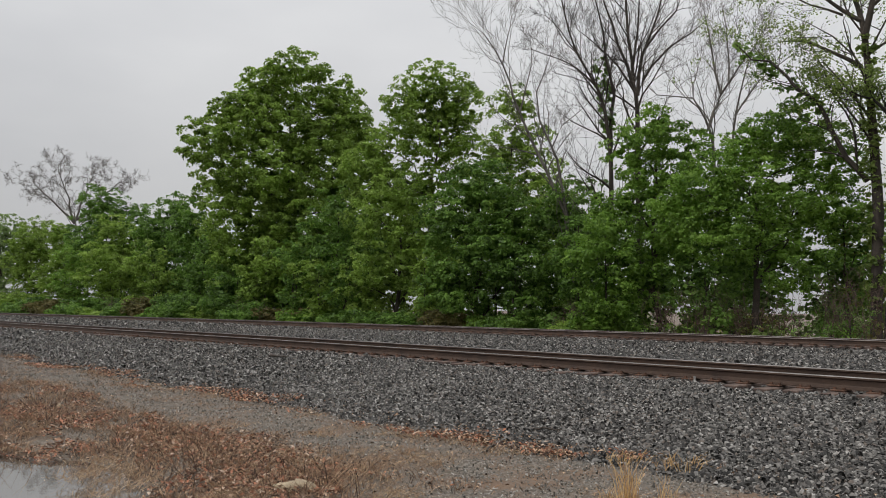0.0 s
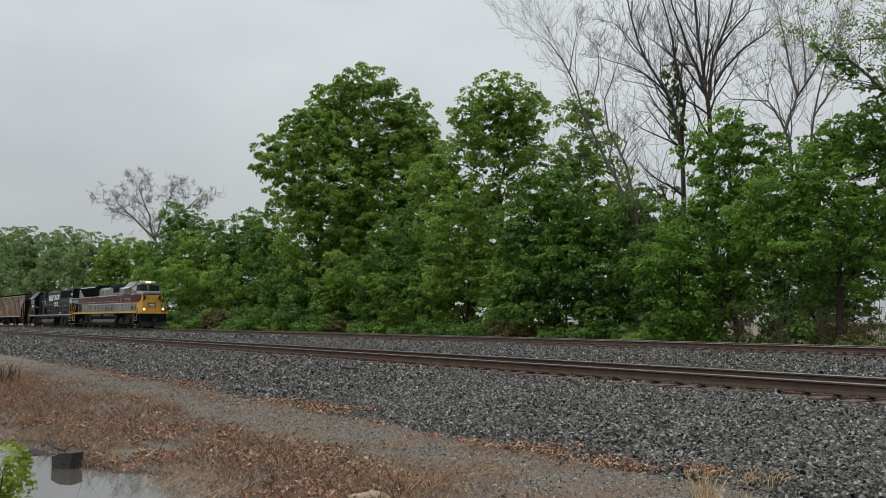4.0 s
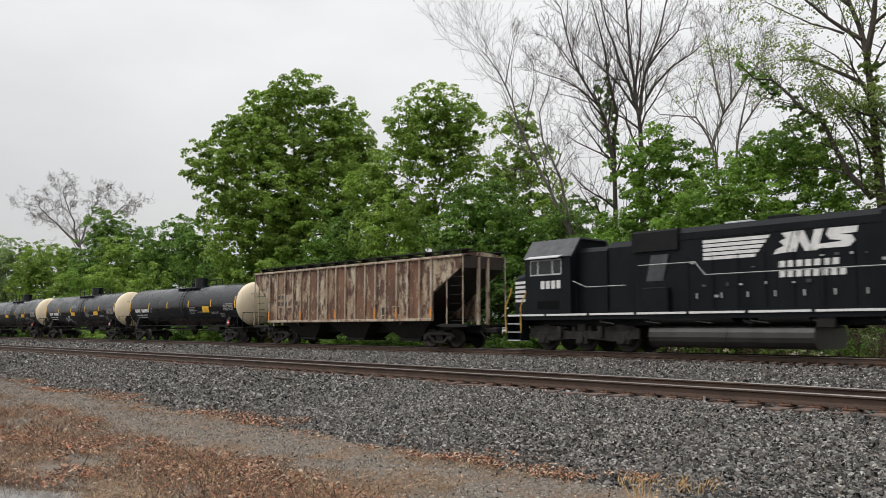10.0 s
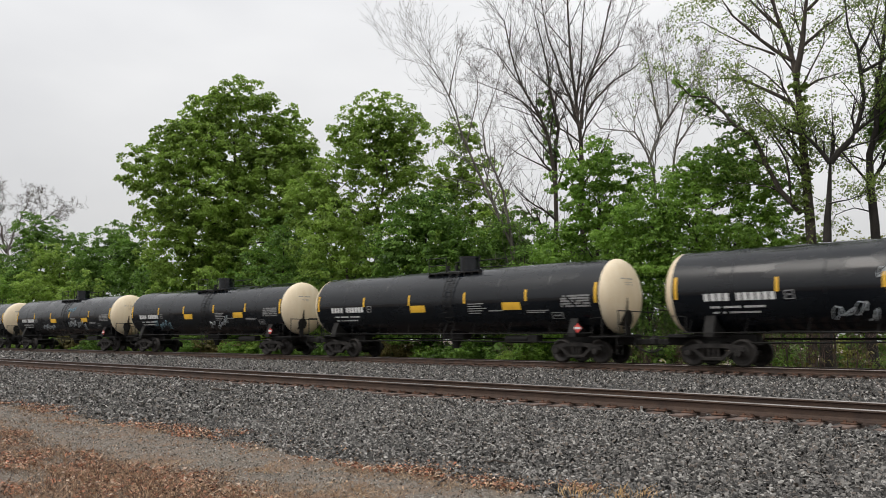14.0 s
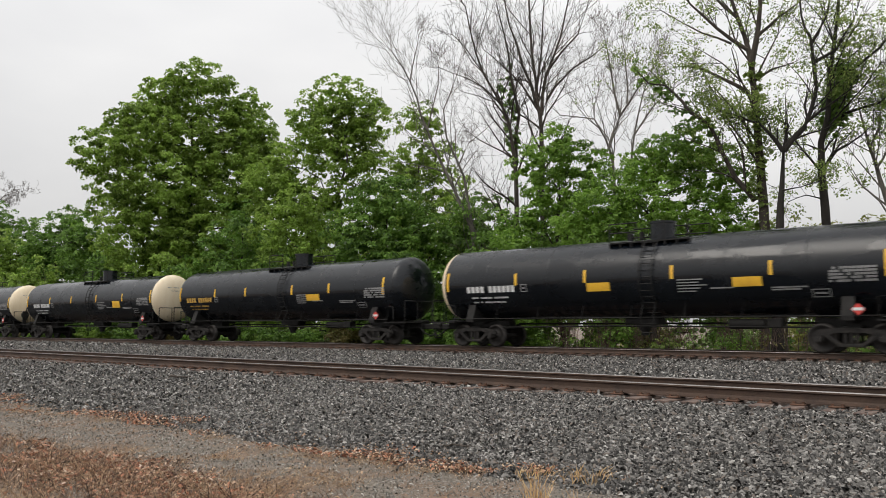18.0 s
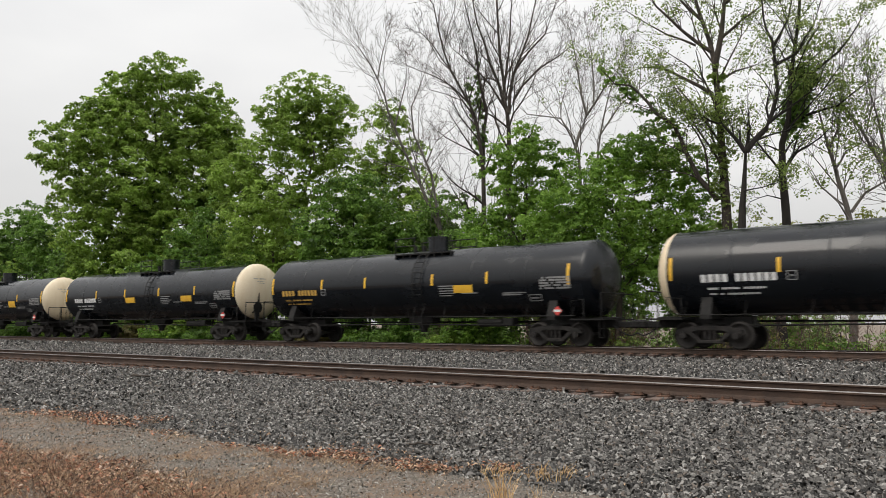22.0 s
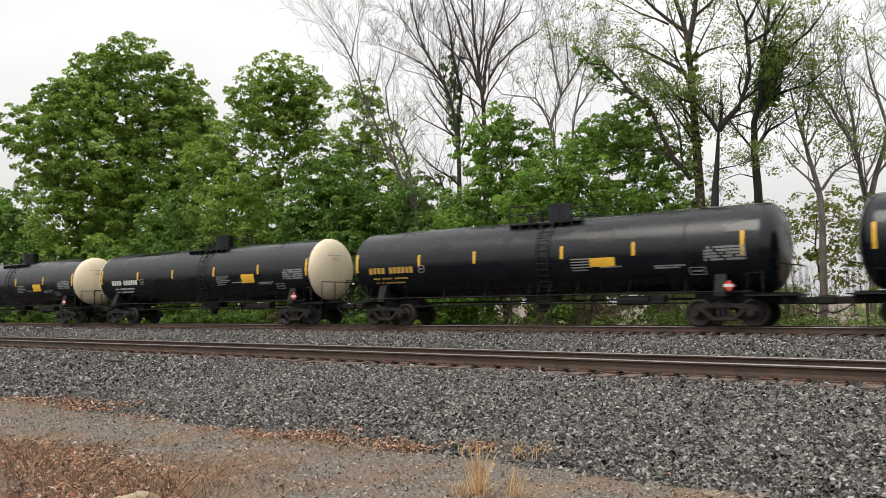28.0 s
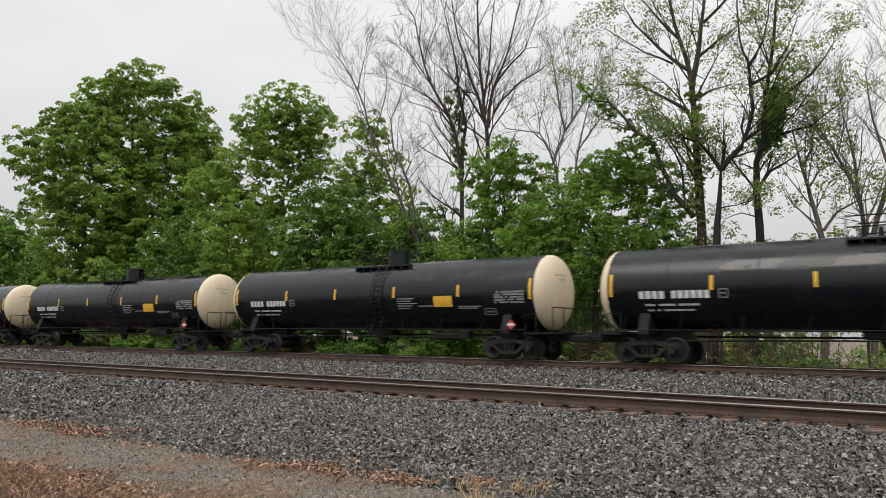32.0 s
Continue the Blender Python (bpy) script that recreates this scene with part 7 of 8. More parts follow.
def hopper_car():
    """A covered hopper, cream paint gone to rust, ribbed sides and three outlets."""
    car = tagged(new("hopper_car"), "rust-streaked cream covered hopper car with ribbed sides", "hopper car")
    Y, Z0, Z1 = 1.5, 1.42, 4.42
    side = [(-7.9, Z0), (7.2, Z0), (7.2, 2.75), (9.15, 3.85), (9.25, Z1), (-9.75, Z1), (-9.65, 3.85), (-7.9, 2.5)]
    for s in (-1, 1):
        y0, y1 = sorted((s * (Y - 0.05), s * Y))
        part("side_sheet", Shape().prism(side, y0, y1), M_HOPPER, car, "cream side sheet streaked with rust")
        for k in range(18):
            x = -7.85 + k * 15.0 / 17
            y0, y1 = sorted((s * Y, s * (Y + 0.10)))
            part("rib", Shape().box(x - 0.055, y0, Z0, x + 0.055, y1, Z1 - 0.02, 0.015), M_HOPRIB, car)
            if k in (5, 8, 10, 11, 13, 15):
                y0, y1 = sorted((s * (Y + 0.001), s * (Y + 0.006)))
                part("rusted_panel", Shape().box(x + 0.06, y0, Z0 + 0.03, x + 0.82, y1, Z1 - 0.1), M_HOPRUST, car, "bay sheet rusted through its paint")
            if k in (0, 4, 8, 12, 14, 17):
                part("reflector", Shape().box(x - 0.06, s * (Y + 0.106) - 0.006, Z0 + 0.05, x + 0.06, s * (Y + 0.106) + 0.006, Z0 + 0.55), M_ORANGE, car)
        y0, y1 = sorted((s * (Y - 0.02), s * (Y + 0.12)))
        part("top_chord", Shape().box(-9.8, y0, Z1 - 0.06, 9.3, y1, Z1 + 0.06, 0.02), M_HOPRIB, car)
        part("side_sill", Shape().box(-7.95, y0, Z0 - 0.12, 7.25, y1, Z0 + 0.02, 0.02), M_HOPRIB, car)
        for x in (-8.7, 8.75):
            part("end_sill_beam", Shape().box(x - 0.95, y0, 1.0, x + 0.95, y1, 1.16, 0.02), M_STEEL, car)
        for x in (-9.75, -9.2, 8.2, 9.3):
            part("ladder_post", Shape().cyl((x, s * 1.5, 1.1), (x, s * 1.5, Z1 if abs(x) > 9 else 3.4), 0.035, 6), M_HOPRIB, car)
        for e in (-1, 1):
            a, b = sorted((e * 8.5, e * 9.3))
            for k in range(6):
                part("ladder_rung", Shape().cyl((a, s * 1.52, 1.3 + k * 0.42), (b, s * 1.52, 1.3 + k * 0.42), 0.018, 5), M_STEEL, car)
    roof = [(-1.5, Z1 + 0.03), (1.5, Z1 + 0.03), (1.1, Z1 + 0.16), (0, Z1 + 0.24), (-1.1, Z1 + 0.16)]
    part("roof", Shape().prism(roof, -9.75, 9.25, "x"), M_HOPPER, car)
    part("roof_walk", Shape().box(-9.5, -1.42, Z1 + 0.28, 9.5, -1.0, Z1 + 0.33).box(-9.5, 1.0, Z1 + 0.28, 9.5, 1.42, Z1 + 0.33), M_STEEL, car)
    for k in range(15):
        x = -9.1 + k * 1.3
        part("walk_bracket", Shape().box(x - 0.03, -1.4, Z1 + 0.1, x + 0.03, 1.4, Z1 + 0.28), M_STEEL, car)
    for s, xb in ((-1, -7.9), (1, 7.2)):
        v = [(xb, -1.46, 2.6), (xb, 1.46, 2.6), (s * 9.2, 1.46, 3.85), (s * 9.2, -1.46, 3.85), (s * 9.25, 1.46, Z1), (s * 9.25, -1.46, Z1), (s * 4.6, -1.46, 1.1), (s * 4.6, 1.46, 1.1), (s * 5.2, -1.46, Z1), (s * 5.2, 1.46, Z1)]
        part("slope_sheet", Shape().add(v, [(6, 7, 2, 3), (3, 2, 4, 5), (6, 3, 5, 8), (7, 9, 4, 2)]), M_RUSTBOX, car)
    for x in (-4.7, 0.0, 4.7):
        v = [(x - 2.2, -1.3, 1.42), (x + 2.2, -1.3, 1.42), (x + 2.2, 1.3, 1.42), (x - 2.2, 1.3, 1.42), (x - 0.75, -0.7, 0.42), (x + 0.75, -0.7, 0.42), (x + 0.75, 0.7, 0.42), (x - 0.75, 0.7, 0.42)]
        part("outlet_hopper", Shape().add(v, [(0, 1, 5, 4), (1, 2, 6, 5), (2, 3, 7, 6), (3, 0, 4, 7), (4, 5, 6, 7)]), M_STEEL, car)
        part("outlet_gate", Shape().box(x - 0.85, -0.8, 0.30, x + 0.85, 0.8, 0.42, 0.02), M_STEEL, car)
    part("centre_sill", Shape().box(-9.4, -0.3, 0.72, 9.4, 0.3, 1.1, 0.02), M_STEEL, car)
    for s in (-1, 1):
        part("end_platform", Shape().box(min(s * 7.4, s * 9.4), -1.45, 1.06, max(s * 7.4, s * 9.4), 1.45, 1.12), M_STEEL, car)
        part("end_post", Shape().box(s * 9.2 - 0.08, -0.4, 1.1, s * 9.2 + 0.08, -0.25, Z1, 0.02).box(s * 9.2 - 0.08, 0.25, 1.1, s * 9.2 + 0.08, 0.4, Z1, 0.02), M_HOPRIB, car)
        coupler(car, s * 9.3, s)
        truck3d(car, s * 7.25)
    # marking: plain bars on pale patches, two small stencil boxes
    part("pale_patch", Shape().box(-6.95, -Y - 0.012, 2.2, -6.25, -Y - 0.004, 3.05), M_HOPRIB, car)
    part("pale_patch", Shape().box(-6.05, -Y - 0.012, 2.2, -5.3, -Y - 0.004, 3.0), M_HOPRIB, car)
    for z, n in ((2.85, 2), (2.45, 6)):
        for k in range(n):
            part("lettering_bar", Shape().box(-6.9 + k * 0.38, -Y - 0.02, z - 0.12, -6.68 + k * 0.38, -Y - 0.013, z + 0.12), M_DARKLET, car)
    for x in (3.2, 4.15):
        part("stencil_box", Shape().box(x, -Y - 0.012, 1.6, x + 0.6, -Y - 0.004, 2.1), M_HOPRIB, car)
        part("stencil_box", Shape().box(x + 0.06, -Y - 0.018, 1.66, x + 0.54, -Y - 0.0125, 2.04), M_RUSTBOX, car)
    return car


TRAIN.append((road_engine(), 60.5, 15.0))
TRAIN.append((black_engine(), 35.7, 14.9))
TRAIN.append((hopper_car(), 12.28, 14.5))


# ---- loose stone, litter and plants on the ground ----
def stones(name, label, x0, x1, u0, u1, n, size, m, height, seed, keep=None, flat=0.7, cat="stones", plain=False):
    """Angular stones strewn over a strip of the plan."""
    rng = np.random.default_rng(seed)
    x = rng.uniform(x0, x1, n)
    u = rng.uniform(u0, u1, n)
    if keep is not None:
        ok = np.array([keep(a, b, c) for a, b, c in zip(x, u, rng.random(n))])
        x, u = x[ok], u[ok]
    n = len(x)
    y = u + np.interp(x, LINE_X, LINE_Y)
    z = np.array([height(a) for a in u]) + np.array([0.05 * noise.noise(Vector((a * 0.6, b * 0.6, 3.0))) + 0.025 * noise.noise(Vector((a * 1.9, b * 1.9, 8.0))) for a, b in zip(x, u)])
    s = size * (0.55 + 0.9 * rng.random(n) ** 1.6)
    base = np.array([(-1, -0.8, -0.9), (1, -0.9, -0.9), (1.1, 0.8, -0.9), (-0.9, 0.9, -0.9), (-0.55, 0.1, 0.9), (0.6, -0.1, 0.9)], float) * 0.5
    if plain:
        base = np.array([(-1, -0.8, -0.9), (1, -0.9, -0.9), (1.1, 0.8, -0.9), (-0.9, 0.9, -0.9), (0.1, 0.05, 0.95)]) * 0.5
    k = len(base)
    V = base[None] * (1 + 0.7 * (rng.random((n, k, 3)) - 0.5)) * s[:, None, None] * np.stack([0.95 + 0.9 * rng.random(n), 0.7 + 0.5 * rng.random(n), flat * (0.55 + 0.6 * rng.random(n))], 1)[:, None, :]
    a, t = rng.uniform(0, 2 * math.pi, n), rng.normal(0, 0.75, n)
    ct, st = np.cos(t)[:, None], np.sin(t)[:, None]
    X, Z = V[:, :, 0] * ct - V[:, :, 2] * st, V[:, :, 0] * st + V[:, :, 2] * ct
    ca, sa = np.cos(a)[:, None], np.sin(a)[:, None]
    W = np.stack([X * ca - V[:, :, 1] * sa + x[:, None], X * sa + V[:, :, 1] * ca + y[:, None], Z + (z + s * (0.0 + 0.85 * rng.random(n) ** 1.3))[:, None]], 2)
    q = np.array([(0, 1, 5), (0, 5, 4), (2, 3, 4), (2, 4, 5), (1, 2, 5), (3, 0, 4)])
    if plain:
        q = np.array([(0, 1, 4), (1, 2, 4), (2, 3, 4), (3, 0, 4)])
    Q = (q[None] + k * np.arange(n)[:, None, None]).reshape(-1, 3)
    ob = new(name, big_mesh(name, W.reshape(-1, 3), Q, m))
    return tagged(ob, label, cat, kind="stuff")


def off_ties(x, u, r):
    return not abs(u - 12.1) < 0.09 and not abs(u - 13.6) < 0.09


stones("ballast_stones", "loose grey angular crushed ballast stones", -14, -0.7, 6.6, 11.9, 132000, 0.031, M_STONE, bed_height, 1, lambda x, u, r: r < (u - 6.2) / 1.0 and off_ties(x, u, r))
stones("ballast_stones", "loose grey angular crushed ballast stones", -34, -14, 6.4, 11.9, 76000, 0.043, M_STONE, bed_height, 2, lambda x, u, r: r < (u - 6.0) / 1.0 and off_ties(x, u, r), plain=True)
stones("ballast_stones", "loose grey angular crushed ballast stones", -70, -34, 6.4, 11.9, 20000, 0.07, M_STONE, bed_height, 3, plain=True)
stones("ballast_stones", "loose grey angular crushed ballast stones", -120, -46, 14.2, 26.2, 20000, 0.10, M_STONE, bed_height, 41, plain=True)
stones("ballast_stones", "loose grey angular crushed ballast stones", -120, -70, 6.4, 11.9, 7000, 0.11, M_STONE, bed_height, 42, plain=True)
stones("ballast_stones", "loose grey angular crushed ballast stones", -46, 0, 14.2, 26.2, 64000, 0.047, M_STONE, bed_height, 4, plain=True)
stones("ballast_stones", "loose grey angular crushed ballast stones", -24, 0, 11.5, 14.2, 5000, 0.055, M_STONE, bed_height, 5, lambda x, u, r: off_ties(x, u, r))

LITTER = stone_mat("leaf_litter", [(0.14, 0.070, 0.046), (0.52, 0.235, 0.14), (0.30, 0.145, 0.09), (0.44, 0.26, 0.165), (0.10, 0.06, 0.044), (0.50, 0.36, 0.25), (0.40, 0.165, 0.095), (0.27, 0.115, 0.07), (0.58, 0.45, 0.35)], 0.85)
STRAW = stone_mat("dry_grass", [(0.60, 0.38, 0.16), (0.72, 0.50, 0.25), (0.42, 0.26, 0.12)], 0.8)
DEADWEED = stone_mat("dead_weed", [(0.11, 0.068, 0.045), (0.34, 0.215, 0.135), (0.06, 0.04, 0.03), (0.52, 0.37, 0.24), (0.17, 0.105, 0.068), (0.26, 0.16, 0.10)], 0.9)
THATCH = stone_mat("thatch", [(0.34, 0.23, 0.14), (0.46, 0.33, 0.20), (0.22, 0.14, 0.088), (0.58, 0.43, 0.28), (0.28, 0.17, 0.105)], 0.9)
M_PEBBLE = stone_mat("gravel", [(0.10, 0.092, 0.080), (0.17, 0.158, 0.138), (0.24, 0.224, 0.198), (0.15, 0.128, 0.105), (0.13, 0.12, 0.105), (0.20, 0.188, 0.165), (0.42, 0.40, 0.36)])


ground_flat = profile


def litter_density(x, u):
    """Where the leaves have gathered: broad drifts and a line along the foot of the ballast."""
    p = noise.noise(Vector((x * 0.42, u * 0.8, 1.7))) + 0.7 * noise.noise(Vector((x * 1.5, u * 2.4, 5.0))) + 0.4 * noise.noise(Vector((x * 4.0, u * 6.0, 2.0)))
    toe = math.exp(-((u - 6.6 - 0.25 * math.sin(x * 0.9) - 0.2 * noise.noise(Vector((x * 1.1, 0, 4.0)))) / 0.33) ** 2)
    edge = 4.7 + 0.5 * noise.noise(Vector((x * 0.5, 3.0, 6.0))) + 0.25 * noise.noise(Vector((x * 1.7, 1.0, 6.0)))
    broad = max(0.0, min(1.0, (edge + 0.35 - u) / 0.7))
    return max(0.0, min(1.0, 0.07 + broad * (0.40 + 1.5 * p) + toe * (0.55 + 1.5 * p)))


def litter(n, x0, x1, u0, u1, size, seed, m, bare, label):
    rng = np.random.default_rng(seed)
    x, u, k = rng.uniform(x0, x1, n), rng.uniform(u0, u1, n), rng.random(n)
    ok = np.array([c < (litter_density(a, b) - bare) / (1 - bare) and dip(a, b) < 0.15 for a, b, c in zip(x, u, k)])
    x, u = x[ok], u[ok]
    n = len(x)
    y = u + np.interp(x, LINE_X, LINE_Y)
    z = np.array([max(profile(a), bed_height(a) if a > 6.0 else -9) for a in u]) + 0.03 + 0.03 * rng.random(n) - np.array([dip(a, b) for a, b in zip(x, u)])
    z += np.array([0.05 * noise.noise(Vector((a * 0.6, b * 0.6, 3.0))) for a, b in zip(x, u)])
    a = rng.uniform(0, 2 * math.pi, n)
    d = np.stack([np.cos(a), np.sin(a), rng.normal(0, 0.35, n)], 1)
    e = np.stack([-np.sin(a), np.cos(a), rng.normal(0, 0.35, n)], 1)
    s = (size * (0.5 + rng.random(n)))[:, None]
    P = np.stack([x, y, z], 1)
    V = np.stack([P - d * s, P + e * s * 0.55 + (0, 0, 0.012), P + d * s, P - e * s * 0.55 + (0, 0, 0.012)], 1)
    ob = new("leaf_litter", big_mesh("leaf_litter", V.reshape(-1, 3), np.arange(n * 4).reshape(-1, 4), m))
    return tagged(ob, label, "leaf litter", kind="stuff")


litter(95000, -26, -1.5, 1.0, 7.4, 0.025, 7, LITTER, 0.32, "drifts of reddish brown fallen leaves")
litter(100000, -34, -1.5, 1.0, 7.2, 0.017, 71, DEADWEED, 0.0, "dark brown crumbled leaves and chaff")
stones("gravel", "fine grey gravel over bare soil", -30, -1, 2.4, 7.2, 85000, 0.016, M_PEBBLE, ground_flat, 8, plain=True, keep=lambda x, u, r: r < 1.15 - litter_density(x, u) and dip(x, u) < 0.02)


def blades(name, label, cat, spots, m, seed, kind=""):
    """Thin upright blades: spots of (x, y, z, radius, height, count, lean, width)."""
    rng = np.random.default_rng(seed)
    V = []
    for x, y, z, r, h, n, lean, w in spots:
        for _ in range(n):
            a, q = rng.uniform(0, 6.28), r * rng.random() ** 0.5
            p = np.array([x + q * math.cos(a), y + q * math.sin(a), z])
            b = rng.uniform(0, 6.28)
            L = np.array([math.cos(b), math.sin(b), 0]) * lean * h * rng.random()
            hh = h * rng.uniform(0.4, 1.0)
            s = np.array([math.sin(b + 1.3), -math.cos(b + 1.3), 0]) * w
            mid, top = p + L * 0.35 + (0, 0, hh * 0.6), p + L + (0, 0, hh)
            V += [p - s, p + s, mid + s * 0.8, mid - s * 0.8, mid - s * 0.8, mid + s * 0.8, top + s * 0.2, top - s * 0.2]
    V = np.array(V)
    ob = new(name, big_mesh(name, V, np.arange(len(V)).reshape(-1, 4), m))
    return tagged(ob, label, cat, kind=kind)


blades("grass_tuft", "pale straw-coloured tuft of dry grass", "grass", [(-3.82, 5.44, -0.02, 0.09, 0.50, 60, 0.45, 0.0032), (-3.58, 5.58, -0.02, 0.09, 0.34, 32, 0.5, 0.003), (-3.95, 5.38, -0.02, 0.10, 0.22, 30, 0.9, 0.003)], STRAW, 9)
blades("grass_tuft", "small tuft of dry grass at the ballast foot", "grass", [(-4.3, 7.0, 0.03, 0.25, 0.16, 70, 1.2, 0.004), (-4.9, 6.9, 0.03, 0.2, 0.12, 40, 1.4, 0.004)], STRAW, 10)
random.seed(31)
spots = []
for i in range(2600):
    x, u = random.uniform(-30, -4.0), random.uniform(1.2, 5.6)
    if litter_density(x, u) > 0.16 and dip(x, u) < 0.13:
        spots.append((x, u + bend(x), profile(u) - dip(x, u), random.uniform(0.12, 0.40), (random.uniform(0.08, 0.24) if random.random() < 0.8 else random.uniform(0.25, 0.48)) if u < 4.3 else random.uniform(0.05, 0.16), random.randint(10, 22), 1.9, 0.0036))
blades("dead_weeds", "tangled brown dead weed stems", "weeds", spots, DEADWEED, 12, "stuff")
spots = []
for i in range(6200):
    x, u = random.uniform(-22, -1.0), random.uniform(2.4, 7.0)
    worn = noise.noise(Vector((x * 0.7, u * 1.1, 12.0)))
    if (litter_density(x, u) > 0.14 and worn > -0.05) and (x > -10 or random.random() < 0.25) or (x > -10 and worn > 0.0 and u < 5.5 + 0.6 * worn):
        spots.append((x, u + bend(x), profile(u), random.uniform(0.06, 0.22), random.uniform(0.03, 0.10), 15, 3.6, 0.0038))
blades("dry_grass", "flattened tan dry grass over soil", "grass", spots, THATCH, 13, "stuff")


random.seed(41)
spots = []
for i in range(150):
    a = random.uniform(0, 2 * math.pi)
    q = random.uniform(0.72, 0.98)
    x, u = -8.4 + 5.4 * q * math.cos(a), 0.75 + 2.55 * q * math.sin(a)
    if u > 1.4 and abs(x + 9.85) > 0.5:
        spots.append((x, u + bend(x), -0.2, random.uniform(0.08, 0.25), random.uniform(0.14, 0.34), random.randint(6, 14), 1.2, 0.003))
blades("drowned_weeds", "thin dead stems standing in the puddle", "weeds", spots, DEADWEED, 16, "stuff")


def puddle():
    """Still water with a wandering edge in a shallow dip."""
    v, n = [], 64
    for i in range(n):
        a = 2 * math.pi * i / n
        v.append((-8.6 + 7.4 * math.cos(a), 0.9 + 3.5 * math.sin(a), -0.125))
    me = bpy.data.meshes.new("puddle")
    me.from_pydata(v + [(p[0], p[1], -0.30) for p in v], [], [tuple(range(n))] + [(i, i + n, (i + 1) % n + n, (i + 1) % n) for i in range(n)])
    m = bpy.data.materials.new("still_water")
    m.use_nodes = True
    nn, ll = m.node_tree.nodes, m.node_tree.links
    bs = nn["Principled BSDF"]
    bs.inputs["Base Color"].default_value = (0.10, 0.09, 0.075, 1)
    bs.inputs["Roughness"].default_value, bs.inputs["IOR"].default_value = 0.03, 2.7
    bs.inputs["Specular IOR Level"].default_value = 1.0
    co, ns, bp = nn.new("ShaderNodeTexCoord"), nn.new("ShaderNodeTexNoise"), nn.new("ShaderNodeBump")
    ns.inputs["Scale"].default_value = 6
    bp.inputs["Strength"].default_value, bp.inputs["Distance"].default_value = 0.05, 0.01
    ll.new(co.outputs["Object"], ns.inputs["Vector"])
    ll.new(ns.outputs["Fac"], bp.inputs["Height"])
    ll.new(bp.outputs[0], bs.inputs["Normal"])
    me.materials.append(m)
    return tagged(new("puddle", me), "shallow rain puddle mirroring the sky", "puddle", kind="structure")


puddle()
M_STUMP = mat("wet_timber", (0.035, 0.028, 0.024), (0.016, 0.014, 0.013), 0.75, scale=5, grain=30, bump=0.8, streak=0.3)
M_ROCK = mat("tan_rock", (0.44, 0.36, 0.24), (0.30, 0.24, 0.16), 0.85, scale=7, grain=40, bump=0.6)


def stump():
    sh = Shape().add([(-0.18, -0.13, -0.1), (0.17, -0.14, -0.1), (0.18, 0.14, -0.1), (-0.17, 0.13, -0.1), (-0.20, -0.14, 0.20), (-0.02, -0.15, 0.27), (0.19, -0.15, 0.29), (0.20, 0.15, 0.28), (0.0, 0.14, 0.24), (-0.18, 0.14, 0.21)],
                     [(0, 1, 6, 5, 4), (1, 2, 7, 6), (2, 3, 9, 8, 7), (3, 0, 4, 9), (4, 5, 8, 9), (5, 6, 7, 8), (0, 3, 2, 1)])
    ob = new("timber_block", mesh_of("timber_block", sh, M_STUMP))
    ob.matrix_basis = pose(-10.04, 2.07, -0.15, 0, 4, 38) @ Matrix.Diagonal((0.70, 0.62, 0.74, 1))
    return tagged(ob, "black wet cut timber block standing in the puddle", "timber block")


stump()


def rock(x, y, z, a, b, c, seed, turn=0):
    bm = bmesh.new()
    bmesh.ops.create_icosphere(bm, subdivisions=3, radius=1)
    for v in bm.verts:
        k = 1 + 0.28 * noise.noise(v.co * 1.3 + Vector((seed, 0, 0))) + 0.10 * noise.noise(v.co * 4 + Vector((0, seed, 0)))
        v.co = Vector((v.co.x * a * k, v.co.y * b * k, v.co.z * c * k))
    me = bpy.data.meshes.new("rock")
    bm.to_mesh(me)
    bm.free()
    me.polygons.foreach_set("use_smooth", [True] * len(me.polygons))
    me.materials.append(M_ROCK)
    ob = new("rock", me)
    ob.matrix_basis = pose(x, y, z, 0, 0, turn)
    return ob


tagged(rock(-6.05, 3.72, 0.0, 0.20, 0.10, 0.075, 3, 60), "flat tan rock lying among the dead leaves", "rock")
tagged(rock(-12.6, 3.1, -0.04, 0.10, 0.07, 0.05, 5, 20), "pale tan rock lying in the dead weeds", "rock")
tagged(rock(-13.4, 3.9, -0.02, 0.08, 0.06, 0.05, 8, 70), "pale tan rock lying in the dead weeds", "rock")


def stick(x, y, z, L, turn, r, seed):
    rng = np.random.default_rng(seed)
    pts = wander((-L / 2, 0, 0), (L / 2, 0, 0.02), 6, 0.03, rng)
    sh = Shape().tube(pts, [r, r * 1.1, r, r * 0.9, r * 0.8, r * 0.6, r * 0.4], 6)
    ob = new("stick", mesh_of("stick", sh, M_BARK))
    ob.matrix_basis = pose(x, y, z, 0, 0, turn)
    return tagged(ob, "dark broken stick lying on the gravel", "stick")


def plank(x, y, z, L, w, h, turn, label):
    sh = Shape().add([(-L, -w, 0), (L * 0.9, -w * 0.8, 0), (L, w, 0), (-L * 0.92, w * 0.9, 0), (-L, -w, h), (L * 0.88, -w * 0.8, h * 0.6), (L, w, h * 0.7), (-L * 0.92, w * 0.9, h * 1.2)],
                     [(0, 3, 2, 1), (4, 5, 6, 7), (0, 1, 5, 4), (1, 2, 6, 5), (2, 3, 7, 6), (3, 0, 4, 7)])
    ob = new("plank", mesh_of("plank", sh, M_STUMP))
    ob.matrix_basis = pose(x, y, z, 0, 3, turn)
    return tagged(ob, label, "plank")


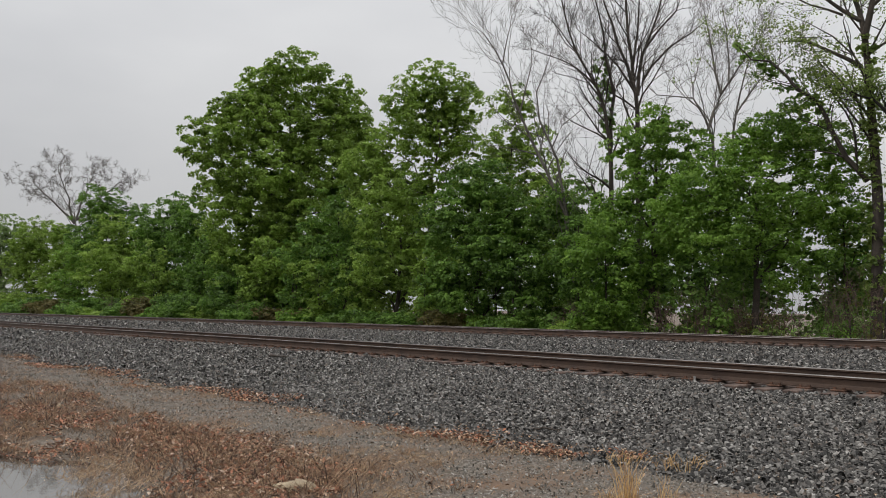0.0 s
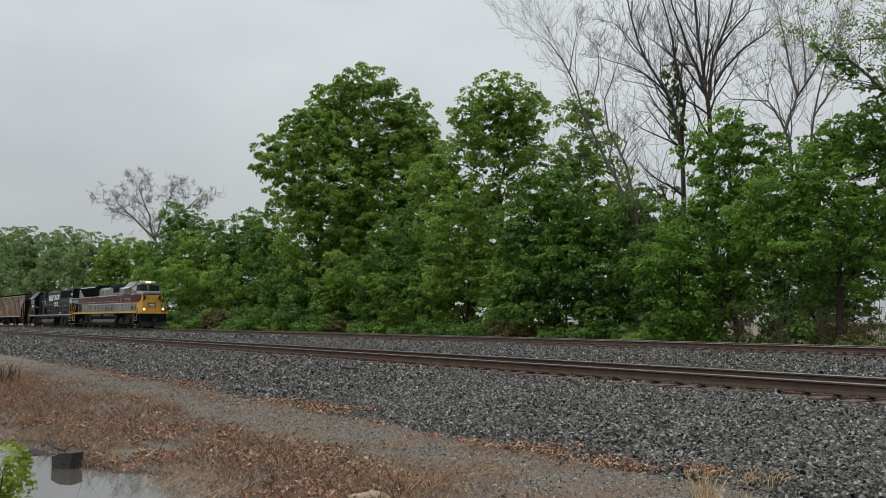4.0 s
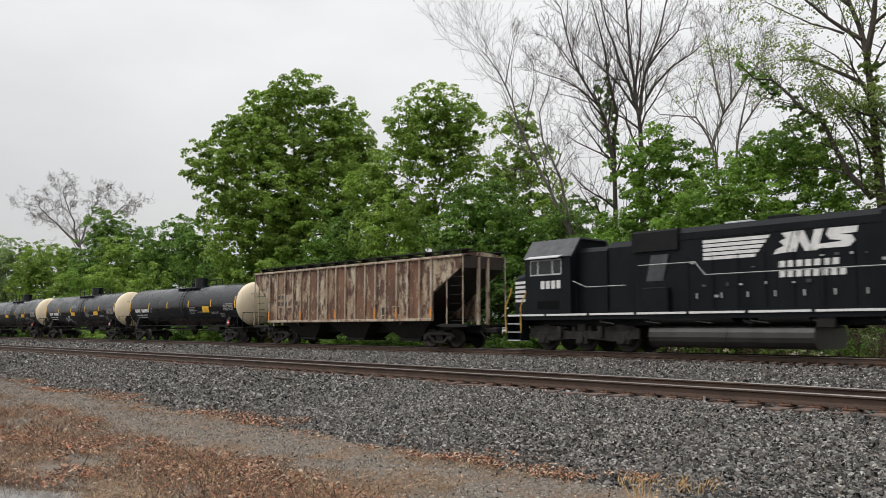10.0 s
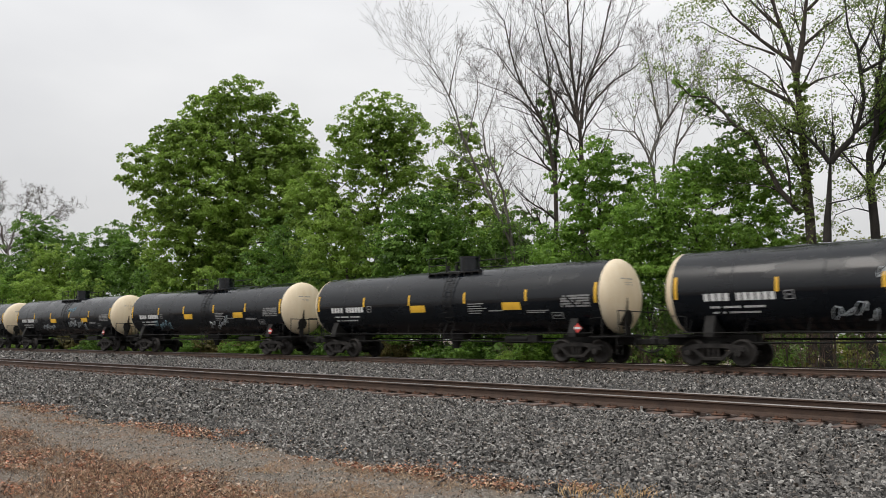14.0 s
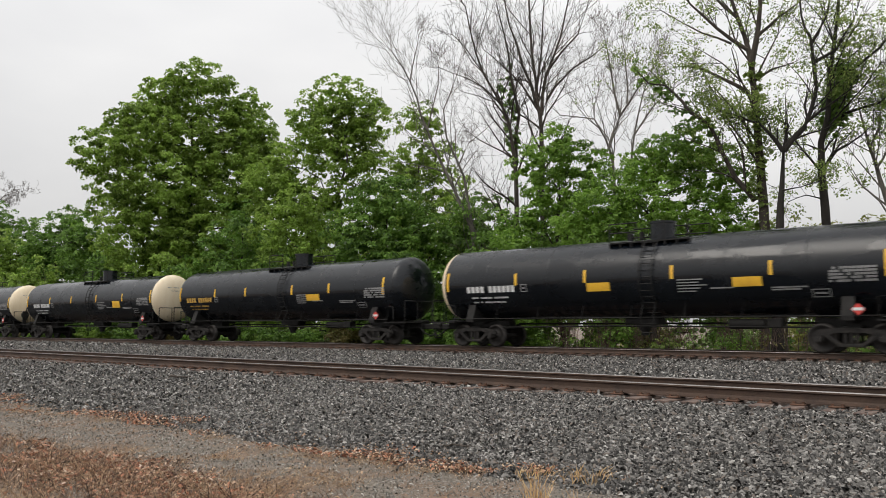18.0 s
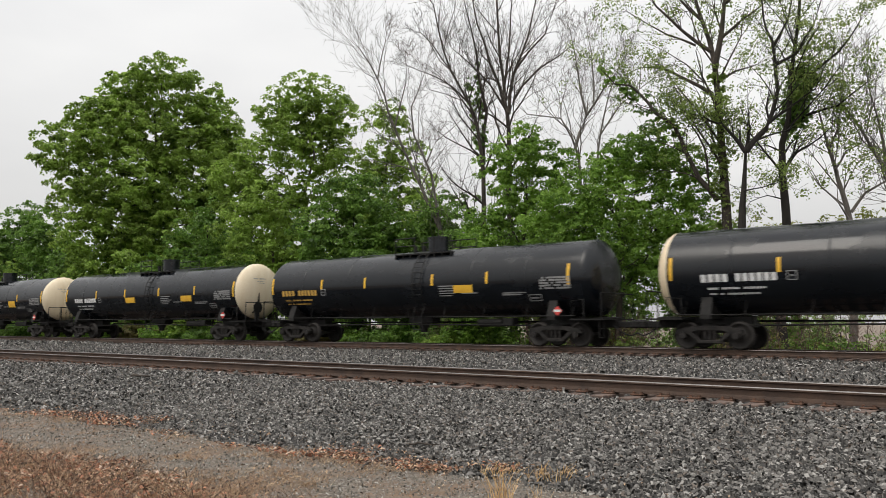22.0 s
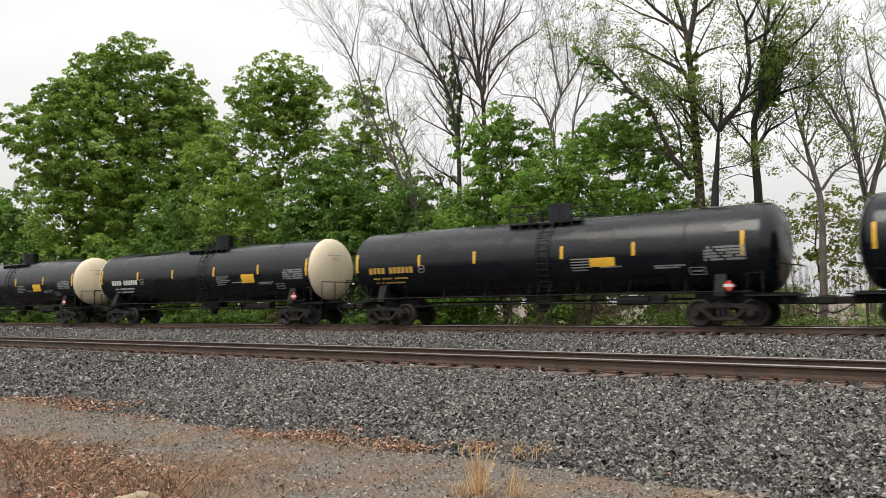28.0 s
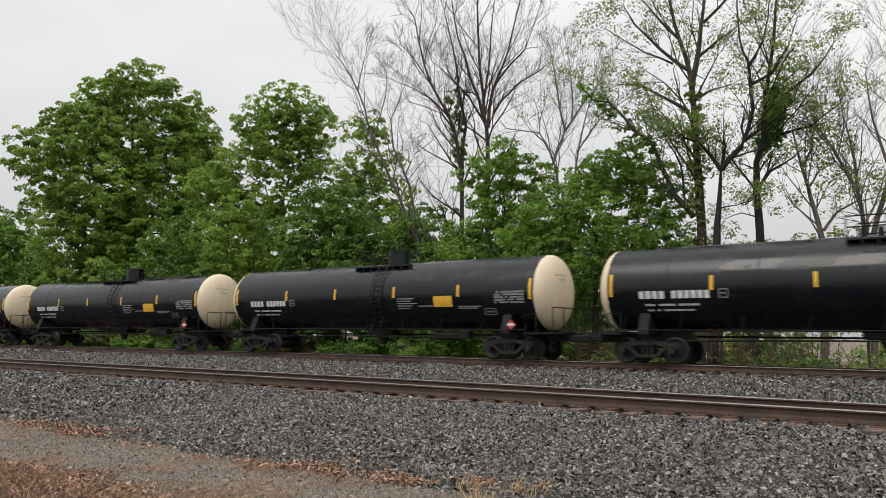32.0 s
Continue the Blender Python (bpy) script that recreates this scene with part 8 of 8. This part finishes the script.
plank(-11.25, 1.98, -0.155, 0.17, 0.06, 0.06, 25, "dark wet plank floating in the puddle")
plank(-10.8, 2.25, -0.155, 0.12, 0.03, 0.045, 60, "short dark board lying in the puddle")
stick(-6.28, 6.36, 0.04, 0.42, 120, 0.013, 1)
stick(-6.38, 7.45, 0.12, 0.45, 10, 0.011, 2)
stick(-17.4, 10.1, 0.38, 0.7, 12, 0.03, 3)
stick(-11.3, 2.3, -0.09, 0.9, 25, 0.016, 4)
stick(-9.4, 4.1, 0.02, 0.5, 80, 0.010, 5)
L_WEED = leaf_mat("weed_leaf", (0.10, 0.16, 0.02), (0.30, 0.38, 0.06), (0.48, 0.55, 0.12), 0.4)
weed = tagged(new("weed"), "leafy bright green weed at the puddle edge", "weed")
weed.location = (-8.0, 1.05, -0.3)
part("stem", Shape().tube([(0, 0, 0), (0.05, 0.05, 0.3), (0.0, 0.1, 0.6)], [0.012, 0.009, 0.004], 6).tube([(0, 0, 0), (-0.15, 0.1, 0.25), (-0.2, 0.15, 0.5)], [0.010, 0.007, 0.004], 6), M_BARK, weed)
leaf_cloud("leaf_mass", [(0, 0.05, 0.44, 0.24, 0.24), (-0.25, 0.1, 0.3, 0.26, 0.24), (0.2, 0.0, 0.26, 0.24, 0.2), (0.1, 0.2, 0.56, 0.16, 0.2), (0.38, 0.1, 0.16, 0.2, 0.14), (-0.15, 0.2, 0.66, 0.14, 0.16)], 0.05, L_WEED, weed, 51, 14, 0.9, 0.13)
blades("weed_stalk", "dark dead weed stalks standing up", "weed", [(-22.2, 3.2, -0.05, 0.22, 0.75, 26, 0.5, 0.008), (-21.6, 3.0, -0.05, 0.2, 0.4, 20, 0.7, 0.007)], M_STUMP, 15)


# ---- motion of the train ----
SPEED, FIRST = 18.15, -12.963


def run(car, centre, wheelbase=14.6):
    """Key a car along the line; centre: its middle behind the leading tank's front."""
    rows = []
    for k in range(33):
        s = FIRST + SPEED * (k - 12) + 0.14 * max(0, 9.8 - k) ** 2 + centre
        ax, ay = on_line(s - wheelbase / 2, U_TRAIN)
        bx, by = on_line(s + wheelbase / 2, U_TRAIN)
        rows.append((float(k), pose((ax + bx) / 2, (ay + by) / 2, TRAIN_TOP, 0, 0, math.degrees(math.atan2(by - ay, bx - ax)))))
    walk(car, rows)


def roll_wheels(car, centre):
    """Turn each wheelset by the way the car goes, frame by frame over the stretch of line by the trees."""
    t0 = 12 + (-105 - FIRST - centre) / SPEED
    k0, k1 = max(0, int(t0 * 30)), min(960, int((t0 + 118 / SPEED) * 30))
    for ws in car.children_recursive:
        if ws.name.startswith("wheelset") and k1 > k0:
            x, _, z = ws.location
            turn = math.degrees(SPEED / 30 / ws["radius"])
            rows = [(k / 30, pose(x, 0, z, 0, ((k - k0) * turn) % 360, 0)) for k in range(k0, k1 + 1)]
            if k0 > 0:
                rows.insert(0, (0.0, rows[0][1]))
            if k1 < 960:
                rows.append((32.0, rows[-1][1]))
            walk(ws, rows)


def motions():
    for car, centre, base in TRAIN:
        run(car, centre, base)
        roll_wheels(car, centre)


motions()
